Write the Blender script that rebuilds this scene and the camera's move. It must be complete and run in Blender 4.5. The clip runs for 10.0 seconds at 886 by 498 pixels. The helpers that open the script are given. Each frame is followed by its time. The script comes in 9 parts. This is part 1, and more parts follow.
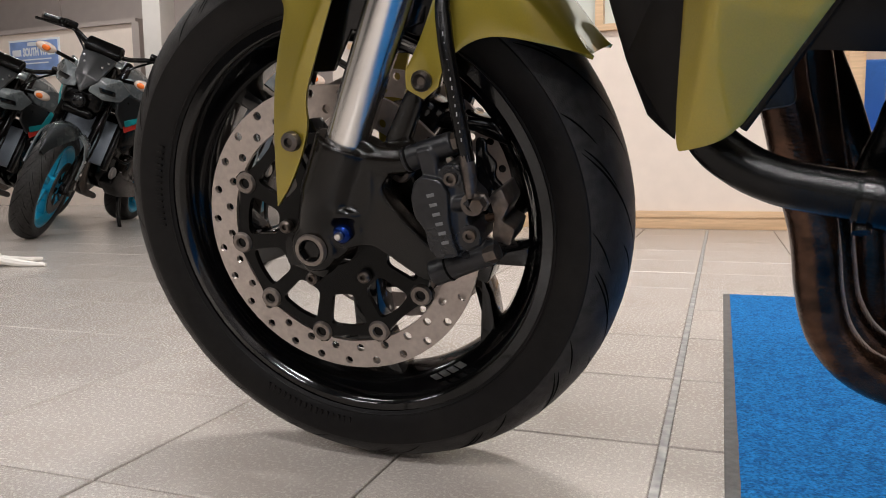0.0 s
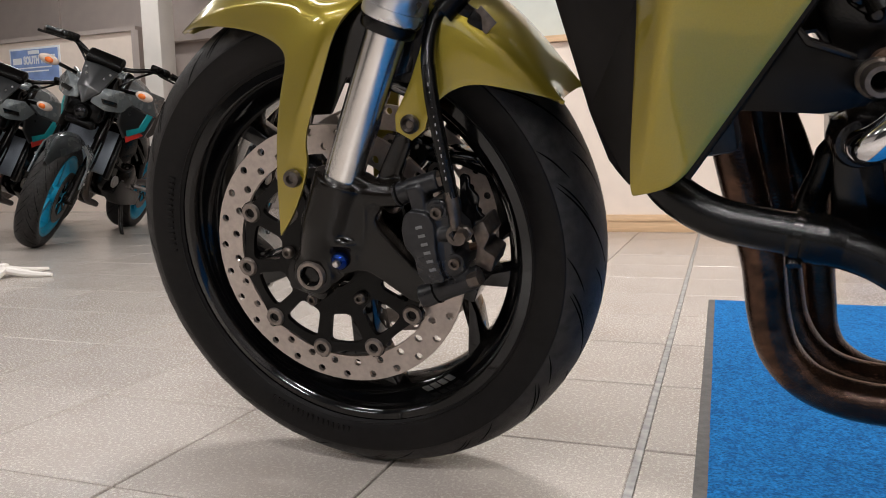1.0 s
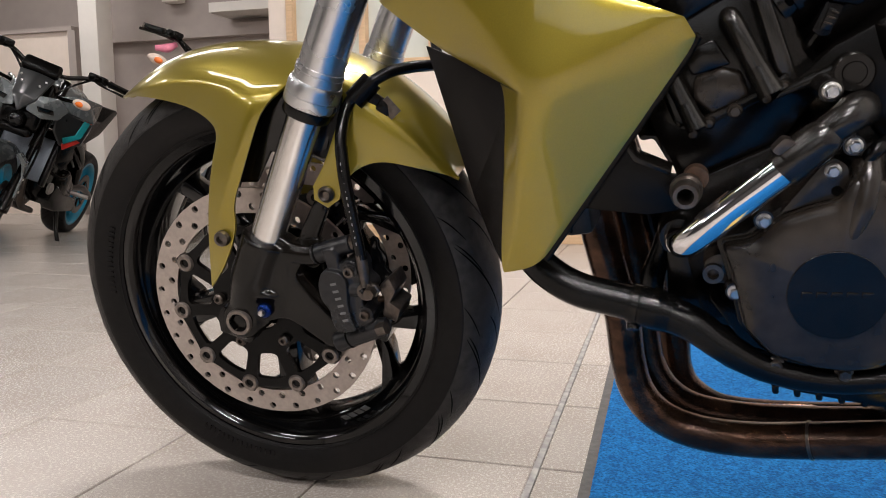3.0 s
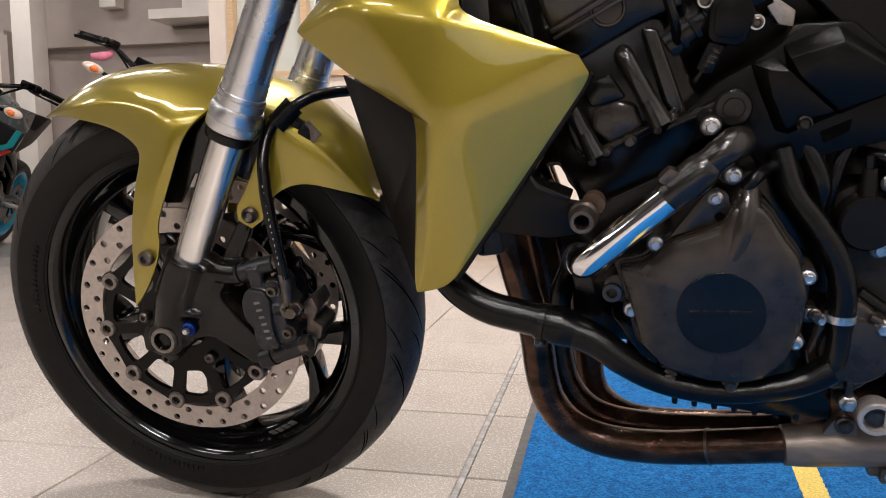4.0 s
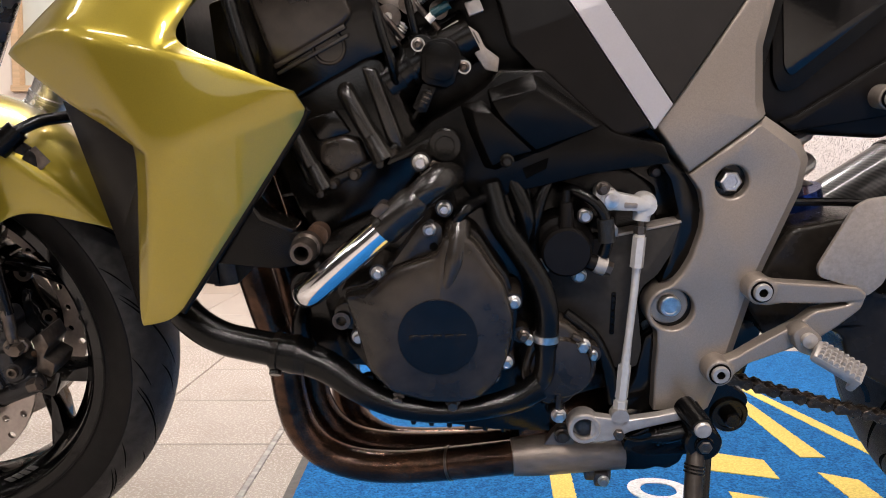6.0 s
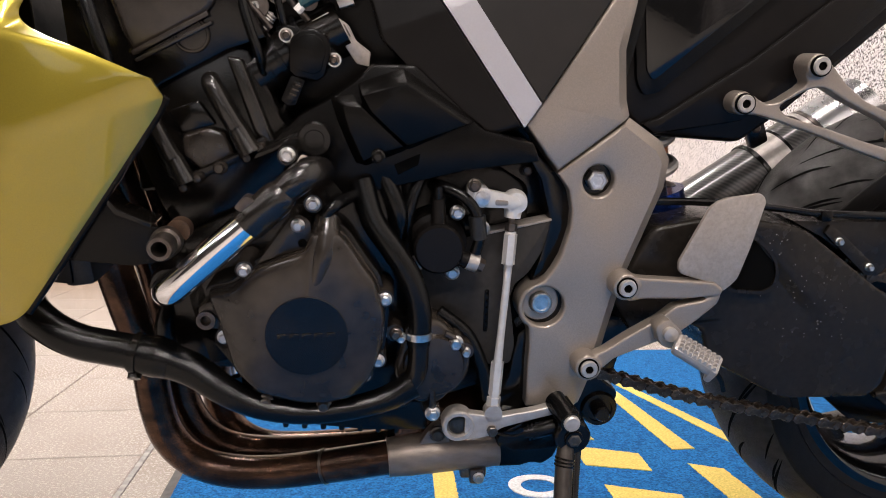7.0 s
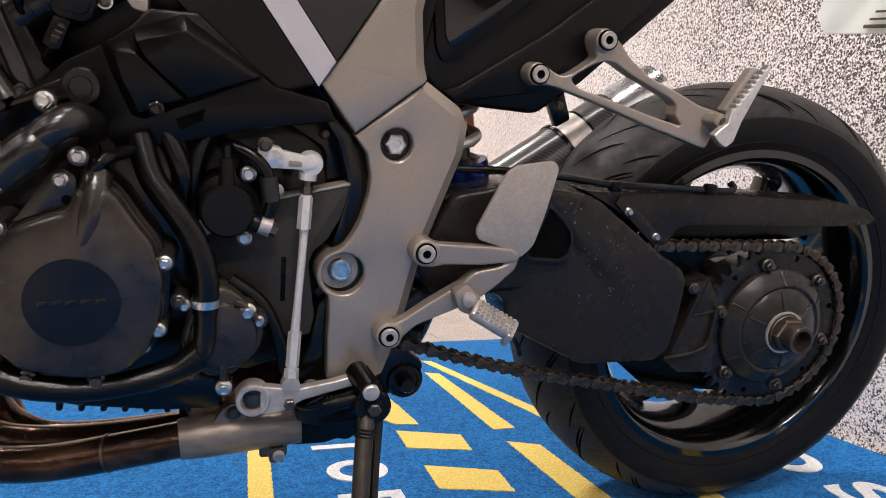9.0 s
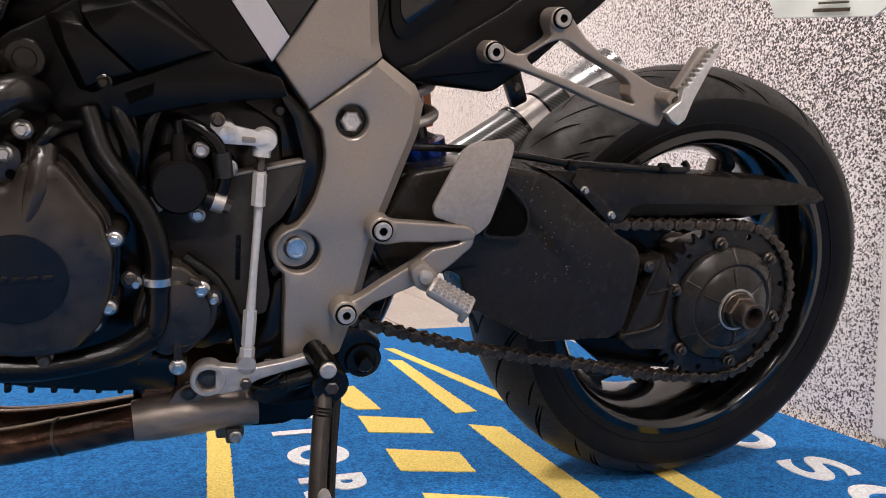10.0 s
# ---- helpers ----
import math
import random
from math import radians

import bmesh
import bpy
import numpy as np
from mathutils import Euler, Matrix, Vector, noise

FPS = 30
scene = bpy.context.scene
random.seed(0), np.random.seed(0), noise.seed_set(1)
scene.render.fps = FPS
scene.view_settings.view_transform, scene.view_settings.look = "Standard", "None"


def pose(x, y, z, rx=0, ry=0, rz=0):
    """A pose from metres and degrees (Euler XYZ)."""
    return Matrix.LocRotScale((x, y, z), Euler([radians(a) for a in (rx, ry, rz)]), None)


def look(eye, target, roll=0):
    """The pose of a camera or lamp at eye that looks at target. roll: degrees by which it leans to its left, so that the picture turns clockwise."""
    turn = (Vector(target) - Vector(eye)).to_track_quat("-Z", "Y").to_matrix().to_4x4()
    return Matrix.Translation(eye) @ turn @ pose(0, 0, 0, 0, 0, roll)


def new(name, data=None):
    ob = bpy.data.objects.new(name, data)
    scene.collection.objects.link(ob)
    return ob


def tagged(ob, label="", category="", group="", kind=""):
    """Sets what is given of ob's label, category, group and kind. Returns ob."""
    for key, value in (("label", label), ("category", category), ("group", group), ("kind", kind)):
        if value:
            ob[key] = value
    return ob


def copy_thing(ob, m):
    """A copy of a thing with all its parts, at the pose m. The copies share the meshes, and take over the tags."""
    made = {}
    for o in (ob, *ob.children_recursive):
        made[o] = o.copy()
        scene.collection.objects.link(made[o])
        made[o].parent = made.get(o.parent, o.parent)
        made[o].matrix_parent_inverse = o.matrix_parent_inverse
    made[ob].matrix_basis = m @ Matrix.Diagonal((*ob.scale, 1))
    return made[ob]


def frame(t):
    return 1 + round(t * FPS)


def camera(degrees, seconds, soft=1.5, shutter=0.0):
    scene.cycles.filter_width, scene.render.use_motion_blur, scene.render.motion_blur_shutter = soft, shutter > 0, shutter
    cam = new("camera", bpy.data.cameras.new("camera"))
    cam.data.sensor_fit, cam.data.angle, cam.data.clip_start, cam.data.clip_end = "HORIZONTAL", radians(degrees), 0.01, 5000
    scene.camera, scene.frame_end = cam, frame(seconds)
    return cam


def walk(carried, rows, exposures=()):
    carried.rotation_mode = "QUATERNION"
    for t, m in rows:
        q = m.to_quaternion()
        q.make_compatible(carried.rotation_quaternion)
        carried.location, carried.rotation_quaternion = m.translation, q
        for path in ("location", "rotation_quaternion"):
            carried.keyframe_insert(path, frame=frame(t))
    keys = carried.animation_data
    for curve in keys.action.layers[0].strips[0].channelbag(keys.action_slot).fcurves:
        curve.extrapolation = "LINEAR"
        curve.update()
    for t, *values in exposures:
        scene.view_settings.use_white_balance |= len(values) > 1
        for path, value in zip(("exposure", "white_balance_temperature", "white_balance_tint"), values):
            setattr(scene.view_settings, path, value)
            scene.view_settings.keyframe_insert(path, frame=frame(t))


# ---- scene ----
cam = camera(60.6, 10.0, soft=1.0)
# seconds, eye, target, roll
PATH = [
    (0, (0.412, -0.742, 0.354), (-0.354, 1.091, 0.128), -0.9),
    (0.5, (0.426, -0.765, 0.37), (-0.34, 1.069, 0.146), -1.2),
    (1, (0.45, -0.801, 0.388), (-0.315, 1.033, 0.162), -1.4),
    (1.5, (0.47, -0.83, 0.409), (-0.289, 1.006, 0.177), -1.3),
    (2, (0.489, -0.855, 0.427), (-0.247, 0.99, 0.191), -1.2),
    (2.5, (0.509, -0.874, 0.447), (-0.176, 0.99, 0.211), -0.8),
    (4, (0.569, -0.909, 0.479), (0.07, 1.016, 0.268), -0.3),
    (4.5, (0.59, -0.913, 0.482), (0.175, 1.034, 0.288), -0.1),
    (5, (0.614, -0.913, 0.485), (0.291, 1.053, 0.304), -0.1),
    (5.5, (0.642, -0.915, 0.491), (0.43, 1.066, 0.319), 0.0),
    (6, (0.667, -0.911, 0.489), (0.607, 1.082, 0.333), 0.2),
    (7.5, (0.704, -0.9, 0.473), (1.032, 1.069, 0.342), 1.1),
    (8, (0.72, -0.896, 0.464), (1.166, 1.049, 0.34), 1.3),
    (8.5, (0.737, -0.895, 0.454), (1.269, 1.029, 0.333), 1.3),
    (9, (0.751, -0.896, 0.44), (1.338, 1.012, 0.321), 1.4),
    (9.5, (0.759, -0.898, 0.429), (1.398, 0.993, 0.303), 1.3),
    (10, (0.76, -0.901, 0.424), (1.432, 0.978, 0.289), 1.2),
]
walk(cam, [(t, look(eye, target, roll)) for t, eye, target, roll in PATH], [(0.0, -0.37, 6400, 11), (2.5, -0.30, 6500, 12), (4.0, -0.18, 6650, 14), (5.5, 0.0, 6850, 16), (8.0, 0.0, 6800, 16), (10.0, -0.18, 6800, 17)])

# ---- world, lights ----
world = bpy.data.worlds.new("showroom_world")
world.use_nodes = True
scene.world = world
world.node_tree.nodes["Background"].inputs[0].default_value = (0.9, 0.95, 1.0, 1)
world.node_tree.nodes["Background"].inputs[1].default_value = 0.03
CEIL = 3.1
# ceiling lights: x, y, watts
LAMPS = [(-4.7, -4.3, 45.0), (-1.8, -4.3, 40.0), (0.85, -4.3, 125.0), (-4.7, -2.3, 35.0), (-1.8, -2.3, 30.0), (0.85, -2.3, 100.0),
         (-4.7, -0.5, 20.0), (-1.8, -0.5, 10.0), (0.85, -0.5, 18.0), (-4.7, 1.6, 30.0), (-2.4, 1.6, 18.0), (0.2, 1.4, 100.0), (-4.7, 3.7, 34.0), (-1.8, 3.7, 26.0)]


def area_lamp(x, y, z, sx, sy, power, colour, rot=(0, 0, 0)):
    data = bpy.data.lights.new("lamp", "AREA")
    data.shape, data.size, data.size_y, data.energy, data.color = "RECTANGLE", sx, sy, power, colour
    ob = new("lamp", data)
    ob.matrix_basis = pose(x, y, z, *rot)
    return ob


for lx, ly, watts in LAMPS:
    area_lamp(lx, ly, CEIL - 0.06, 1.15, 0.14, watts, (1.0, 0.97, 0.945))

# ---- materials ----
def rgb(c):
    return (*c, 1.0) if len(c) == 3 else c


def material(name, colour, rough=0.5, metal=0.0, vary=0.12, scale=30.0, bump=0.0, bump_scale=300.0, coat=0.0,
             stretch=(1, 1, 1), dark=None, dark_amount=0.0, dark_scale=6.0, rough_vary=0.08, random_vary=0.0, spec=0.5):
    """A principled material with fine grain, larger stains and relief."""
    m = bpy.data.materials.new(name)
    m.use_nodes = True
    nt = m.node_tree
    n, l = nt.nodes, nt.links
    b = n["Principled BSDF"]
    b.inputs["Metallic"].default_value = metal
    b.inputs["Coat Weight"].default_value = coat
    b.inputs["Specular IOR Level"].default_value = spec
    b.inputs["Coat Roughness"].default_value = 0.03
    co = n.new("ShaderNodeTexCoord")
    mp = n.new("ShaderNodeMapping")
    mp.inputs["Scale"].default_value = stretch
    l.new(co.outputs["Object"], mp.inputs["Vector"])

    def tex(sc, detail=4.0):
        t = n.new("ShaderNodeTexNoise")
        t.inputs["Scale"].default_value = sc
        t.inputs["Detail"].default_value = detail
        l.new(mp.outputs[0], t.inputs["Vector"])
        return t

    fine = tex(scale)
    ramp = n.new("ShaderNodeMapRange")
    ramp.inputs["From Min"].default_value, ramp.inputs["From Max"].default_value = 0.3, 0.7
    ramp.inputs["To Min"].default_value, ramp.inputs["To Max"].default_value = 1 - vary, 1 + vary
    l.new(fine.outputs["Fac"], ramp.inputs["Value"])
    mul = n.new("ShaderNodeVectorMath")
    mul.operation = "SCALE"
    mul.inputs[0].default_value = colour[:3]
    l.new(ramp.outputs[0], mul.inputs["Scale"])
    out = mul.outputs[0]
    if random_vary:
        info = n.new("ShaderNodeObjectInfo")
        rr = n.new("ShaderNodeMapRange")
        rr.inputs["To Min"].default_value, rr.inputs["To Max"].default_value = 1 - random_vary, 1 + random_vary
        l.new(info.outputs["Random"], rr.inputs["Value"])
        m2 = n.new("ShaderNodeVectorMath")
        m2.operation = "SCALE"
        l.new(out, m2.inputs[0])
        l.new(rr.outputs[0], m2.inputs["Scale"])
        out = m2.outputs[0]
    if dark_amount:
        big = tex(dark_scale, 6.0)
        br = n.new("ShaderNodeMapRange")
        br.inputs["From Min"].default_value, br.inputs["From Max"].default_value = 0.48, 0.72
        br.inputs["To Min"].default_value, br.inputs["To Max"].default_value = 0.0, dark_amount
        l.new(big.outputs["Fac"], br.inputs["Value"])
        mix = n.new("ShaderNodeMix")
        mix.data_type = "RGBA"
        l.new(br.outputs[0], mix.inputs[0])
        l.new(out, mix.inputs[6])
        mix.inputs[7].default_value = rgb(dark)
        out = mix.outputs[2]
    l.new(out, b.inputs["Base Color"])
    rv = n.new("ShaderNodeMapRange")
    rv.inputs["To Min"].default_value, rv.inputs["To Max"].default_value = max(0.02, rough - rough_vary), min(1.0, rough + rough_vary)
    l.new(tex(scale * 0.37).outputs["Fac"], rv.inputs["Value"])
    l.new(rv.outputs[0], b.inputs["Roughness"])
    if bump:
        bt = tex(bump_scale, 3.0)
        bp = n.new("ShaderNodeBump")
        bp.inputs["Strength"].default_value = bump
        bp.inputs["Distance"].default_value = 0.001
        l.new(bt.outputs["Fac"], bp.inputs["Height"])
        l.new(bp.outputs[0], b.inputs["Normal"])
    return m


GOLD = material("gold_green_paint", (0.270, 0.208, 0.020), 0.31, 0.72, 0.05, 900, coat=1.0, rough_vary=0.01, dark=(0.245, 0.187, 0.017), dark_amount=0.2, dark_scale=9)
PLASTIC = material("black_plastic", (0.0026, 0.0023, 0.0021), 0.19, 0.0, 0.25, 60, 0.16, 1500, dark=(0.0055, 0.0048, 0.0042), dark_amount=0.3, dark_scale=14, spec=0.15, rough_vary=0.07)
SOFT_BLACK = material("satin_black_panel", (0.0062, 0.0053, 0.0049), 0.24, 0.0, 0.12, 40, 0.12, 2000, rough_vary=0.05, spec=0.13)
RUBBER = material("tyre_rubber", (0.0230, 0.0215, 0.0208), 0.45, 0.0, 0.35, 90, 0.5, 900, dark=(0.03, 0.026, 0.0225), dark_amount=0.4, dark_scale=9, spec=0.16, rough_vary=0.1)
SIDEWALL = material("tyre_sidewall_rubber", (0.0045, 0.004, 0.004), 0.38, 0.0, 0.3, 120, 0.3, 1200, dark=(0.013, 0.011, 0.0095), dark_amount=0.4, dark_scale=11, spec=0.16, rough_vary=0.1)
GLOSS_BLACK = material("gloss_black_enamel", (0.0016, 0.0016, 0.0018), 0.11, 0.0, 0.1, 40, 0.06, 300, coat=0.25, rough_vary=0.05, spec=0.35)
CAST_BLACK = material("black_cast_alloy", (0.0034, 0.0028, 0.0023), 0.16, 0.0, 0.35, 80, 0.12, 700, dark=(0.012, 0.0095, 0.0074), dark_amount=0.4, dark_scale=16, spec=0.30, rough_vary=0.05)
COVER_BLACK = material("black_engine_enamel", (0.0165, 0.0130, 0.0104), 0.18, 0.0, 0.35, 60, 0.12, 900, dark=(0.044, 0.0332, 0.0242), dark_amount=0.55, dark_scale=9, spec=0.42, rough_vary=0.07)
COVER_GREY = material("dusty_charcoal_plastic", (0.0260, 0.0235, 0.0215), 0.42, 0.0, 0.2, 140, 0.2, 1100, dark=(0.036, 0.032, 0.028), dark_amount=0.35, dark_scale=7, spec=0.16, rough_vary=0.08)
STAND_STEEL = material("worn_brown_black_steel", (0.040, 0.033, 0.028), 0.33, 0.6, 0.3, 90, 0.2, 500, dark=(0.012, 0.010, 0.009), dark_amount=0.6, dark_scale=20)
GLOSSY_CAST = material("glossy_black_casting", (0.0085, 0.0072, 0.0062), 0.20, 0.0, 0.3, 70, 0.12, 800, dark=(0.020, 0.0165, 0.0135), dark_amount=0.4, dark_scale=14, spec=0.48, rough_vary=0.07)
ARM_BLACK = material("dusty_black_alloy_paint", (0.0130, 0.0107, 0.0087), 0.26, 0.0, 0.25, 140, 0.12, 1100, dark=(0.024, 0.0190, 0.0150), dark_amount=0.3, dark_scale=5, spec=0.20, rough_vary=0.08)
CHROME = material("chrome", (0.82, 0.82, 0.84), 0.07, 1.0, 0.03, 60, rough_vary=0.03)
TUBE_STEEL = material("hard_chromed_fork_tube", (0.72, 0.70, 0.68), 0.22, 1.0, 0.06, 25, stretch=(1, 1, 1), rough_vary=0.06)
FORK_ALLOY = material("anodised_fork_alloy", (0.62, 0.62, 0.63), 0.27, 1.0, 0.05, 40, rough_vary=0.05)
DISC_STEEL = material("brake_disc_steel", (0.44, 0.385, 0.35), 0.34, 0.85, 0.10, 160, 0.2, 900, dark=(0.36, 0.31, 0.275), dark_amount=0.2, dark_scale=45)
FRAME_GREY = material("champagne_grey_frame_paint", (0.262, 0.222, 0.188), 0.31, 0.48, 0.10, 900, 0.10, 900, dark=(0.205, 0.171, 0.143), dark_amount=0.3, dark_scale=10, rough_vary=0.06)
ALLOY = material("bare_aluminium", (0.40, 0.37, 0.345), 0.34, 0.5, 0.14, 120, 0.2, 600, dark=(0.25, 0.225, 0.20), dark_amount=0.40, dark_scale=18)
HEEL_ALLOY = material("scuffed_heel_plate_alloy", (0.295, 0.258, 0.228), 0.38, 0.35, 0.12, 300, 0.2, 700, dark=(0.22, 0.19, 0.165), dark_amount=0.35, dark_scale=24)
SILVER_PLASTIC = material("silver_trim", (0.42, 0.40, 0.41), 0.42, 0.4, 0.03, 500)
ZINC = material("zinc_bolt", (0.58, 0.57, 0.56), 0.3, 1.0, 0.2, 200, dark=(0.22, 0.19, 0.15), dark_amount=0.5, dark_scale=90)
STEEL_DARK = material("dark_steel_bolt", (0.105, 0.09, 0.08), 0.36, 0.9, 0.3, 150, dark=(0.09, 0.052, 0.03), dark_amount=0.4, dark_scale=60)
HEADER = material("heat_browned_exhaust_steel", (0.085, 0.043, 0.026), 0.17, 0.7, 0.6, 60, 0.5, 300, dark=(0.008, 0.0052, 0.0042), dark_amount=0.95, dark_scale=16, stretch=(1, 1, 1.6), rough_vary=0.12)
CHAIN = material("oily_chain_steel", (0.085, 0.066, 0.052), 0.3, 0.8, 0.4, 250, 0.4, 800, dark=(0.010, 0.007, 0.006), dark_amount=0.8, dark_scale=60)
HOSE = material("black_hose_rubber", (0.0024, 0.0023, 0.0023), 0.17, 0.0, 0.2, 60, 0.25, 700, spec=0.24, rough_vary=0.1)
BLUE_ANO = material("blue_anodised_bolt", (0.006, 0.026, 0.15), 0.2, 0.9, 0.08, 90)
GREY_MARK = material("grey_lettering", (0.13, 0.13, 0.13), 0.5, 0.2, 0.05, 90)
COPPER = material("rusty_copper_nut", (0.11, 0.066, 0.043), 0.4, 0.7, 0.3, 200)
def weave_material():
    """Woven carbon cloth under clear lacquer."""
    m = bpy.data.materials.new("carbon_fibre")
    m.use_nodes = True
    n, l = m.node_tree.nodes, m.node_tree.links
    b = n["Principled BSDF"]
    b.inputs["Roughness"].default_value, b.inputs["Coat Weight"].default_value, b.inputs["Coat Roughness"].default_value = 0.35, 0.6, 0.05
    co, wave, mix = n.new("ShaderNodeTexCoord"), n.new("ShaderNodeTexWave"), n.new("ShaderNodeValToRGB")
    wave.bands_direction = "DIAGONAL"
    wave.inputs["Scale"].default_value, wave.inputs["Distortion"].default_value = 75.0, 0.6
    l.new(co.outputs["Object"], wave.inputs["Vector"])
    mix.color_ramp.elements[0].color, mix.color_ramp.elements[1].color = (0.004, 0.004, 0.004, 1), (0.045, 0.043, 0.040, 1)
    l.new(wave.outputs["Fac"], mix.inputs[0])
    l.new(mix.outputs[0], b.inputs["Base Color"])
    return m


CARBON = weave_material()
RADIATOR = material("radiator_fin_metal", (0.03, 0.03, 0.03), 0.5, 0.5, 0.2, 200)
GREY_CHIP = material("bare_metal_paint_chip", (0.34, 0.32, 0.30), 0.5, 0.3, 0.1, 90)
SPROCKET = material("oily_black_sprocket_steel", (0.0040, 0.0034, 0.0029), 0.24, 0.0, 0.4, 160, 0.3, 700, dark=(0.050, 0.045, 0.039), dark_amount=0.40, dark_scale=34, spec=0.3, rough_vary=0.10)
HUB_ALLOY = material("dusty_hub_casting", (0.0135, 0.0115, 0.0095), 0.25, 0.0, 0.3, 120, 0.2, 900, dark=(0.030, 0.0258, 0.0210), dark_amount=0.5, dark_scale=22, spec=0.26, rough_vary=0.08)
RUSTY = material("browned_axle_steel", (0.085, 0.066, 0.054), 0.34, 0.75, 0.3, 150, 0.2, 700, dark=(0.035, 0.024, 0.018), dark_amount=0.6, dark_scale=40)
BRIGHT_PEG = material("bright_cast_peg", (0.52, 0.50, 0.47), 0.36, 0.75, 0.12, 160, 0.2, 700, dark=(0.36, 0.34, 0.31), dark_amount=0.35, dark_scale=40)
TEAL_PLASTIC = material("dark_teal_plastic", (0.006, 0.045, 0.055), 0.35, 0.0, 0.1, 90)
TANK_SIDE = material("satin_brown_black_panel", (0.0125, 0.0105, 0.0092), 0.34, 0.0, 0.12, 40, 0.10, 2000, rough_vary=0.06, spec=0.3)
REAR_RIM = material("dusty_black_rim", (0.0014, 0.0014, 0.0014), 0.13, 0.0, 0.3, 60, 0.1, 300, dark=(0.007, 0.0065, 0.006), dark_amount=0.4, dark_scale=12, coat=0.3, spec=0.42, rough_vary=0.06)
ROD_SILVER = material("pale_silver_linkage_alloy", (0.53, 0.51, 0.485), 0.34, 0.35, 0.08, 160, 0.1, 700, dark=(0.45, 0.43, 0.41), dark_amount=0.3, dark_scale=50)
BRAID = material("ribbed_cable_sleeve", (0.005, 0.005, 0.005), 0.4, 0.0, 0.3, 400, 0.8, 500)


# ---- mesh helpers ----
def finish(name, bm, mat, parent=None, label="", sharp=32.0, smooth=True):
    bmesh.ops.recalc_face_normals(bm, faces=bm.faces)
    lim = radians(sharp)
    for f in bm.faces:
        f.smooth = smooth
    for e in bm.edges:
        if len(e.link_faces) == 2 and e.calc_face_angle(0) > lim:
            e.smooth = False
    me = bpy.data.meshes.new(name)
    bm.to_mesh(me)
    bm.free()
    me.materials.append(mat)
    ob = new(name, me)
    if parent:
        ob.parent = parent
    if label:
        tagged(ob, label)
    return ob


def part(name, bm, material_, parent, label="", sharp=32.0):
    return finish(name, bm, material_, parent, label, sharp)


def share(name, ob, parent, m):
    """Another piece on the same mesh."""
    o = new(name, ob.data)
    o.parent = parent
    o.matrix_basis = m
    return o


def bevel_all(bm, w, seg=2, angle=25.0):
    if w <= 0:
        return
    es = [e for e in bm.edges if len(e.link_faces) == 2 and e.calc_face_angle(0) > radians(angle)]
    bmesh.ops.bevel(bm, geom=es, offset=w, segments=seg, profile=0.5, affect="EDGES", clamp_overlap=True)


def box(bm, c, s, m=None, bevel=0.0, seg=2):
    tmp = bmesh.new()
    bmesh.ops.create_cube(tmp, size=1.0)
    for v in tmp.verts:
        v.co = Vector((v.co.x * s[0], v.co.y * s[1], v.co.z * s[2]))
    bevel_all(tmp, bevel, seg)
    mm = Matrix.Translation(c) @ (m if m else Matrix.Identity(4))
    join(bm, tmp, mm)


def join(bm, tmp, m=None):
    if m is not None:
        bmesh.ops.transform(tmp, matrix=m, verts=tmp.verts)
    me = bpy.data.meshes.new("tmp")
    tmp.to_mesh(me)
    tmp.free()
    bm.from_mesh(me)
    bpy.data.meshes.remove(me)


def prism(pts, y0, y1, bevel=0.002, seg=2, bm=None, top=None):
    """A plate: outline in x, z drawn out from y0 (outer face) to y1. top: a function of x, z that adds to the outer y."""
    tmp = bmesh.new()
    a = [tmp.verts.new((x, y0 + (top(x, z) if top else 0), z)) for x, z in pts]
    b = [tmp.verts.new((x, y1, z)) for x, z in pts]
    n = len(pts)
    tmp.faces.new(a)
    tmp.faces.new(b[::-1])
    for i in range(n):
        tmp.faces.new((a[i], b[i], b[(i + 1) % n], a[(i + 1) % n]))
    bmesh.ops.recalc_face_normals(tmp, faces=tmp.faces)
    bevel_all(tmp, bevel, seg)
    if bm is None:
        return tmp
    join(bm, tmp)
    return bm


def rounded(pts, r=0.01, seg=4):
    """Round the corners of an outline."""
    out = []
    n = len(pts)
    for i in range(n):
        p, a, b = Vector(pts[i]), Vector(pts[i - 1]), Vector(pts[(i + 1) % n])
        da, db = a - p, b - p
        k = min(r, da.length * 0.45, db.length * 0.45)
        s, e = p + da.normalized() * k, p + db.normalized() * k
        for j in range(seg + 1):
            t = j / seg
            q = s * (1 - t) ** 2 + p * 2 * t * (1 - t) + e * t * t
            out.append((q.x, q.y))
    return out


def lathe(profile, c=(0, 0, 0), n=48, bm=None, axis="y", closed=False, caps=True):
    """Turn a profile of (radius, height) round an axis through c; height runs along the axis."""
    bm = bm or bmesh.new()
    rings = []
    for r, h in profile:
        ring = []
        for i in range(n):
            a = 2 * math.pi * i / n
            p = {"y": (r * math.cos(a), h, r * math.sin(a)), "z": (r * math.cos(a), r * math.sin(a), h),
                 "x": (h, r * math.cos(a), r * math.sin(a))}[axis]
            ring.append(bm.verts.new(Vector(p) + Vector(c)))
        rings.append(ring)
    pairs = list(zip(rings, rings[1:])) + ([(rings[-1], rings[0])] if closed else [])
    for a, b in pairs:
        for i in range(n):
            j = (i + 1) % n
            bm.faces.new((a[i], a[j], b[j], b[i]))
    if not closed and caps:
        for ring in (rings[0], rings[-1]):
            if (ring[0].co - ring[n // 2].co).length > 1e-5:
                bm.faces.new(ring)
    return bm


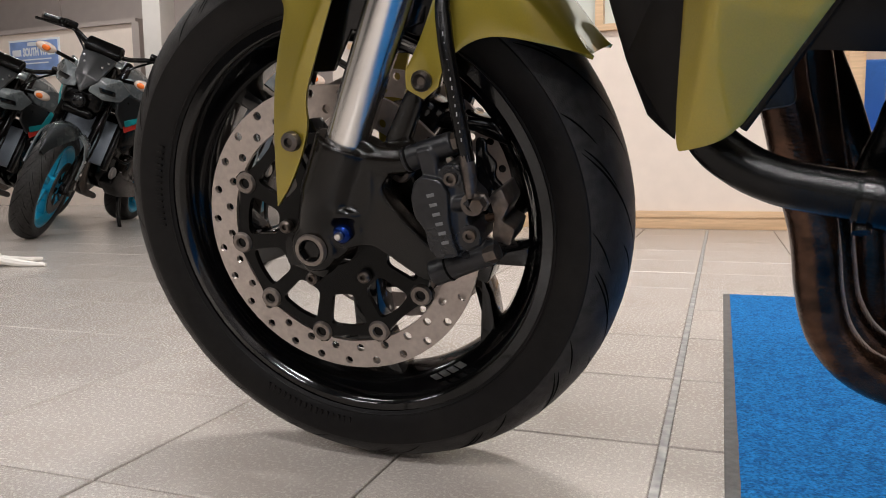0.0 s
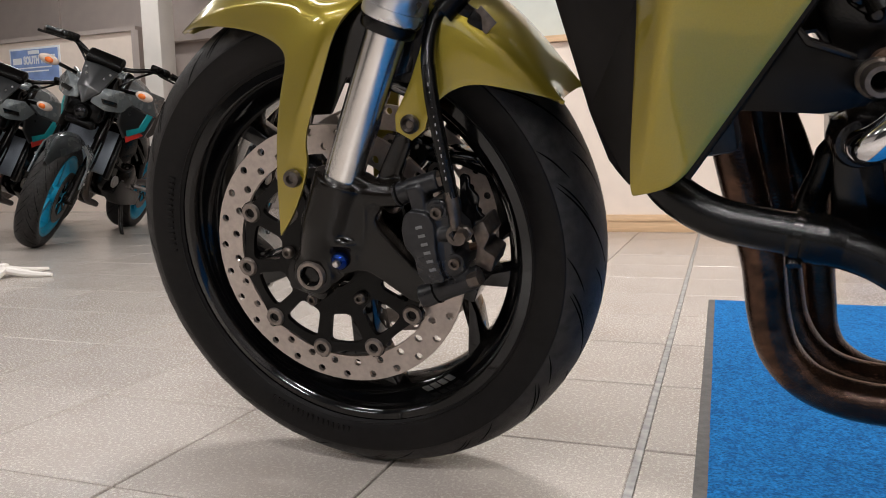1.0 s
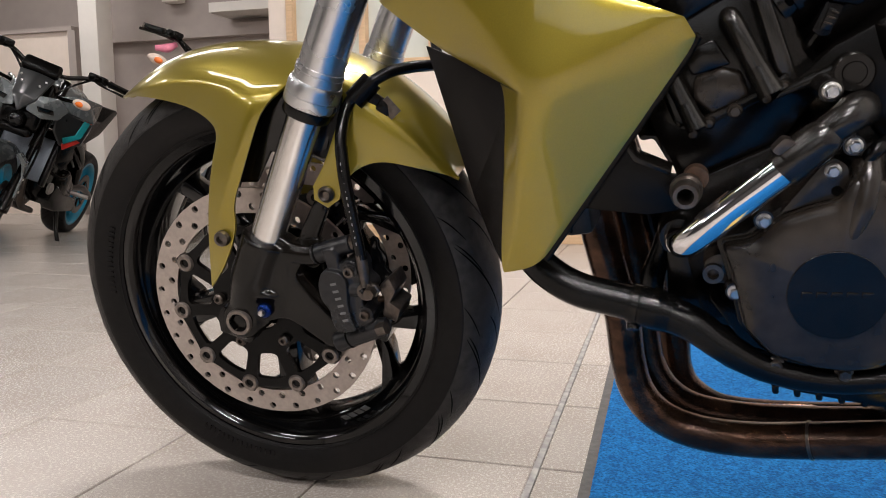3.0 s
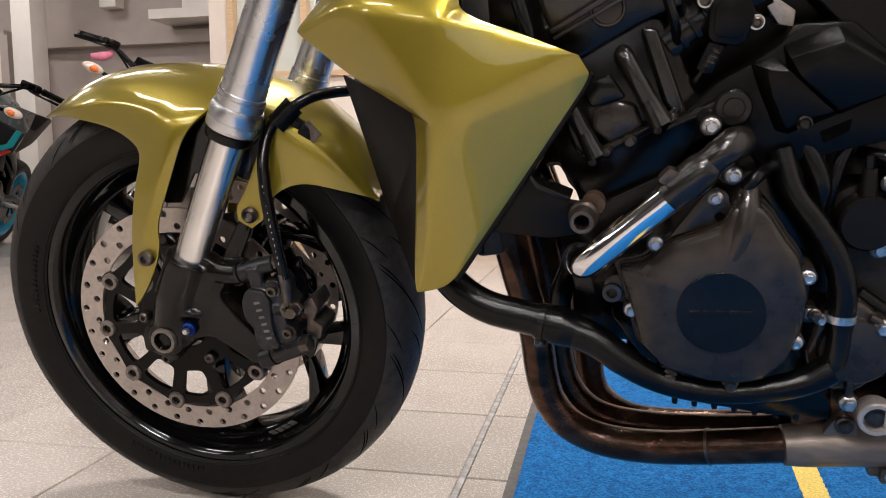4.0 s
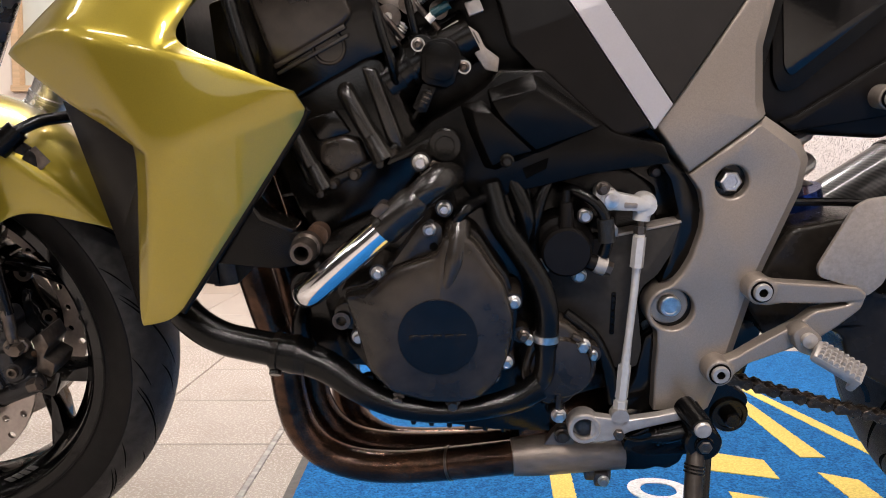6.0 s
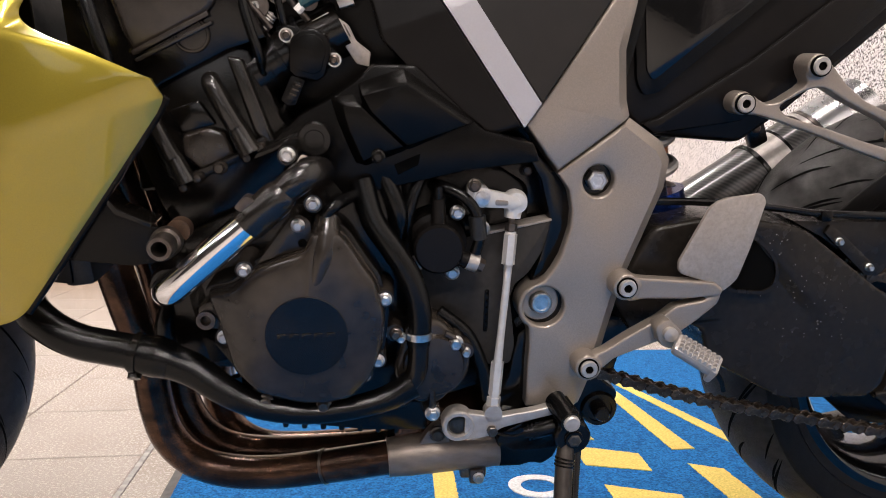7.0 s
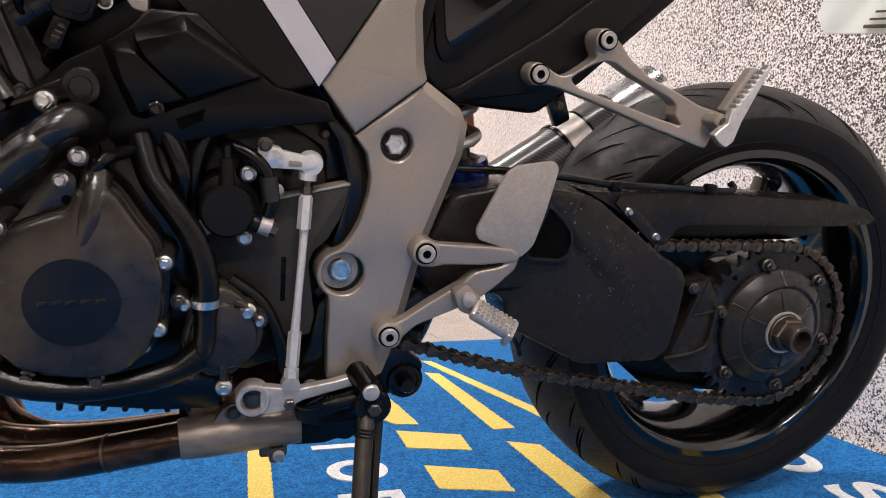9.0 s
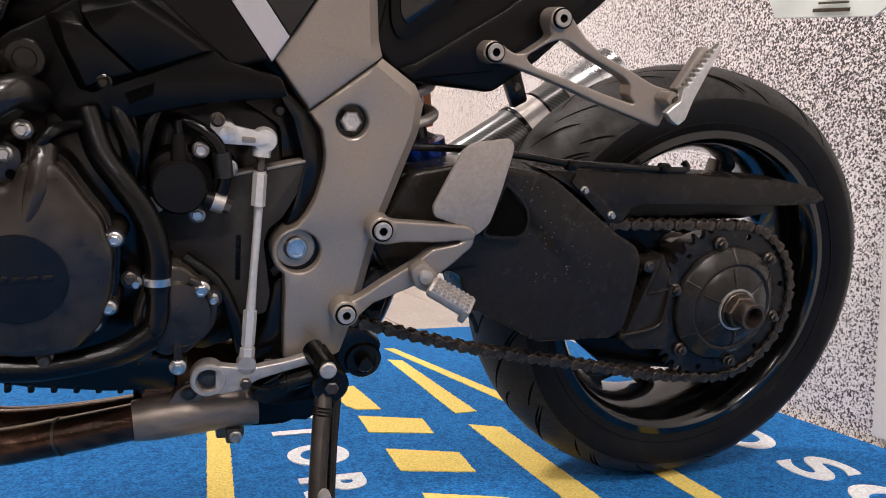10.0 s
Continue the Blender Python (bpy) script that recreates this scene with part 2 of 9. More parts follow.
def spline(pts, k=8):
    """A smooth run through the points."""
    p = [Vector(q) for q in pts]
    if len(p) < 3:
        return p
    p = [2 * p[0] - p[1]] + p + [2 * p[-1] - p[-2]]
    out = []
    for i in range(1, len(p) - 2):
        a, b, c, d = p[i - 1:i + 3]
        for j in range(k):
            t = j / k
            out.append(0.5 * (2 * b + (c - a) * t + (2 * a - 5 * b + 4 * c - d) * t * t + (3 * b - a - 3 * c + d) * t ** 3))
    out.append(p[-2])
    return out


def tube(pts, r, n=14, bm=None, k=8, smooth_path=True):
    """A pipe along the points; r is one radius or one for each point."""
    bm = bm or bmesh.new()
    p = spline(pts, k) if smooth_path else [Vector(q) for q in pts]
    m = len(p)
    if isinstance(r, (int, float)):
        rs = [r] * m
    else:
        rs = [float(v) for v in np.interp(np.linspace(0, len(r) - 1, m), range(len(r)), r)]
    up = Vector((0, 1, 0)) if abs((p[1] - p[0]).normalized().y) < 0.9 else Vector((1, 0, 0))
    rings = []
    for i in range(m):
        d = (p[min(i + 1, m - 1)] - p[max(i - 1, 0)]).normalized()
        s = d.cross(up).normalized()
        up = s.cross(d).normalized()
        rings.append([bm.verts.new(p[i] + (s * math.cos(2 * math.pi * j / n) + up * math.sin(2 * math.pi * j / n)) * rs[i]) for j in range(n)])
    for a, b in zip(rings, rings[1:]):
        for j in range(n):
            bm.faces.new((a[j], a[(j + 1) % n], b[(j + 1) % n], b[j]))
    bm.faces.new(rings[0])
    bm.faces.new(rings[-1])
    return bm


def shell(verts, faces, thick=0.004, bevel=0.004, seg=3, inward=(0, 1, 0), angle=6.0):
    """A faceted skin with thickness and softened creases."""
    bm = bmesh.new()
    v = [bm.verts.new(q) for q in verts]
    fs = [bm.faces.new([v[i] for i in f]) for f in faces]
    back = [bm.verts.new(Vector(q) + Vector(inward) * thick) for q in verts]
    for f in faces:
        bm.faces.new([back[i] for i in reversed(f)])
    count = {}
    for f in faces:
        for a, b in zip(f, (*f[1:], f[0])):
            key = (min(a, b), max(a, b))
            count[key] = count.get(key, 0) + 1
    for (a, b), c in count.items():
        if c == 1:
            bm.faces.new((v[a], v[b], back[b], back[a]))
    bmesh.ops.recalc_face_normals(bm, faces=bm.faces)
    bevel_all(bm, bevel, seg, angle)
    return bm


def soft_skin(name, verts, faces, ridges, mat, parent, label, inward=1, thick=0.005, edge=0.8, round_off=0.0022):
    """A painted skin with soft ridges: subdivided, the rim and the ridges held by creases."""
    bm = bmesh.new()
    v = [bm.verts.new(q) for q in verts]
    for f in faces:
        bm.faces.new([v[i] for i in f])
    bmesh.ops.recalc_face_normals(bm, faces=bm.faces)
    lay = bm.edges.layers.float.new("crease_edge")
    for e in bm.edges:
        if len(e.link_faces) == 1:
            e[lay] = edge
    for a, b, k in ridges:
        e = bm.edges.get((v[a], v[b]))
        if e:
            e[lay] = k
    ob = part(name, bm, mat, parent, label, sharp=180)
    sub = ob.modifiers.new("subsurf", "SUBSURF")
    sub.levels = sub.render_levels = 3
    sol = ob.modifiers.new("solid", "SOLIDIFY")
    sol.thickness, sol.offset = thick, -1 * inward
    bev = ob.modifiers.new("bevel", "BEVEL")
    bev.width, bev.segments, bev.angle_limit = round_off, 2, radians(50)
    return ob


def cast(name, bm, mat, parent, label="", voxel=0.0022, rounds=6):
    """A casting: its joined bodies fused into one skin with soft fillets."""
    ob = part(name, bm, mat, parent, label, sharp=180)
    fuse = ob.modifiers.new("fuse", "REMESH")
    fuse.mode, fuse.voxel_size, fuse.use_smooth_shade = "VOXEL", voxel, True
    soft = ob.modifiers.new("soften", "SMOOTH")
    soft.factor, soft.iterations = 0.5, rounds
    return ob


def resample(pts, step):
    """The closed outline with points at even steps."""
    out = []
    for p, q in zip(pts, (*pts[1:], pts[0])):
        n = max(1, round(math.dist(p, q) / step))
        out += [(p[0] + (q[0] - p[0]) * i / n, p[1] + (q[1] - p[1]) * i / n) for i in range(n)]
    return out


def domed(outline, y0, y1, centre, lift, edge=0.004, step=0.006, rings=14):
    """A moulded body: outline in x, z, rounded at the rim, its outer face raised towards -y by lift(x, z)."""
    pts = resample(outline, step)
    size = max(math.dist(p, centre) for p in pts)
    bm = bmesh.new()

    def ring(k, y, lifted):
        r = []
        for x, z in pts:
            x, z = centre[0] + (x - centre[0]) * k, centre[1] + (z - centre[1]) * k
            r.append(bm.verts.new((x, y - (lift(x, z) if lifted else 0.0), z)))
        return r
    e = edge / size
    loops = [ring(1.0, y1, False), ring(1.0, y0 + edge, True)]
    for a in (0.35, 0.7, 1.0):
        loops.append(ring(1.0 - e * (1 - math.cos(a * math.pi / 2)), y0 + edge * (1 - math.sin(a * math.pi / 2)), True))
    for i in range(1, rings):
        loops.append(ring((1.0 - e) * (1 - i / rings), y0, True))
    for a, b in zip(loops, loops[1:]):
        for i in range(len(pts)):
            j = (i + 1) % len(pts)
            bm.faces.new((a[i], a[j], b[j], b[i]))
    tip = bm.verts.new((centre[0], y0 - lift(*centre), centre[1]))
    for i in range(len(pts)):
        bm.faces.new((loops[-1][i], loops[-1][(i + 1) % len(pts)], tip))
    bm.faces.new(loops[0][::-1])
    return bm


def from_line(x, z, p, q):
    """Distance to the left of the line from p to q, and the share of the way along it."""
    dx, dz = q[0] - p[0], q[1] - p[1]
    n = math.hypot(dx, dz)
    return (dx * (z - p[1]) - dz * (x - p[0])) / n, (dx * (x - p[0]) + dz * (z - p[1])) / (n * n)


def ease(t):
    t = min(1.0, max(0.0, t))
    return t * t * (3 - 2 * t)


BOLTS = {}


def bolt(name, c, r, h, mat, parent, socket=False, flange=True, m=None, label=""):
    """A hexagon or socket head bolt whose head points to -y."""
    key = (round(r, 4), round(h, 4), mat.name, socket, flange)
    if key not in BOLTS:
        bm = bmesh.new()
        if flange:
            lathe([(r * 1.35, 0), (r * 1.35, -h * 0.25), (r * 1.05, -h * 0.4)], n=20, bm=bm)
        if socket:
            lathe([(r, -h * 0.1), (r, -h * 0.85), (r * 0.88, -h)], n=20, bm=bm)
            bmesh.ops.delete(bm, geom=[f for f in bm.faces if len(f.verts) > 4 and f.calc_center_median().y < -h * 0.95], context="FACES")
            lathe([(r * 0.88, -h), (r * 0.58, -h), (r * 0.55, -h * 0.45)], n=20, bm=bm)
        else:
            tmp = bmesh.new()
            lathe([(r, 0), (r, -h * 0.86), (r * 0.82, -h), (r * 0.55, -h), (r * 0.5, -h * 0.93)], n=6, bm=tmp)
            join(bm, tmp)
        BOLTS[key] = finish(name, bm, mat, parent, label, sharp=25)
        ob = BOLTS[key]
        ob.matrix_basis = Matrix.Translation(c) @ (m or Matrix.Identity(4))
        return ob
    ob = share(name, BOLTS[key], parent, Matrix.Translation(c) @ (m or Matrix.Identity(4)))
    if label:
        tagged(ob, label)
    return ob


def text_mesh(body, size, mat, name, parent, m, depth=0.0006, label="", bold=0.0):
    cu = bpy.data.curves.new(name, "FONT")
    cu.body, cu.size, cu.extrude, cu.offset = body, size, depth, bold
    cu.align_x, cu.align_y = "CENTER", "CENTER"
    ob = new(name, cu)
    dep = bpy.context.evaluated_depsgraph_get()
    dep.update()
    me = bpy.data.meshes.new_from_object(ob.evaluated_get(dep))
    bpy.data.objects.remove(ob)
    bpy.data.curves.remove(cu)
    me.materials.clear()
    me.materials.append(mat)
    ob = new(name, me)
    if parent:
        ob.parent = parent
    ob.matrix_basis = m
    if label:
        tagged(ob, label)
    return ob


def empty(name, m, label, category, group=""):
    ob = new(name)
    ob.empty_display_size = 0.1
    ob.matrix_basis = m
    return tagged(ob, label, category, group)

# ---- the showroom ----
GRID = Matrix.Translation((0.311, 0.2, 0)) @ pose(0, 0, 0, 0, 0, 2.5)
PITCH, TILE = 0.303, 0.2995

TILE_MAT = material("speckled_porcelain_tile", (0.42, 0.378, 0.342), 0.25, 0.0, 0.34, 560, 0.05, 600, dark=(0.33, 0.285, 0.25), dark_amount=0.6, dark_scale=5.5, rough_vary=0.16, random_vary=0.06)
GROUT = material("grey_grout", (0.17, 0.155, 0.14), 0.9, 0.0, 0.2, 200)
MASTIC = material("pale_grey_movement_joint", (0.3, 0.29, 0.28), 0.6, 0.0, 0.35, 60, 0.4, 200, dark=(0.6, 0.58, 0.55), dark_amount=0.8, dark_scale=25)
CREAM = material("cream_wall_paint", (0.80, 0.69, 0.60), 0.6, 0.0, 0.03, 12, 0.15, 900)
MAUVE = material("grey_mauve_wall_paint", (0.40, 0.345, 0.315), 0.65, 0.0, 0.04, 9, 0.15, 900)
OFFWHITE = material("off_white_paint", (0.76, 0.72, 0.67), 0.5, 0.0, 0.03, 9, 0.1, 900)
WOOD = material("pale_pine_trim", (0.66, 0.45, 0.27), 0.42, 0.0, 0.12, 26, 0.1, 200, stretch=(0.25, 4, 4))
FROST = material("frosted_window_film", (0.62, 0.64, 0.58), 0.35, 0.0, 0.05, 8)
CHARCOAL = material("charcoal_wall_paint", (0.045, 0.043, 0.042), 0.7, 0.0, 0.1, 6)
CEILING_MAT = material("dark_ceiling_paint", (0.05, 0.05, 0.05), 0.7, 0.0, 0.1, 8)
CARPET_EDGE = material("grey_rubber_border", (0.105, 0.1, 0.095), 0.7, 0.0, 0.2, 90, 0.3, 400)
POSTER_BLUE = material("blue_poster_print", (0.22, 0.33, 0.62), 0.35, 0.0, 0.2, 7)
POSTER_WHITE = material("white_poster_print", (0.8, 0.82, 0.85), 0.35, 0.0, 0.03, 7)
CHAIR_BLUE = material("blue_chair_fabric", (0.03, 0.17, 0.62), 0.7, 0.0, 0.2, 200, 0.3, 900)


def carpet_material(name, colour, dark, grain=0.55, blotch=0.7):
    m = material(name, colour, 0.9, 0.0, grain, 240, 1.0, 330, dark=dark, dark_amount=blotch, dark_scale=75, rough_vary=0.05)
    m.node_tree.nodes["Principled BSDF"].inputs["Specular IOR Level"].default_value = 0.15
    return m


CARPET = carpet_material("blue_mat_pile", (0.010, 0.142, 0.385), (0.004, 0.062, 0.20))
CARPET_YELLOW = carpet_material("yellow_mat_pile", (0.80, 0.60, 0.17), (0.68, 0.48, 0.12), 0.22, 0.4)
CARPET_WHITE = carpet_material("white_mat_pile", (0.74, 0.75, 0.75), (0.62, 0.63, 0.65), 0.2, 0.4)


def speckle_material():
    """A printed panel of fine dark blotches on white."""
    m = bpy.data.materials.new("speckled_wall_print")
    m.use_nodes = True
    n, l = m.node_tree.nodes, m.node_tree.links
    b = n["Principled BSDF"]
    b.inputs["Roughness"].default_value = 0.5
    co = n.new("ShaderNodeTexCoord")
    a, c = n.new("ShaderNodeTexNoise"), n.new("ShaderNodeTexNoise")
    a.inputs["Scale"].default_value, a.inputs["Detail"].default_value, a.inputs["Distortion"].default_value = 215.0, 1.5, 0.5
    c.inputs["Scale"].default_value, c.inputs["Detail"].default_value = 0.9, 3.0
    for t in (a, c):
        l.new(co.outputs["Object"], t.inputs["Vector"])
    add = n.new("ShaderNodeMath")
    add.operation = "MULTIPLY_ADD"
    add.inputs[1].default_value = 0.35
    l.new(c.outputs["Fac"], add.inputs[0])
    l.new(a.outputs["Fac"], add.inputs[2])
    # Blotches get denser towards low y and paler towards high y.
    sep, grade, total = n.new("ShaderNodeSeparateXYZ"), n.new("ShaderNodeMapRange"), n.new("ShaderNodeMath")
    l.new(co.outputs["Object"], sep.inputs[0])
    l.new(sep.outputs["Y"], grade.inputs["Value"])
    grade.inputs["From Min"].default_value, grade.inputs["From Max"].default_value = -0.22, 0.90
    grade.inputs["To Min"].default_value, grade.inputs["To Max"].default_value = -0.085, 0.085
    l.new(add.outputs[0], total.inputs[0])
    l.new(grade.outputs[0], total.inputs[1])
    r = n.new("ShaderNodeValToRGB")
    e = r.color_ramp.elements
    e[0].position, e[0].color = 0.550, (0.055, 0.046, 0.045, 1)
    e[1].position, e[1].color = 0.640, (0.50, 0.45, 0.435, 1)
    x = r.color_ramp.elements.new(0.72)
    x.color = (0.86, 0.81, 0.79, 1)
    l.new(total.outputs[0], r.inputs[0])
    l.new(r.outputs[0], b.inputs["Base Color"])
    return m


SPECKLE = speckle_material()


def slab(name, u0, u1, v0, v1, z0, z1, mat, label, category="", parent=None, bevel=0.0, kind="structure"):
    """A block whose sides follow the tile grid."""
    bm = bmesh.new()
    box(bm, ((u0 + u1) / 2, (v0 + v1) / 2, (z0 + z1) / 2), (u1 - u0, v1 - v0, z1 - z0), bevel=bevel)
    ob = finish(name, bm, mat, parent, label)
    if parent is None:
        ob.matrix_basis = GRID
        tagged(ob, label, category, kind=kind)
    return ob


U0, U1, V0, V1, CV = -9.0, 1.62, -6.2, 5.2, 3.1
floor = slab("floor", U0, U1 + 0.2, V0 - 0.2, V1 + 0.2, -0.12, -0.004, GROUT, "showroom floor of beige speckled porcelain tiles", "floor")
# Unseen ceiling, coloured dark to deepen the blacks below it.
ceiling = slab("ceiling", U0, U1 + 0.2, V0 - 0.2, V1 + 0.2, CEIL, CEIL + 0.12, CEILING_MAT, "unseen showroom ceiling, dark grey to keep reflections dark", "ceiling")
# Unseen wall, kept pale to lend the front tyre a sheen.
slab("wall_west", U0 - 0.15, U0, V0, V1, 0, CEIL, OFFWHITE, "unseen wall, off-white to lighten reflections", "wall")
slab("wall_north", U0, -2.0, V1, V1 + 0.15, 0, CEIL, MAUVE, "grey-mauve painted back wall with battens", "wall")
slab("wall_return", -2.10, -1.985, CV, V1, 0, CEIL, CREAM, "cream painted end of a partition wall", "wall")
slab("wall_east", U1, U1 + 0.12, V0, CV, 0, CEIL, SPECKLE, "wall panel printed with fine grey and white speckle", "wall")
slab("wall_strip", U1 - 0.012, U1 - 0.002, -1.6, -0.188, 0.02, CEIL, OFFWHITE, "white edge strip on the speckled wall panel", "wall trim")
# Charcoal is chosen for these unseen walls so black parts reflect little.
for nm, a, b, z0, z1 in (("wall_south_west", U0, -1.6, 0, CEIL), ("wall_south_east", 1.2, U1 + 0.12, 0, CEIL), ("wall_south_sill", -1.6, 1.2, 0, 1.0), ("wall_south_head", -1.6, 1.2, 2.4, CEIL)):
    slab(nm, a, b, V0 - 0.15, V0, z0, z1, CHARCOAL, "unseen wall, charcoal to keep reflections dark", "wall")
win2 = slab("window_2", -1.6, 1.2, V0 - 0.12, V0 - 0.02, 1.001, 1.05, OFFWHITE, "white framed shop window with daylight outside", "window")
for u in (-1.58, -0.65, 0.25, 1.18):
    slab("mullion", u - 0.02, u + 0.02, V0 - 0.10, V0 - 0.03, 1.051, 2.399, OFFWHITE, "", parent=win2)
DAYLIGHT = bpy.data.materials.new("daylight_outside")
DAYLIGHT.use_nodes = True
DAYLIGHT.node_tree.nodes["Principled BSDF"].inputs["Emission Color"].default_value = (0.86, 0.93, 1.0, 1)
DAYLIGHT.node_tree.nodes["Principled BSDF"].inputs["Emission Strength"].default_value = 1.1
slab("backdrop", -2.2, 1.8, V0 - 1.0, V0 - 0.95, 0.3, 2.9, DAYLIGHT, "pale overcast daylight outside the shop window", "sky")

# cream wall with glazed upper half and a doorway
cream = slab("wall_cream", -1.985, 0.58, CV, CV + 0.12, 0.0, 1.012, CREAM, "cream painted wall below a glazed screen", "wall")
slab("wall_cream_end", 1.5, U1, CV, CV + 0.12, 0.0, CEIL, CREAM, "cream painted wall beside the doorway", "wall")
slab("wall_cream_top", -1.985, U1, CV, CV + 0.12, 2.2, CEIL, CREAM, "cream painted wall above the glazed screen", "wall")
for i, (a, b) in enumerate(((-1.98, 0.585), (1.5, U1))):
    sk = slab("skirting", a, b, CV - 0.018, CV - 0.001, 0.0, 0.092, WOOD, "pale pine skirting board along the cream wall", "skirting", bevel=0.003)
    slab("skirting_bead", a, b, CV - 0.024, CV - 0.019, 0.060, 0.070, WOOD, "", parent=sk)
win = slab("window_1", -1.984, 0.58, CV - 0.03, CV + 0.13, 1.013, 1.045, WOOD, "pale pine glazed screen with frosted panes", "window")
slab("top_rail", -1.984, 0.58, CV - 0.02, CV + 0.12, 2.12, 2.199, WOOD, "", parent=win)
for u in (-1.96, -1.50, -1.08, -0.55, 0.02, 0.55):
    slab("mullion", u - 0.02, u + 0.02, CV - 0.015, CV + 0.1, 1.046, 2.119, WOOD, "", parent=win)
for a, b in zip((-1.96, -1.50, -1.08, -0.55, 0.02), (-1.50, -1.08, -0.55, 0.02, 0.55)):
    slab("pane", a + 0.021, b - 0.021, CV + 0.04, CV + 0.048, 1.047, 2.118, FROST, "", parent=win)
door = slab("door_1", 0.585, 0.672, CV - 0.03, CV + 0.14, 0, 2.199, WOOD, "pale pine door frame round an open doorway", "door frame")
slab("jamb", 1.42, 1.498, CV - 0.03, CV + 0.14, 0, 2.199, WOOD, "", parent=door)
slab("architrave", 0.60, 0.66, CV - 0.045, CV - 0.031, 0, 2.199, WOOD, "", parent=door)
slab("wall_room_behind", 0.2, 2.3, CV + 1.7, CV + 1.8, 0, CEIL, CREAM, "cream wall of the room beyond the doorway", "wall")
slab("wall_room_left", 0.0, 0.1, CV + 0.13, CV + 1.7, 0, CEIL, CREAM, "cream side wall of the room beyond the doorway", "wall")
slab("wall_room_right", 1.75, 1.85, CV + 0.13, CV + 1.7, 0, CEIL, CREAM, "cream side wall of the room beyond the doorway", "wall")
area_lamp(0.95, 4.2, CEIL - 0.06, 0.6, 0.6, 22.0, (1.0, 0.93, 0.83))

# left background: battens, shelf beam, partition, pillar
for u in (-7.7, -6.4, -5.1):
    slab("wall_batten", u, u + 0.10, V1 - 0.03, V1 - 0.001, 1.72, CEIL, MAUVE, "painted batten on the back wall", "wall trim")
slab("wall_beam", -5.0, -3.05, V1 - 0.10, V1 - 0.001, 1.60, 1.71, MAUVE, "grey-mauve painted beam along the back wall", "beam")
slab("wall_ledge", -3.62, -2.12, V1 - 0.35, V1 - 0.001, 1.76, 1.84, OFFWHITE, "off-white ledge on the back wall", "ledge")
slab("wall_upstand", -3.33, -2.12, V1 - 0.30, V1 - 0.001, 1.841, CEIL, OFFWHITE, "off-white boxed upstand on the ledge", "wall")
part_wall = slab("partition", -8.9, -4.98, 4.75, 4.9, 0, 1.66, CREAM, "low cream painted partition with a capping", "partition")
slab("capping", -8.9, -4.95, 4.72, 4.93, 1.661, 1.70, MAUVE, "", parent=part_wall)
slab("end_post", -4.979, -4.90, 4.70, 5.19, 0, 1.659, MAUVE, "", parent=part_wall)
slab("pillar", -4.68, -4.49, 4.5, 4.69, 0, CEIL, OFFWHITE, "square off-white painted steel pillar", "pillar", bevel=0.006)
mt = slab("wall_box", -4.25, -4.08, V1 - 0.13, V1 - 0.001, 1.93, 2.45, OFFWHITE, "white plastic box on the back wall", "wall box", bevel=0.01)

# poster on the partition
pm = slab("poster", -6.52, -5.88, 4.735, 4.748, 1.24, 1.60, POSTER_WHITE, "blue and white printed poster on the partition", "poster", kind="thing")
slab("print", -6.50, -5.90, 4.730, 4.7345, 1.26, 1.58, POSTER_BLUE, "", parent=pm)
text_mesh("SOUTH WALES", 0.075, POSTER_WHITE, "lettering", pm, pose(-6.13, 4.727, 1.475, 90, 0, 0) @ Matrix.Diagonal((0.80, 1.35, 1, 1)), 0.0006, "", 0.004)
slab("print_block", -6.47, -6.36, 4.726, 4.7295, 1.445, 1.505, POSTER_WHITE, "", parent=pm)
for k, w in enumerate((0.44, 0.36)):
    slab("print_line", -6.2 - w / 2, -6.2 + w / 2, 4.726, 4.7295, 1.40 - k * 0.035, 1.412 - k * 0.035, POSTER_WHITE, "", parent=pm)
slab("badge", -6.27, -6.13, 4.726, 4.7295, 1.535, 1.57, POSTER_WHITE, "", parent=pm)

# ceiling fittings
DIFFUSER = bpy.data.materials.new("lit_diffuser")
DIFFUSER.use_nodes = True
DIFFUSER.node_tree.nodes["Principled BSDF"].inputs["Emission Color"].default_value = (1, 0.93, 0.83, 1)
DIFFUSER.node_tree.nodes["Principled BSDF"].inputs["Emission Strength"].default_value = 3.0
for lx, ly, watts in LAMPS:
    e = empty("ceiling_light", pose(lx, ly, CEIL), "white framed rectangular ceiling light, lit", "ceiling light", "ceiling lights")
    bm = bmesh.new()
    for sx, sy, cx, cy in ((1.25, 0.04, 0, 0.10), (1.25, 0.04, 0, -0.10), (0.04, 0.16, 0.605, 0), (0.04, 0.16, -0.605, 0)):
        box(bm, (cx, cy, -0.02), (sx, sy, 0.038), bevel=0.003)
    part("frame", bm, OFFWHITE, e)
    bm = bmesh.new()
    box(bm, (0, 0, -0.018), (1.16, 0.155, 0.02))
    part("diffuser", bm, DIFFUSER, e, "glowing diffuser")

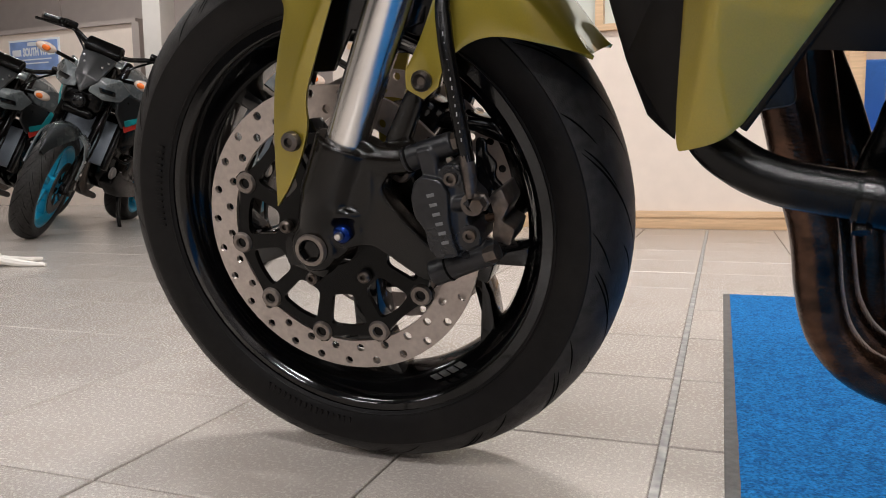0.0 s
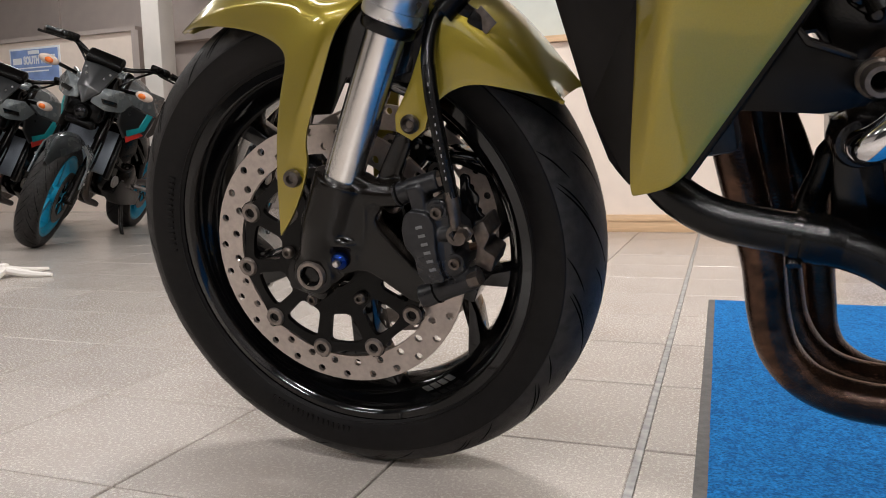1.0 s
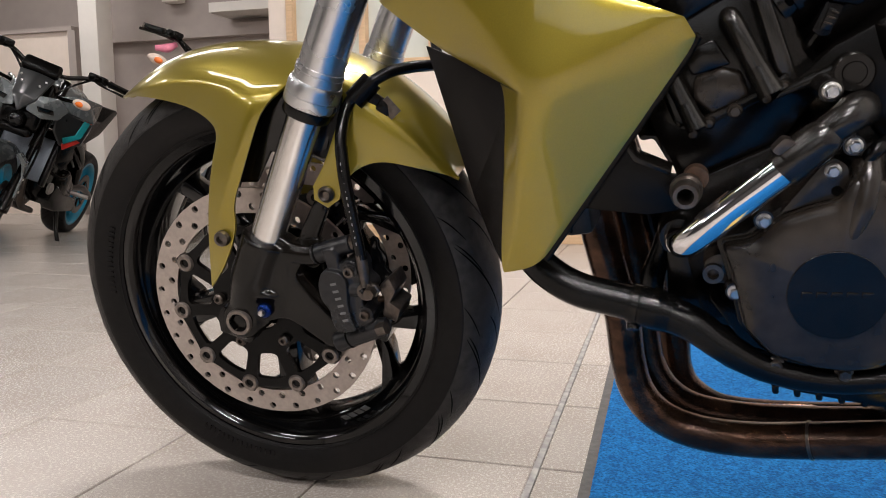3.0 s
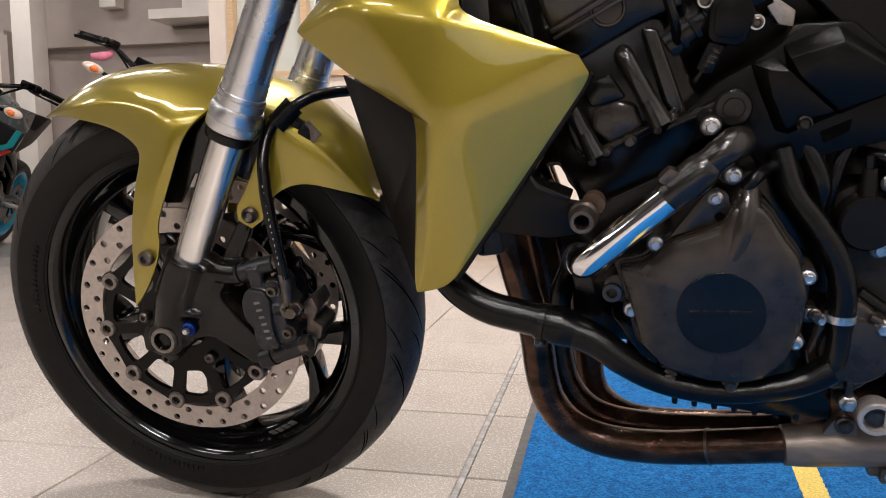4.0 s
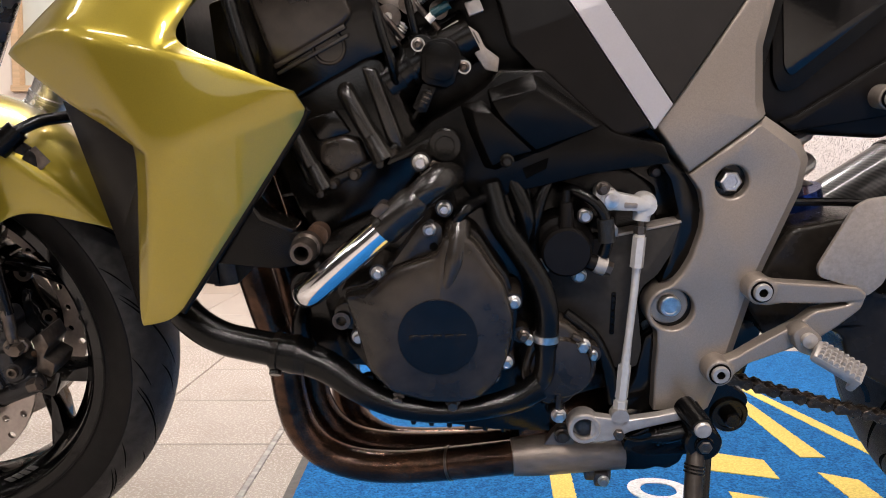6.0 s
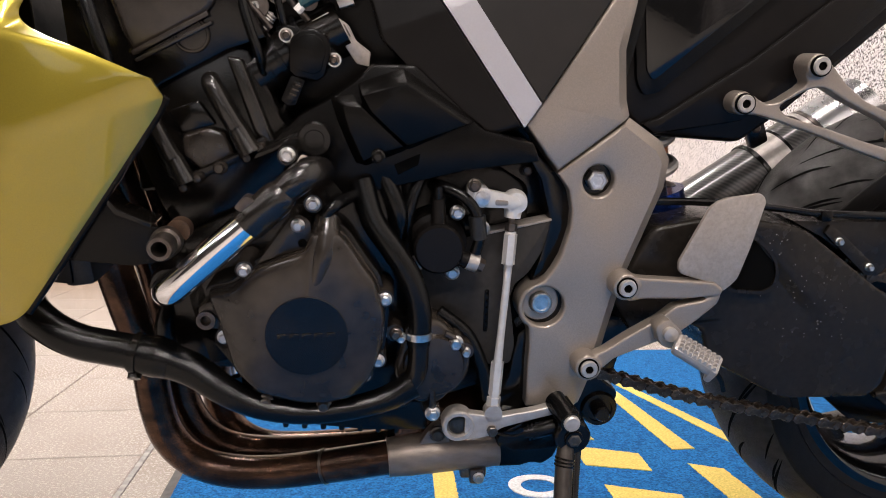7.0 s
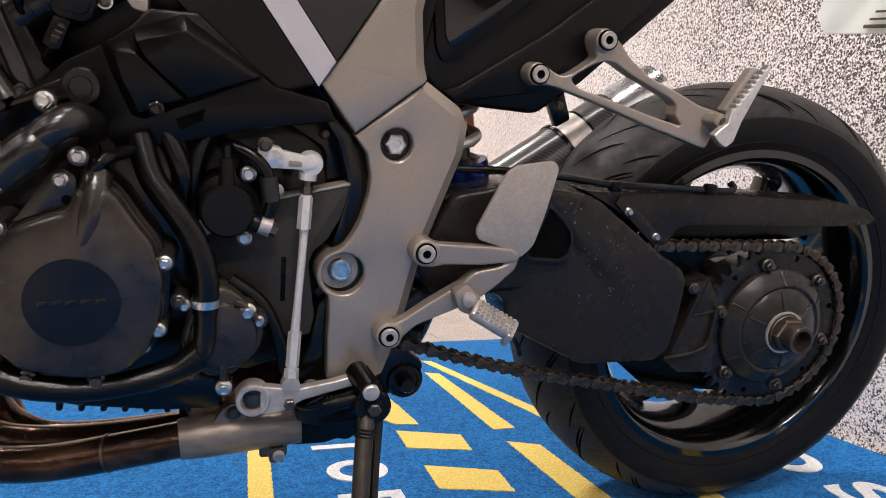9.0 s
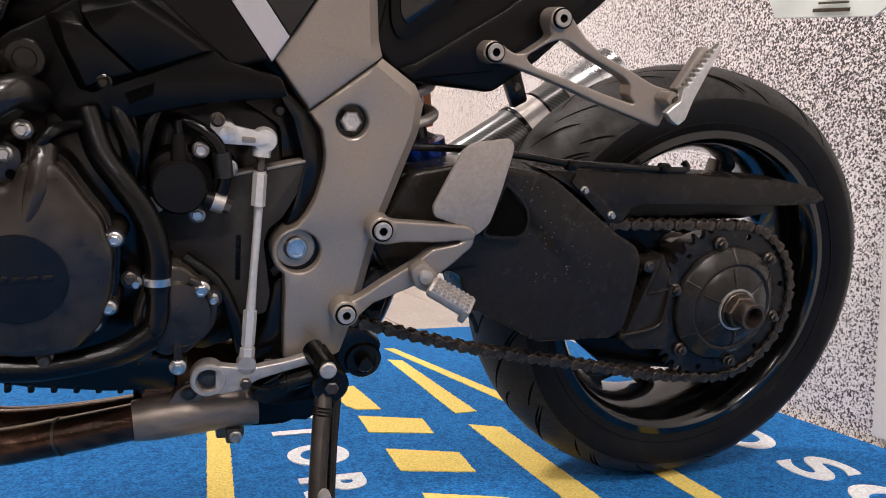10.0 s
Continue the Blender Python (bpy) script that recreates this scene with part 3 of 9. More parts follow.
# ---- printed entrance mat ----
mat_root = empty("floor_mat", GRID, "blue pile floor mat with yellow stripes and white letters", "mat")
MU0, MU1, MV0, MV1, MZ = 0.071, 1.60, -1.6, 1.13, 0.007
bm = bmesh.new()
box(bm, ((MU0 + MU1) / 2, (MV0 + MV1) / 2, 0.0025), (MU1 - MU0, MV1 - MV0, 0.004), bevel=0.001)
part("rubber_border", bm, CARPET_EDGE, mat_root, "grey rubber edge")
bm = bmesh.new()
nx, ny = 90, 160
a0, a1, b0, b1 = MU0 + 0.016, MU1, MV0, MV1 - 0.003
vs = []
for i in range(nx + 1):
    for j in range(ny + 1):
        u, v = a0 + (a1 - a0) * i / nx, b0 + (b1 - b0) * j / ny
        e = min(1.0, min(i, j, ny - j) / 1.0)
        z = 0.0046 + e * (MZ - 0.0046 + 0.0010 * noise.noise(Vector((u * 60, v * 60, 0))))
        if i == 0:
            u += 0.0012 * noise.noise(Vector((u * 10, v * 120, 3)))
        vs.append(bm.verts.new((u, v, z)))
for i in range(nx):
    for j in range(ny):
        k = i * (ny + 1) + j
        bm.faces.new((vs[k], vs[k + ny + 1], vs[k + ny + 2], vs[k + 1]))
part("carpet_face", bm, CARPET, mat_root, "bright blue carpet pile")
GI = GRID.inverted()


def mat_patch(name, pts, mat, label=""):
    """A patch of coloured pile."""
    pts = [(0.76 + (x - 0.76) * 0.98, -0.90 + (y + 0.90) * 0.98) for x, y in pts]
    bm = bmesh.new()
    out = []
    n = len(pts)
    for i in range(n):
        p, q = Vector((*pts[i], 0)), Vector((*pts[(i + 1) % n], 0))
        k = max(2, int((q - p).length / 0.006))
        for j in range(k):
            r = p.lerp(q, j / k)
            out.append(GI @ (r + Vector((noise.noise(r * 190) * 0.0022, noise.noise(r * 190 + Vector((9, 9, 9))) * 0.0022, 0))))
    a = [bm.verts.new((p.x, p.y, MZ + 0.0015)) for p in out]
    b = [bm.verts.new((p.x, p.y, MZ - 0.003)) for p in out]
    bm.faces.new(a)
    for i in range(len(a)):
        j = (i + 1) % len(a)
        bm.faces.new((a[i], b[i], b[j], a[j]))
    bmesh.ops.triangulate(bm, faces=[f for f in bm.faces if len(f.verts) > 4])
    return part(name, bm, mat, mat_root, label)


YS = "yellow pile stripe"
mat_patch("stripe", [(1.318, 1.13), (1.345, 1.12), (1.46, 0.47), (1.43, 0.45)], CARPET_YELLOW, YS)
mat_patch("stripe", [(1.288, 0.985), (1.322, 0.965), (1.332, 0.478), (1.286, 0.476)], CARPET_YELLOW, YS)
mat_patch("stripe", [(1.283, 0.400), (1.337, 0.368), (1.338, -0.15), (1.286, -0.12)], CARPET_YELLOW, YS)
mat_patch("stripe", [(1.474, 0.14), (1.512, 0.14), (1.50, -0.30), (1.465, -0.30)], CARPET_YELLOW, YS)
mat_patch("stripe", [(0.822, 0.62), (0.859, 0.62), (0.822, -0.3), (0.785, -0.3)], CARPET_YELLOW, YS)
for k in range(5):
    dy = -0.2 * k
    mat_patch("block", [(1.097, 0.509 + dy), (1.211, 0.458 + dy), (1.204, 0.366 + dy), (1.093, 0.404 + dy)], CARPET_YELLOW, "yellow pile block")
mat_patch("block", [(1.085, 0.72), (1.140, 0.74), (1.145, 0.68), (1.152, 0.542), (1.105, 0.552), (1.090, 0.585)], CARPET_YELLOW, "yellow pile block")
for ch, x, y, s, tall, wide in (("R", 0.979, 0.180, 0.127, 1.0, 1.0), ("O", 0.979, 0.312, 0.127, 1.0, 0.95), ("I", 0.969, 0.440, 0.127, 1.0, 1.0), ("R", 0.982, 0.545, 0.127, 1.0, 1.0),
                                ("S", 1.740, 0.026, 0.17, 0.84, 1.22), ("O", 1.732, 0.208, 0.17, 0.84, 1.15), ("C", 1.735, -0.120, 0.17, 0.84, 1.2)):
    text_mesh(ch, s, CARPET_WHITE, "letter", mat_root, GI @ pose(0.76 + (x - 0.76) * 0.98, -0.90 + (y + 0.90) * 0.98, MZ + 0.0004, 0, 0, -90) @ Matrix.Diagonal((wide, tall, 1, 1)), 0.0012, "white pile letter", 0.0045)
# white star-shaped stand foot far off on the tiles
bm = bmesh.new()
for k in range(5):
    a = 2 * math.pi * k / 5 + 0.3
    tube([(0, 0, 0.03), (0.09 * math.cos(a), 0.09 * math.sin(a), 0.014), (0.19 * math.cos(a), 0.19 * math.sin(a), 0.008)], [0.016, 0.014, 0.007], 8, bm)
lathe([(0.018, 0.02), (0.018, 0.05), (0.0, 0.055)], n=12, bm=bm, axis="z")
st = finish("display_stand_foot", bm, OFFWHITE)
st.matrix_basis = pose(-2.16, 1.17, 0)
tagged(st, "white star-shaped stand foot on the tiled floor", "stand")
# blue chair seen through the doorway
ch = empty("waiting_chair", GRID @ pose(0.80, CV + 0.55, 0, 0, 0, 15), "blue upholstered chair with bent pale wood arms", "chair")
bm = bmesh.new()
box(bm, (0, 0, 0.44), (0.5, 0.48, 0.09), bevel=0.03, seg=3)
part("seat", bm, CHAIR_BLUE, ch)
bm = bmesh.new()
box(bm, (0, 0.24, 0.68), (0.48, 0.07, 0.42), pose(0, 0, 0, -8, 0, 0), bevel=0.03, seg=3)
part("backrest", bm, CHAIR_BLUE, ch)
for s in (-1, 1):
    part("arm", tube([(s * 0.28, -0.24, 0.0), (s * 0.28, -0.25, 0.40), (s * 0.28, -0.20, 0.62), (s * 0.28, 0.05, 0.64), (s * 0.28, 0.26, 0.60)], 0.02, 10), WOOD, ch, "bent pale wood arm and leg")
    part("leg", tube([(s * 0.28, 0.26, 0.60), (s * 0.27, 0.30, 0.3), (s * 0.27, 0.34, 0.0)], 0.018, 8), WOOD, ch)

# ---- the motorcycle: x to its rear, y to its right, z up, leaning on its stand ----
LEAN_DEG, STEER_DEG = 11.0, 3.0
bike = empty("motorcycle", pose(0, 0.07, 0, LEAN_DEG, 0, 0), "gold-green and black naked motorcycle leaning on its side stand", "motorcycle")
AXLE_F = Vector((0.0, 0.012, 0.300))
RAKE = radians(26.4)
# turning of the whole front end about the steering axis
head_point = Vector((0.21, 0, 0.70)) + Vector((0.03, 0, 0))
head_dir = Vector((math.sin(RAKE), 0, math.cos(RAKE)))
FRONT = Matrix.Translation(head_point) @ Matrix.Rotation(radians(STEER_DEG), 4, head_dir) @ Matrix.Translation(-head_point)


def fcast(name, bm, mat, parent, label="", voxel=0.0022, rounds=6):
    bmesh.ops.transform(bm, matrix=FRONT, verts=bm.verts)
    return cast(name, bm, mat, parent, label, voxel, rounds)


def fpart(name, bm, mat, parent, label="", sharp=32.0):
    bmesh.ops.transform(bm, matrix=FRONT, verts=bm.verts)
    return part(name, bm, mat, parent, label, sharp)


def tyre_profile(R, half, rim_r, rim_half, crown=1.0):
    """Half outline from bead to bead of a motorcycle tyre."""
    pts = []
    for k in range(0, 25):
        a = -math.pi / 2 + math.pi * k / 24
        y = half * math.sin(a)
        r = R - (R - rim_r) * 0.52 * (1 - abs(math.cos(a)) ** crown)
        pts.append((r, y))
    side = [(rim_r + (R - rim_r) * 0.30, half * 0.985), (rim_r + (R - rim_r) * 0.12, half * 0.90), (rim_r, rim_half)]
    return [(r, -y) for r, y in reversed(side)] + pts + side


def groove_pieces(parent, R, half, crown, c, n_rep, m=None, w=0.0055, flip=1, rim_r=0.216):
    """Thin curved strips just above the tread, dark in place of shade in its sipes, from crown to shoulder."""
    def at(ang, lat, lift):
        a = lat * math.pi / 2
        r = R - (R - rim_r) * 0.52 * (1 - abs(math.cos(a)) ** crown)
        n_r, n_y = math.cos(a), math.sin(a)
        return Vector((c[0] + (r + lift * n_r) * math.cos(ang), c[1] + half * math.sin(a) + lift * n_y, c[2] + (r + lift * n_r) * math.sin(ang)))
    bm = bmesh.new()
    for k in range(n_rep):
        base = 2 * math.pi * k / n_rep
        for side in (-1, 1):
            off = 0 if side < 0 else math.pi / n_rep
            for (y0, a0, y1, a1, bend, ww0) in ((0.08, -0.10, 0.84, 0.25, 0.03, 1.0), (0.46, 0.12, 0.80, 0.26, 0.01, 0.8), (0.60, 0.26, 0.90, 0.39, 0.01, 0.8), (0.05, 0.16, 0.40, 0.33, 0.02, 0.9)):
                rows = []
                for j in range(11):
                    t = j / 10
                    lat = side * (y0 + (y1 - y0) * t)
                    ang = base + off + flip * (a0 + (a1 - a0) * t + bend * math.sin(math.pi * t)) * 16 / n_rep
                    ww = w * ww0 * math.sin(math.pi * min(1, 0.14 + t * 0.80)) / R
                    rows.append([at(ang - ww * 0.5, lat, 0.0005), at(ang + ww * 0.5, lat, 0.0005)])
                vs = [[bm.verts.new(p) for p in r] for r in rows]
                for r0, r1 in zip(vs, vs[1:]):
                    bm.faces.new((r0[0], r0[1], r1[1], r1[0]))
    if m is not None:
        bmesh.ops.transform(bm, matrix=m, verts=bm.verts)
    return bm


def sidewall(R, half, rim_r, rim_half, s, c):
    """Smooth side of a tyre, standing a little proud below a moulded shoulder edge."""
    pts = []
    for k in range(8):
        a = math.pi / 2 * (0.92 + 0.08 * k / 7)
        pts.append((R - (R - rim_r) * 0.52 * (1 - math.cos(a)), half * math.sin(a)))
    pts += [(rim_r + (R - rim_r) * 0.30, half * 0.985), (rim_r + (R - rim_r) * 0.12, half * 0.90), (rim_r + 0.002, rim_half + 0.002)]
    out = [(r, s * (y + (0.0 if k == 0 else 0.0009))) for k, (r, y) in enumerate(pts)]
    return lathe(out, c, 128, caps=False)


# Near-black put where shade falls in grooves, bores, sockets and recesses.
RECESS_SHADE = material("recess_shade_black", (0.0018, 0.0018, 0.0018), 0.9, 0.0, 0.1, 60, spec=0.05)


def wheel_rim(R, half, c, bm=None):
    """Barrel and lips of a cast wheel."""
    prof = [(R - 0.002, -half - 0.006), (R + 0.010, -half - 0.004), (R + 0.011, -half), (R, -half + 0.004), (R - 0.010, -half + 0.012), (R - 0.014, -half + 0.022),
            (R - 0.017, -half * 0.35), (R - 0.018, 0), (R - 0.017, half * 0.35), (R - 0.014, half - 0.022), (R - 0.010, half - 0.012), (R, half - 0.004), (R + 0.011, half), (R + 0.010, half + 0.004), (R - 0.002, half + 0.006),
            (R - 0.006, half + 0.003), (R - 0.013, half - 0.010), (R - 0.018, half - 0.022), (R - 0.024, half * 0.40), (R - 0.0265, 0), (R - 0.024, -half * 0.40), (R - 0.018, -half + 0.022), (R - 0.013, -half + 0.010), (R - 0.006, -half - 0.003)]
    return lathe(prof, c, 96, bm, closed=True)


def spoke(R, c, ang, bm, y_hub=0.022, y_rim=0.020, w_hub=0.030, w_rim=0.016, r0=0.04, fork=True):
    """A cast spoke that forks towards the rim."""
    def bar(p0, p1, w0, w1, d0, d1):
        tmp = bmesh.new()
        vs = []
        for p, w, d in ((p0, w0, d0), ((p0[0] * 0.5 + p1[0] * 0.5, p0[1] * 0.5 + p1[1] * 0.5), (w0 + w1) / 2 * 0.9, (d0 + d1) / 2), (p1, w1, d1)):
            r, a = p
            t = Vector((-math.sin(a), 0, math.cos(a)))
            q = Vector((r * math.cos(a), 0, r * math.sin(a)))
            vs.append([tmp.verts.new(q + t * sx * w / 2 + Vector((0, sy * d, 0))) for sx, sy in ((-1, -1), (1, -1), (1, 1), (-1, 1))])
        for a_, b_ in zip(vs, vs[1:]):
            for i in range(4):
                tmp.faces.new((a_[i], a_[(i + 1) % 4], b_[(i + 1) % 4], b_[i]))
        tmp.faces.new(vs[0])
        tmp.faces.new(vs[-1])
        bmesh.ops.recalc_face_normals(tmp, faces=tmp.faces)
        bevel_all(tmp, 0.004, 2, 30)
        join(bm, tmp, Matrix.Translation(c))
    if fork:
        bar((r0, ang - 0.02), (R * 0.74, ang + 0.03), w_hub * 1.15, w_hub * 1.25, y_hub, y_hub)
        bar((R * 0.66, ang + 0.09), (R - 0.022, ang + 0.17), w_rim * 1.2, w_rim * 1.5, y_rim, y_rim)
        bar((R * 0.66, ang - 0.05), (R - 0.022, ang - 0.40), w_rim * 1.3, w_rim * 1.9, y_rim, y_rim)
    else:
        bar((r0, ang), (R - 0.026, ang), w_hub, w_rim, y_hub, y_rim)


def holed_ring(r0, r1, n, y0, y1, hole, c, rows=2):
    """A disc ring with rows of staggered through-holes."""
    bm = bmesh.new()
    for row in range(rows):
        ra, rb = r0 + (r1 - r0) * row / rows, r0 + (r1 - r0) * (row + 1) / rows
        for k in range(n):
            a0 = 2 * math.pi * (k + 0.5 * row) / n
            a1 = a0 + 2 * math.pi / n
            am, rm = (a0 + a1) / 2, (ra + rb) / 2
            edge = [(ra, a0), (ra, am), (ra, a1), (rm, a1), (rb, a1), (rb, am), (rb, a0), (rm, a0)]
            outer, inner = [], []
            for y in (y0, y1):
                o = [bm.verts.new((c[0] + r * math.cos(a), c[1] + y, c[2] + r * math.sin(a))) for r, a in edge]
                q = []
                for j in range(8):
                    th = math.pi * 5 / 4 + j * math.pi / 4
                    dr, dt = hole * math.sin(th), hole * math.cos(th)
                    r, a = rm + dr, am + dt / rm
                    q.append(bm.verts.new((c[0] + r * math.cos(a), c[1] + y, c[2] + r * math.sin(a))))
                for j in range(8):
                    i = (j + 1) % 8
                    bm.faces.new((o[j], o[i], q[i], q[j]))
                outer.append(o)
                inner.append(q)
            for j in range(8):
                i = (j + 1) % 8
                bm.faces.new((inner[0][j], inner[0][i], inner[1][i], inner[1][j]))
            if row == 0:
                for j in (0, 1):
                    bm.faces.new((outer[0][j], outer[0][j + 1], outer[1][j + 1], outer[1][j]))
            if row == rows - 1:
                for j in (4, 5):
                    bm.faces.new((outer[0][j], outer[0][j + 1], outer[1][j + 1], outer[1][j]))
    bmesh.ops.remove_doubles(bm, verts=bm.verts, dist=0.00005)
    return bm


def plate_with_cuts(outline, y0, y1, cuts):
    """A flat plate with window cut-outs of any outline."""
    bm = bmesh.new()
    sides = []
    for y in (y0, y1):
        rings = [[bm.verts.new((x, y, z)) for x, z in pts] for pts in [outline, *cuts]]
        es = [bm.edges.new((r[k], r[(k + 1) % len(r)])) for r in rings for k in range(len(r))]
        bmesh.ops.triangle_fill(bm, edges=es, use_beauty=True, normal=(0, -1, 0))
        sides.append(rings)
    for ra, rb in zip(*sides):
        for k in range(len(ra)):
            j = (k + 1) % len(ra)
            bm.faces.new((ra[k], ra[j], rb[j], rb[k]))
    return bm


CALIPER_BLACK = material("worn_caliper_enamel", (0.011, 0.011, 0.0125), 0.30, 0.3, 0.3, 120, 0.2, 900, dark=(0.035, 0.034, 0.036), dark_amount=0.35, dark_scale=30, spec=0.5, rough_vary=0.12)
BOBBIN = material("brown_plated_disc_button", (0.2, 0.17, 0.15), 0.42, 0.8, 0.2, 200)
# --- front wheel ---
c = tuple(AXLE_F)
fw = fpart("front_wheel", wheel_rim(0.2165, 0.046, c), GLOSS_BLACK, bike, "gloss black cast front wheel rim")
bm = bmesh.new()
for k in range(5):
    spoke(0.2165, c, radians(-22 + 72 * k), bm)
lathe([(0.012, -0.052), (0.036, -0.052), (0.040, -0.046), (0.040, -0.02), (0.052, 0.0), (0.040, 0.02), (0.040, 0.046), (0.036, 0.052), (0.012, 0.052)], c, 40, bm, closed=True)
fpart("spokes_and_hub", bm, GLOSS_BLACK, fw, "gloss black forked cast spokes")
fpart("tyre", lathe(tyre_profile(0.298, 0.060, 0.2215, 0.047, 1.0), c, 128, caps=False), RUBBER, fw, "worn black sports tyre", sharp=60)
fpart("tread_groove", groove_pieces(fw, 0.298, 0.060, 1.0, c, 14, w=0.0055, flip=1, rim_r=0.2215), RECESS_SHADE, fw, "curved tread grooves as near-black strips in place of shade")
for s in (-1, 1):
    fpart("sidewall", sidewall(0.298, 0.060, 0.2215, 0.047, s, c), SIDEWALL, fw, "smooth black tyre sidewall", sharp=60)
bm = bmesh.new()
for y in (-0.0535, ):
    for r in (0.2275, 0.2475):
        lathe([(r - 0.0012, y), (r - 0.0006, y - 0.0008 - (r - 0.2275) * 0.22), (r + 0.0006, y - 0.0008 - (r - 0.2275) * 0.22), (r + 0.0012, y)], c, 96, bm, caps=False)
fpart("bead_line", bm, SIDEWALL, fw, "moulded rings on the tyre sidewall")
for a0, num in ((math.radians(178), 7), (math.radians(262), 8)):
    for k in range(num):
        a = a0 - 0.062 * k
        m4 = Matrix.Translation((c[0] + 0.2405 * math.cos(a), c[1] - 0.0582, c[2] + 0.2405 * math.sin(a))) @ Matrix.Rotation(-(a - math.pi / 2), 4, "Y")
        tmp = bmesh.new()
        box(tmp, (-0.004, 0, 0), (0.002, 0.0024, 0.013))
        box(tmp, (0.0035, 0, 0.0), (0.002, 0.0024, 0.013))
        box(tmp, (0.0, 0, 0.0055), (0.008, 0.0024, 0.002))
        bmesh.ops.transform(tmp, matrix=m4, verts=tmp.verts)
        fpart("raised_marking", tmp, SIDEWALL, fw)
# maker's sticker on the rim
bm = bmesh.new()
for k in range(4):
    a = radians(-66 + 3.4 * k)
    tmp = bmesh.new()
    box(tmp, (0, 0, 0), (0.009, 0.0012, 0.012), bevel=0.0004)
    join(bm, tmp, Matrix.Translation((0.196 * math.cos(a), -0.0285, 0.30 + 0.196 * math.sin(a))) @ Matrix.Rotation(-(a - math.pi / 2), 4, "Y") @ pose(0, 0, 0, -38, 0, 0))
fpart("sticker", bm, GREY_MARK, fw, "small silver sticker on the rim well")
# brake discs
for s in (-1, 1):
    y = s * 0.072
    disc = fpart("brake_disc", holed_ring(0.1235, 0.1555, 27, y - 0.0025, y + 0.0025, 0.0047, c), DISC_STEEL, fw, "drilled steel brake disc with a brownish sheen", sharp=50)
    spider, wins = [], []
    for k in range(10):
        a = radians(-69 + 36 * k)
        for da, r in ((-0.105, 0.1140), (-0.06, 0.1215), (0.0, 0.1235), (0.06, 0.1215), (0.105, 0.1140), (0.314, 0.1100)):
            spider.append((c[0] + r * math.cos(a + da), c[2] + r * math.sin(a + da)))
        w = []
        for r, sg, inset in ((0.064, 1, 0.0072), (0.100, 1, 0.0085), (0.1005, 0, 0.0), (0.100, -1, 0.0085), (0.064, -1, 0.0072)):
            b = a if sg > 0 else a + radians(36)
            if sg == 0:
                b = a + radians(18)
            off = sg * inset / r
            w.append((c[0] + r * math.cos(b + off), c[2] + r * math.sin(b + off)))
        wins.append(rounded(w, 0.007, 3))
    fpart("disc_carrier", plate_with_cuts(spider, y - 0.0035, y + 0.0035, wins + [[(c[0] + 0.030 * math.cos(q * 0.314), c[2] + 0.030 * math.sin(q * 0.314)) for q in range(20)]]), PLASTIC, disc, "black spidered disc carrier")
    for k in range(10):
        a = radians(-69 + 36 * k)
        cc = (c[0] + 0.1105 * math.cos(a), y, c[2] + 0.1105 * math.sin(a))
        fpart("bobbin", lathe([(0.0055, s * 0.003), (0.006, s * 0.007), (0.0100, s * 0.007), (0.0118, s * 0.004), (0.0118, -s * 0.004), (0.0055, -s * 0.004)], cc, 20, closed=True), BOBBIN, disc, "floating disc button")
        if k % 2 == 0:
            a2 = a + radians(18)
            cc = (0.052 * math.cos(a2), y, 0.30 + 0.052 * math.sin(a2))
            fpart("disc_bolt", lathe([(0.007, s * 0.002), (0.007, s * 0.010), (0.005, s * 0.012), (0.003, s * 0.012), (0.003, s * 0.008)], cc, 12), STEEL_DARK, disc)

# --- fork ---
def fork_at(z, y):
    """Centre of a fork leg at height z."""
    return Vector((0.0465 + math.tan(RAKE) * (z - 0.405), y, z))


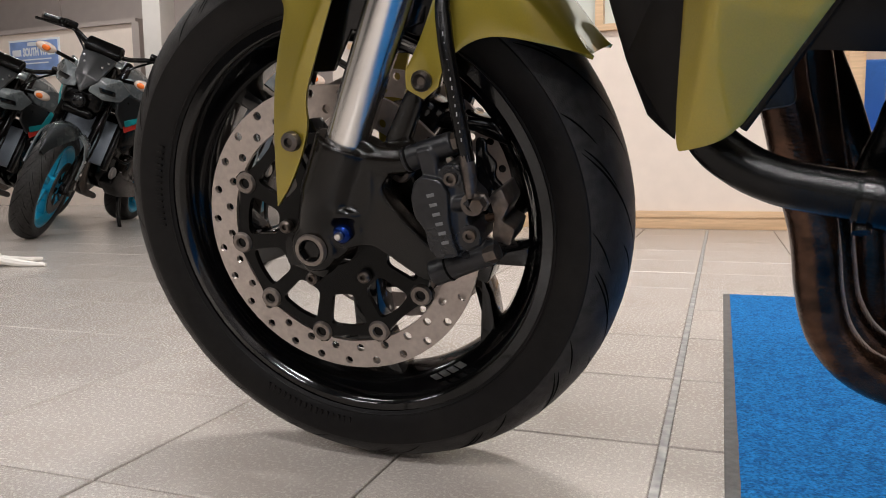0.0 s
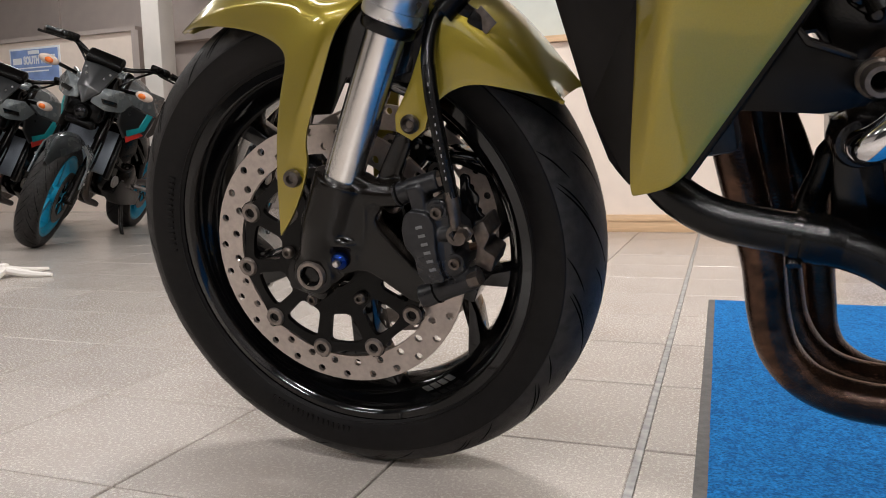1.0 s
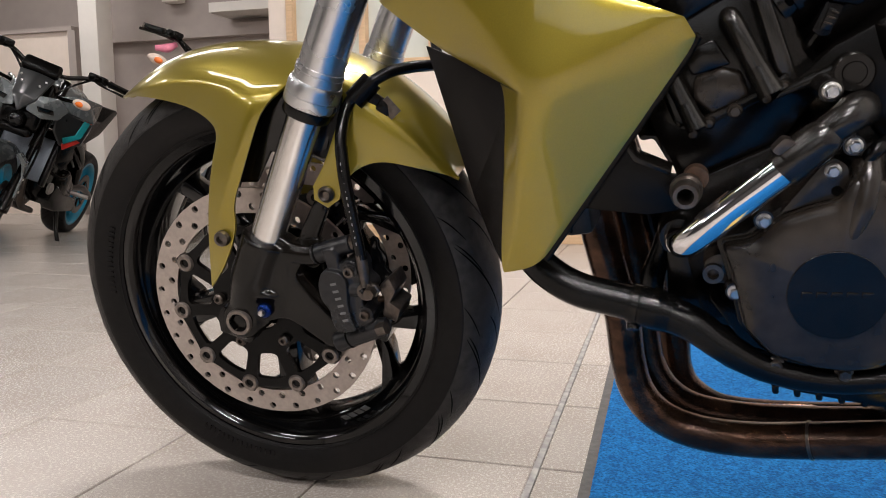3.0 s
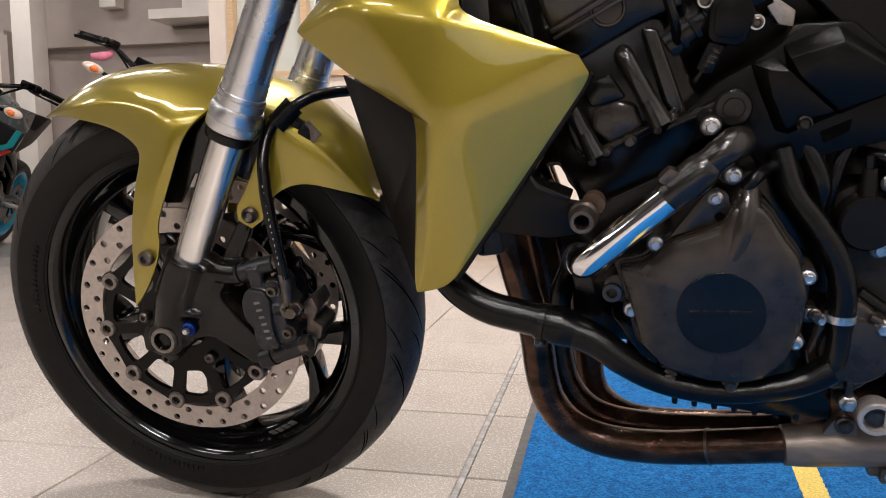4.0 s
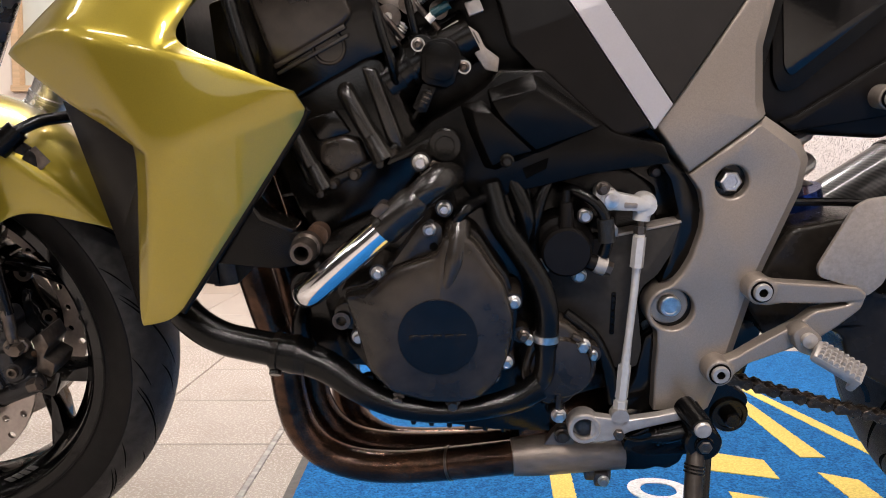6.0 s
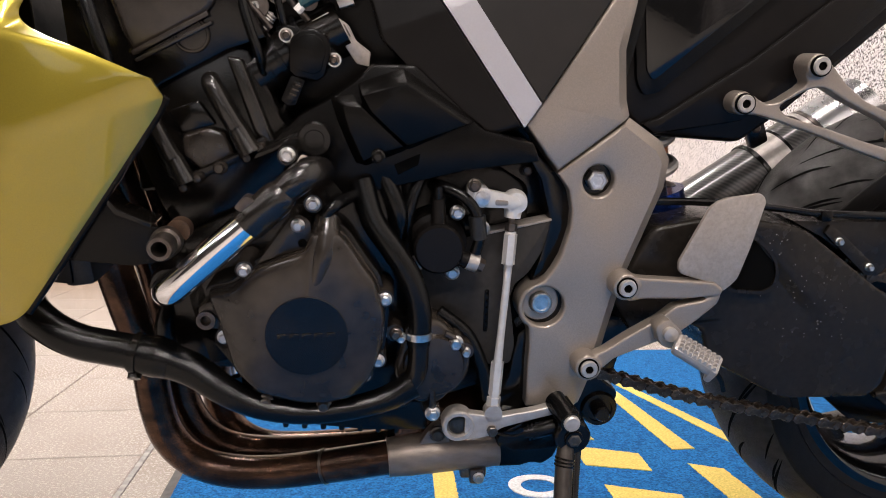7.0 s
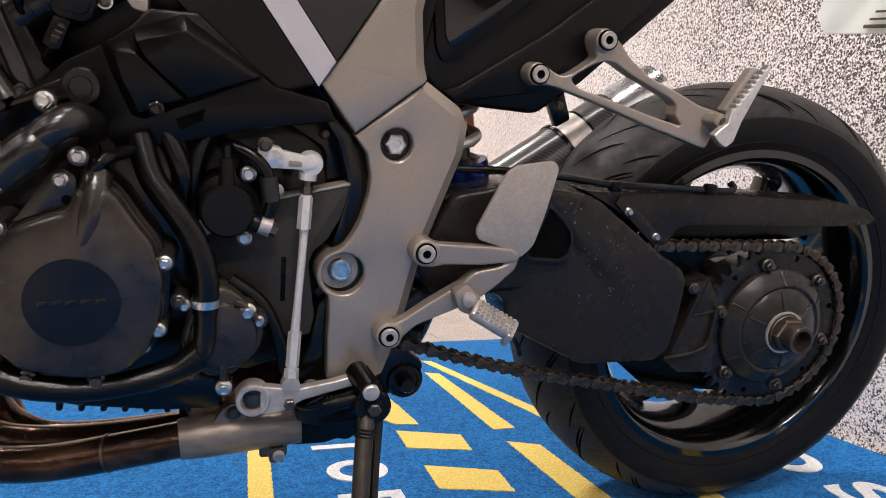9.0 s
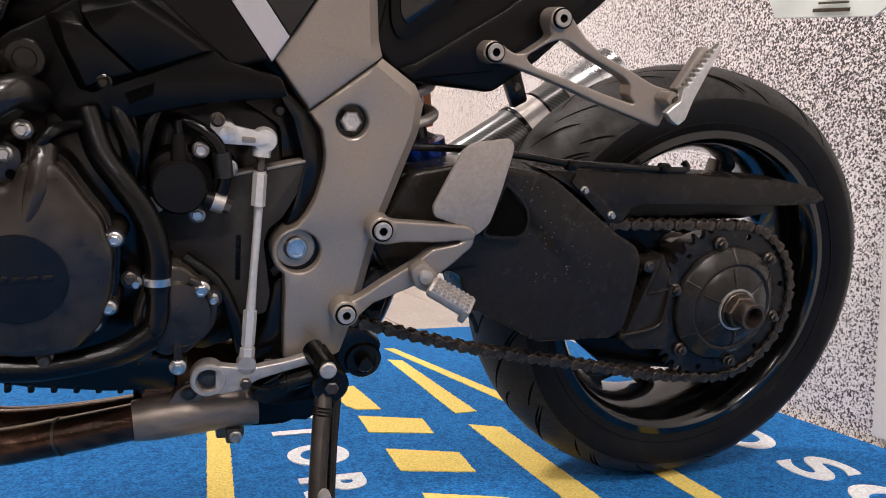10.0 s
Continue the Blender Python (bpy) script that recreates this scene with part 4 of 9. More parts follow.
for s in (-1, 1):
    fy = s * 0.104
    up = (fork_at(0.9, fy) - fork_at(0.4, fy)).normalized()

    def along(z0, pts, n=36):
        """Turned part on the fork's axis: (radius, distance up from z0)."""
        bm = bmesh.new()
        lathe(pts, (0, 0, 0), n, bm, axis="z")
        m4 = Matrix.Translation(fork_at(z0, fy)) @ Vector((0, 0, 1)).rotation_difference(up).to_matrix().to_4x4()
        bmesh.ops.transform(bm, matrix=m4, verts=bm.verts)
        return bm
    leg = fpart("fork_leg", along(0.40, [(0.0205, -0.02), (0.0205, 0.20)]), TUBE_STEEL, bike, "polished steel fork tube of an upside-down fork")
    fpart("upper_tube", along(0.556, [(0.0262, 0.0), (0.0288, 0.001), (0.0298, 0.003), (0.0298, 0.0125), (0.0286, 0.0130), (0.0286, 0.0145), (0.0298, 0.0150), (0.0298, 0.0260), (0.0284, 0.0295), (0.0270, 0.0297), (0.0270, 0.0390), (0.0262, 0.0394), (0.0262, 0.0406), (0.0270, 0.0410), (0.0268, 0.0450), (0.0252, 0.0456), (0.0252, 0.40)]), FORK_ALLOY, leg, "bright anodised upper fork tube with stepped collar")
    fpart("dust_seal", along(0.545, [(0.021, 0.0), (0.0262, 0.001), (0.0275, 0.004), (0.0275, 0.0115)]), HOSE, leg, "black rubber dust seal")
    # cast lower: leg socket, spindle boss, caliper arms and mudguard strut
    bm = along(0.300, [(0.006, -0.004), (0.018, 0.004), (0.0240, 0.030), (0.0295, 0.062), (0.0300, 0.118), (0.0270, 0.1185), (0.0, 0.1185)])
    lathe([(r, s * h) for r, h in ((0.0, 0.070), (0.0265, 0.070), (0.0270, 0.085), (0.0245, 0.118), (0.0225, 0.1235), (0.0, 0.1235))], (0.003, 0, 0.304), 36, bm)
    web = rounded([(0.0254, 0.4119), (0.0053, 0.3738), (-0.0091, 0.3339), (-0.0248, 0.3166), (-0.0311, 0.3027), (-0.0293, 0.2852), (-0.0103, 0.2754), (0.0069, 0.269), (0.0145, 0.2798), (0.0291, 0.294), (0.0449, 0.3047), (0.0658, 0.3052), (0.0967, 0.2828), (0.1153, 0.2700), (0.1421, 0.2735), (0.1435, 0.2976),
                   (0.1240, 0.3067), (0.1029, 0.3291), (0.0905, 0.345), (0.0833, 0.3546), (0.0822, 0.3641), (0.0893, 0.3736), (0.1031, 0.3786), (0.1164, 0.381), (0.1187, 0.3982), (0.1127, 0.4013), (0.0994, 0.3995), (0.0796, 0.4010), (0.0709, 0.409)], 0.006, 3)
    prism(web, s * 0.116, s * 0.090, 0.004, 2, bm)
    prism(rounded([(0.010, 0.372), (-0.006, 0.330), (0.020, 0.300), (0.050, 0.318), (0.072, 0.345), (0.076, 0.392), (0.050, 0.402)], 0.012, 3), s * 0.1195, s * 0.100, 0.003, 2, bm)
    lathe([(0.0, s * 0.09), (0.0175, s * 0.09), (0.0165, s * 0.120), (0.0, s * 0.1205)], (0.040, 0, 0.3205), 28, bm)
    tube([(0.024, s * 0.114, 0.333), (0.032, s * 0.123, 0.340), (0.048, s * 0.1235, 0.339), (0.060, s * 0.117, 0.334)], [0.002, 0.005, 0.005, 0.002], 10, bm)
    tube([(0.070, s * 0.106, 0.388), (0.104, s * 0.110, 0.386), (0.116, s * 0.112, 0.390)], [0.014, 0.0125, 0.0125], 16, bm)
    prism(rounded([(0.074, 0.388), (0.104, 0.395), (0.125, 0.440), (0.138, 0.455), (0.132, 0.468), (0.117, 0.466), (0.109, 0.444)], 0.006), s * 0.0985, s * 0.084, 0.003, 2, bm)
    for foot in ((0.086, 0.404, 0.112, 0.446), (0.103, 0.398, 0.124, 0.440)):
        tube([(foot[0], s * 0.098, foot[1]), (foot[2], s * 0.098, foot[3])], 0.0035, 8, bm, smooth_path=False)
    fcast("lower_casting", bm, CAST_BLACK, leg, "satin black cast fork bottom with caliper arms", 0.0020, 16)
    fpart("clamp_jaw", prism(rounded([(-0.030, 0.306), (-0.024, 0.318), (-0.014, 0.320), (-0.016, 0.284), (-0.030, 0.286)], 0.004), s * 0.118, s * 0.096, 0.003), CAST_BLACK, leg)
    fpart("wheel_axle", lathe([(0.0108, s * 0.110), (0.0160, s * 0.110), (0.0165, s * 0.1265), (0.0155, s * 0.1290), (0.0118, s * 0.1290)], (0.003, 0, 0.304), 28, closed=True), BOBBIN, leg, "hollow steel wheel spindle end")
    fpart("spindle_bore", lathe([(0.0, s * 0.112), (0.0105, s * 0.112), (0.0122, s * 0.1285), (0.0112, s * 0.1285)], (0.003, 0, 0.304), 6, caps=False), RECESS_SHADE, leg)
    # clamp bolts
    fpart("pinch_bolt", tube([(-0.024, fy - s * 0.02, 0.294), (-0.031, fy - s * 0.02, 0.292)], 0.0055, 10), STEEL_DARK, leg)
    if s < 0:
        fpart("blue_bolt", lathe([(0.0, -0.118), (0.0094, -0.118), (0.0096, -0.122), (0.0082, -0.1245), (0.0055, -0.126), (0.005, -0.127), (0.0, -0.127)], (0.0395, -0.004, 0.3205), 24), BLUE_ANO, leg, "blue anodised wheel-sensor bolt")
        fpart("blue_bolt_screw", lathe([(0.0, -0.126), (0.0042, -0.126), (0.0042, -0.130), (0.003, -0.132), (0.0, -0.132)], (0.0395, -0.004, 0.3205), 14), ZINC, leg)

# --- front mudguard: one painted skin with its two stays on each side ---
GUARD_MID = {"C0": (-0.190, 0.568), "C1": (-0.128, 0.609), "C2": (-0.066, 0.628), "C3": (0.000, 0.632), "C4": (0.073, 0.625), "C5": (0.125, 0.612), "C6": (0.188, 0.587), "C7": (0.237, 0.535), "C8": (0.264, 0.462)}
GUARD_SIDE = {
    "S1": (-0.122, 0.036, 0.598), "S2": (-0.062, 0.050, 0.615), "S3": (0.002, 0.058, 0.618), "S4": (0.070, 0.060, 0.613), "S5": (0.128, 0.056, 0.598), "S6": (0.191, 0.048, 0.570), "S7": (0.240, 0.046, 0.520), "S8": (0.268, 0.050, 0.463),
    "R0": (-0.188, 0.010, 0.565), "R1": (-0.132, 0.050, 0.578), "R2": (-0.078, 0.066, 0.586), "R3": (-0.018, 0.082, 0.589), "R4": (0.042, 0.104, 0.580),
    "E1": (-0.134, 0.050, 0.571), "E2": (-0.084, 0.068, 0.566), "E3": (-0.042, 0.080, 0.558), "E4": (-0.010, 0.096, 0.545),
    "L1": (0.009, 0.110, 0.533), "L2": (-0.001, 0.115, 0.505), "L3": (-0.010, 0.119, 0.470), "L4": (-0.016, 0.121, 0.440), "L5": (-0.021, 0.123, 0.402), "L6": (-0.027, 0.124, 0.348),
    "K1": (0.060, 0.118, 0.566), "K2": (0.053, 0.122, 0.540), "K3": (0.031, 0.125, 0.500), "K4": (0.016, 0.126, 0.470), "K5": (0.003, 0.127, 0.443),
    "M0": (0.098, 0.104, 0.581), "M1": (0.083, 0.114, 0.568), "M2": (0.068, 0.119, 0.552), "M3": (0.055, 0.121, 0.523), "M4": (0.034, 0.123, 0.479), "M5": (0.021, 0.125, 0.452), "M6": (0.021, 0.126, 0.432), "M7": (0.018, 0.127, 0.412), "M8": (-0.006, 0.126, 0.370),
    "N1": (0.112, 0.078, 0.594), "Q1": (0.152, 0.074, 0.585), "Q2": (0.152, 0.084, 0.552), "Q3": (0.138, 0.092, 0.515), "Q4": (0.127, 0.097, 0.489),
    "T1": (0.112, 0.100, 0.466), "T2": (0.111, 0.100, 0.450), "T3": (0.127, 0.100, 0.440), "T4": (0.142, 0.100, 0.450), "T5": (0.147, 0.098, 0.468),
    "W1": (0.164, 0.088, 0.484), "W2": (0.188, 0.084, 0.490), "W3": (0.212, 0.081, 0.485), "W4": (0.243, 0.074, 0.475), "W5": (0.274, 0.062, 0.464),
    "P6": (0.202, 0.079, 0.540), "P7": (0.246, 0.071, 0.500), "P8": (0.273, 0.058, 0.4645)}
GUARD_FACES = """C0 R0 S1 C1;C1 S1 S2 C2;C2 S2 S3 C3;C3 S3 S4 C4;C4 S4 S5 C5;C5 S5 S6 C6;C6 S6 S7 C7;C7 S7 S8 C8;R0 R1 S1;S1 R1 R2 S2;S2 R2 R3 S3;S3 R3 R4 S4;S4 R4 M0 N1;S4 N1 Q1 S5;S5 Q1 P6 S6;
S6 P6 P7 S7;S7 P7 P8 S8;R0 E1 R1;R1 E1 E2 R2;R2 E2 E3 R3;R3 E3 E4 R4;R4 E4 L1 K1;K1 L1 L2 K2;K2 L2 L3 K3;K3 L3 L4 K4;K4 L4 L5 K5;K5 L5 L6 M8;R4 K1 M1 M0;K1 K2 M2 M1;K2 K3 M3 M2;K3 K4 M4 M3;K4 K5 M5 M4;
K5 M7 M6 M5;K5 M8 M7;Q1 Q2 P6;Q2 Q3 W1 W2;Q2 W2 W3 P6;P6 W3 W4 P7;P7 W4 W5 P8;Q3 Q4 T5 W1;Q4 T1 T2 T3 T4 T5"""
GUARD_RIDGES = "R0 R1 .8;R1 R2 .65;R2 R3 .55;R3 R4 .4;R4 K1 .35;K1 K2 .35;K2 K3 .4;K3 K4 .4;K4 K5 .3;Q1 P6 .2;P6 P7 .25"
keys = list(GUARD_MID) + [k + q for q in "lr" for k in GUARD_SIDE]
gv = [FRONT @ Vector((x, 0, z)) for x, z in GUARD_MID.values()] + [FRONT @ Vector((x, q * y, z)) for q in (-1, 1) for x, y, z in GUARD_SIDE.values()]
where = {k: n for n, k in enumerate(keys)}


def guard_index(k, q):
    return where[k] if k in GUARD_MID else where[k + q]


gf, gr = [], []
for q in "lr":
    for f in GUARD_FACES.replace("\n", "").split(";"):
        ids = [guard_index(k, q) for k in f.split()]
        gf.append(ids if q == "l" else ids[::-1])
    for r in GUARD_RIDGES.split(";"):
        a, b, k = r.split()
        gr.append((guard_index(a, q), guard_index(b, q), float(k)))
guard = soft_skin("front_mudguard", gv, gf, gr, GOLD, bike, "glossy gold-green painted front mudguard", thick=0.004, edge=0.85)
for s in (-1, 1):
    fpart("mudguard_bolt", lathe([(0.0, -s * 0.0), (0.0095, 0.0), (0.0095, s * 0.003), (0.0085, s * 0.0065), (0.0045, s * 0.008), (0.0035, s * 0.004), (0.0, s * 0.004)], (0.003, s * 0.128, 0.412), 20), STEEL_DARK, guard, "dome-head socket bolt")
    fpart("mudguard_bolt", lathe([(0.0, 0.0), (0.0095, 0.0), (0.0095, s * 0.004), (0.0065, s * 0.008), (0.0035, s * 0.004), (0.0, s * 0.004)], (0.1275, s * 0.100, 0.4565), 20), STEEL_DARK, guard)
# black inner mudguard and bracket behind the stays
for q in (-1, 1):
    iv = [(0.014, 0.094, 0.548), (0.062, 0.100, 0.572), (0.110, 0.086, 0.588), (0.148, 0.082, 0.560), (0.130, 0.090, 0.505), (0.100, 0.092, 0.500), (0.062, 0.094, 0.505), (0.040, 0.096, 0.470), (0.018, 0.096, 0.470)]
    bm = shell([(x, q * y, z) for x, y, z in iv], [(0, 1, 6, 7, 8), (1, 2, 3, 5, 6), (3, 4, 5)], 0.004, 0.001, 1, (0, -q, 0), 20)
    fpart("inner_guard", bm, GLOSS_BLACK, guard, "gloss black inner mudguard")
fpart("inner_bracket", prism(rounded([(0.130, 0.572), (0.156, 0.566), (0.140, 0.520), (0.128, 0.492), (0.108, 0.500)], 0.008), -0.088, -0.082, 0.002), PLASTIC, guard)

# --- front brake caliper ---
cal = bmesh.new()
prism(rounded([(0.1225, 0.372), (0.129, 0.377), (0.1437, 0.3742), (0.1483, 0.3712), (0.1535, 0.3621), (0.1521, 0.3343), (0.1543, 0.3155), (0.1592, 0.3029), (0.1365, 0.299), (0.1297, 0.3117), (0.1285, 0.3276), (0.1191, 0.3401), (0.1178, 0.3588)], 0.005), -0.134, -0.088, 0.0025, 2, cal)
prism(rounded([(0.142, 0.378), (0.150, 0.386), (0.163, 0.385), (0.168, 0.372), (0.166, 0.362), (0.176, 0.352), (0.176, 0.344), (0.166, 0.338), (0.168, 0.330), (0.179, 0.326), (0.178, 0.312), (0.165, 0.305), (0.150, 0.306), (0.148, 0.350)], 0.004), -0.126, -0.084, 0.002, 2, cal)
prism([(0.1235, 0.3985), (0.1378, 0.4013), (0.1443, 0.3893), (0.1437, 0.3742), (0.1283, 0.3761), (0.1265, 0.3864)], -0.1275, -0.100, 0.002, 1, cal)
tube([(0.1092, -0.114, 0.3879), (0.132, -0.114, 0.3955), (0.1567, -0.114, 0.4026)], [0.0120, 0.0112, 0.0108], 18, cal)
tube([(0.1247, -0.114, 0.2787), (0.150, -0.114, 0.2890), (0.1790, -0.115, 0.3000), (0.190, -0.114, 0.3045)], [0.0128, 0.0125, 0.0122, 0.009], 18, cal)
tube([(0.152, -0.122, 0.3500), (0.172, -0.124, 0.3520)], [0.0085, 0.0075], 14, cal)
tube([(0.152, -0.118, 0.368), (0.151, -0.118, 0.315)], 0.0105, 14, cal)
caliper = fcast("brake_caliper", cal, CALIPER_BLACK, bike, "black four-piston front brake caliper", 0.0012, 2)
for (x, z) in ((0.1570, 0.3742), (0.1697, 0.3222)):
    fpart("bolt_boss", lathe([(0.0, -0.11), (0.0098, -0.11), (0.0088, -0.129), (0.0, -0.130)], (x, 0, z), 18), CALIPER_BLACK, caliper)
    fpart("caliper_bolt", lathe([(0.0, -0.130), (0.0060, -0.130), (0.0060, -0.135), (0.0034, -0.135), (0.003, -0.131), (0.0, -0.131)], (x, 0, z), 12), STEEL_DARK, caliper)
fpart("mounting_bolt", tube([(0.1555, -0.114, 0.4020), (0.167, -0.114, 0.4045)], 0.0090, 6, smooth_path=False), STEEL_DARK, caliper, "hexagon mounting bolt")
fpart("mounting_bolt", tube([(0.1800, -0.122, 0.3005), (0.191, -0.1225, 0.3040)], 0.0082, 6, smooth_path=False), STEEL_DARK, caliper, "hexagon mounting bolt")
fpart("mount_ring", tube([(0.1125, -0.114, 0.3890), (0.1145, -0.114, 0.3896)], 0.0124, 18, smooth_path=False), RECESS_SHADE, caliper)
fpart("mount_ring", tube([(0.1410, -0.114, 0.2852), (0.1430, -0.114, 0.2860)], 0.0130, 18, smooth_path=False), RECESS_SHADE, caliper)
fpart("pad_spring", prism(rounded([(0.184, 0.352), (0.196, 0.360), (0.202, 0.344), (0.194, 0.330), (0.206, 0.322), (0.200, 0.306), (0.184, 0.314), (0.188, 0.334)], 0.003), -0.112, -0.066, 0.002), STEEL_DARK, caliper, "bright pad spring edge")
fpart("pad_pin", tube([(0.176, -0.098, 0.328), (0.192, -0.098, 0.332)], 0.004, 8), COPPER, caliper)
fpart("heat_shield", prism(rounded([(0.168, 0.402), (0.178, 0.398), (0.176, 0.388), (0.186, 0.376), (0.182, 0.364), (0.194, 0.350), (0.188, 0.336), (0.196, 0.322), (0.178, 0.318), (0.164, 0.358)], 0.005), -0.085, -0.079, 0.001), GLOSS_BLACK, caliper, "wavy dark pad plate")
for k in range(6):
    p = Vector((0.1372, -0.1343, 0.3600)) + Vector((0.0019, 0, -0.0088)) * k
    bm = bmesh.new()
    box(bm, (0, 0, 0), (0.0072, 0.0008, 0.0030), bevel=0.0002)
    bmesh.ops.transform(bm, matrix=Matrix.Translation(p) @ Matrix.Rotation(radians(-12), 4, "Y"), verts=bm.verts)
    fpart("marking", bm, GREY_MARK, caliper, "pale grey maker's mark")
# right caliper, seen through the wheel
rc = bmesh.new()
prism(rounded([(0.118, 0.372), (0.166, 0.404), (0.196, 0.362), (0.200, 0.300), (0.150, 0.270), (0.124, 0.328)], 0.01), 0.082, 0.126, 0.005, 2, rc)
fpart("brake_caliper", rc, CAST_BLACK, bike, "black four-piston front brake caliper")
# banjo and hose
fpart("banjo_bolt", lathe([(0.0, -0.120), (0.0085, -0.120), (0.0085, -0.126), (0.0065, -0.127), (0.0065, -0.140), (0.0, -0.140)], (0.181, -0.002, 0.3515), 6), STEEL_DARK, caliper)
fpart("banjo", lathe([(0.006, -0.122), (0.0105, -0.122), (0.0105, -0.131), (0.006, -0.131)], (0.174, 0, 0.3505), 20, closed=True), STEEL_DARK, caliper)
fpart("hose_end", tube([(0.173, -0.127, 0.356), (0.1725, -0.127, 0.375), (0.171, -0.126, 0.394)], [0.0055, 0.0065, 0.0065], 12), STEEL_DARK, caliper)
hose = fpart("brake_hose", tube([(0.172, -0.126, 0.388), (0.1665, -0.125, 0.435), (0.161, -0.122, 0.480), (0.156, -0.108, 0.520), (0.158, -0.085, 0.551), (0.173, -0.078, 0.567), (0.200, -0.062, 0.583), (0.222, -0.038, 0.586), (0.236, -0.005, 0.584), (0.236, 0.020, 0.586)], 0.0066, 14), HOSE, bike, "black rubber front brake hose")
fpart("sleeve", tube([(0.1705, -0.1258, 0.402), (0.1665, -0.125, 0.435), (0.161, -0.122, 0.480), (0.157, -0.112, 0.512)], 0.0070, 14), HOSE, hose, "black hose sleeve")
for k in range(13):
    t = k / 12
    p = Vector((0.1702, -0.1258, 0.408)).lerp(Vector((0.1600, -0.1190, 0.496)), t) + Vector((0.0006 * math.sin(math.pi * t), -0.0068 - 0.0024 * math.sin(math.pi * t), 0))
    bm = bmesh.new()
    box(bm, p, (0.0008, 0.0008, 0.0034 - 0.0010 * (k % 3)), bevel=0.0002)
    fpart("print_mark", bm, SILVER_PLASTIC, hose)
bm = tube([(0.165, -0.082, 0.557), (0.186, -0.072, 0.577)], 0.0125, 16)
box(bm, (0.186, -0.070, 0.556), (0.020, 0.010, 0.014), pose(0, 0, 0, 0, 40, 20), bevel=0.003)
box(bm, (0.198, -0.070, 0.545), (0.022, 0.011, 0.013), pose(0, 0, 0, 0, 38, 20), bevel=0.002)
fpart("hose_clip", bm, PLASTIC, hose, "black plastic hose clip")
fpart("clip_plate", prism([(0.190, 0.550), (0.202, 0.560), (0.216, 0.543), (0.204, 0.533)], -0.0745, -0.0725, 0.0004), STEEL_DARK, hose, "bare metal clip plate")
# right hose
fpart("brake_hose", tube([(0.236, 0.020, 0.590), (0.226, 0.045, 0.62), (0.216, 0.055, 0.70), (0.205, 0.05, 0.76)], 0.0062, 12), HOSE, bike, "black rubber front brake hose")

# --- side cowl ---
cv = [(0.236, -0.150, 0.655), (0.274, -0.152, 0.690), (0.330, -0.150, 0.735), (0.452, -0.158, 0.745), (0.418, -0.176, 0.690), (0.408, -0.184, 0.674),
      (0.416, -0.190, 0.661), (0.458, -0.198, 0.647), (0.500, -0.204, 0.6305), (0.5165, -0.203, 0.6235), (0.5255, -0.201, 0.6085), (0.5205, -0.200, 0.594),
      (0.441, -0.204, 0.477), (0.401, -0.205, 0.419), (0.383, -0.204, 0.409), (0.361, -0.203, 0.405), (0.357, -0.202, 0.414), (0.368, -0.190, 0.561),
      (0.362, -0.187, 0.576), (0.333, -0.178, 0.592), (0.298, -0.168, 0.610), (0.389, -0.2175, 0.569), (0.308, -0.187, 0.678), (0.395, -0.208, 0.660), (0.372, -0.2065, 0.430)]
cf = [(0, 1, 22), (1, 2, 22), (2, 3, 4, 23, 22), (4, 5, 23), (5, 6, 23), (6, 7, 23), (0, 22, 20), (22, 21, 19, 20), (22, 23, 21), (23, 7, 8, 21), (8, 9, 10, 21),
      (21, 10, 11, 12), (21, 12, 13, 24), (13, 14, 24), (14, 15, 24), (15, 16, 24), (16, 17, 21, 24), (17, 18, 21), (18, 19, 21)]


ridges = [(21, 10, 0.92), (21, 24, 0.97), (24, 15, 0.92), (22, 23, 0.75), (23, 7, 0.75), (21, 18, 0.75), (0, 22, 0.7), (21, 19, 0.6), (22, 21, 0.35)]
cowl = soft_skin("side_cowl", cv, cf, ridges, GOLD, bike, "glossy gold-green radiator side cowl", thick=0.008, edge=0.9, round_off=0.005)
cowl_r = soft_skin("side_cowl", [(x, -y, z) for x, y, z in cv], [tuple(reversed(f)) for f in cf], ridges, GOLD, bike, "glossy gold-green radiator side cowl", thick=0.008, edge=0.9, round_off=0.005)
for s, par in ((1, cowl), (-1, cowl_r)):
    pv = [(0.278, -0.140, 0.611), (0.333, -0.176, 0.594), (0.362, -0.186, 0.578), (0.369, -0.187, 0.560), (0.358, -0.198, 0.412), (0.345, -0.172, 0.417), (0.333, -0.145, 0.422), (0.317, -0.140, 0.464), (0.298, -0.140, 0.536)]
    bm = shell([(x, s * y, z) for x, y, z in pv], [(0, 1, 8), (1, 2, 3, 8), (3, 7, 8), (3, 4, 7), (4, 5, 6, 7)], 0.004, 0.002, 2, (0, s, 0), 8)
    part("inner_panel", bm, SOFT_BLACK, par, "matt black inner cowl panel")
# Black tube in place of the dark reflection along the gold chamfer.
part("cowl_edge", tube([(x, y + 0.002, z) for x, y, z in (cv[10], cv[11], cv[12], cv[13])], 0.003, 8, k=2), PLASTIC, cowl)
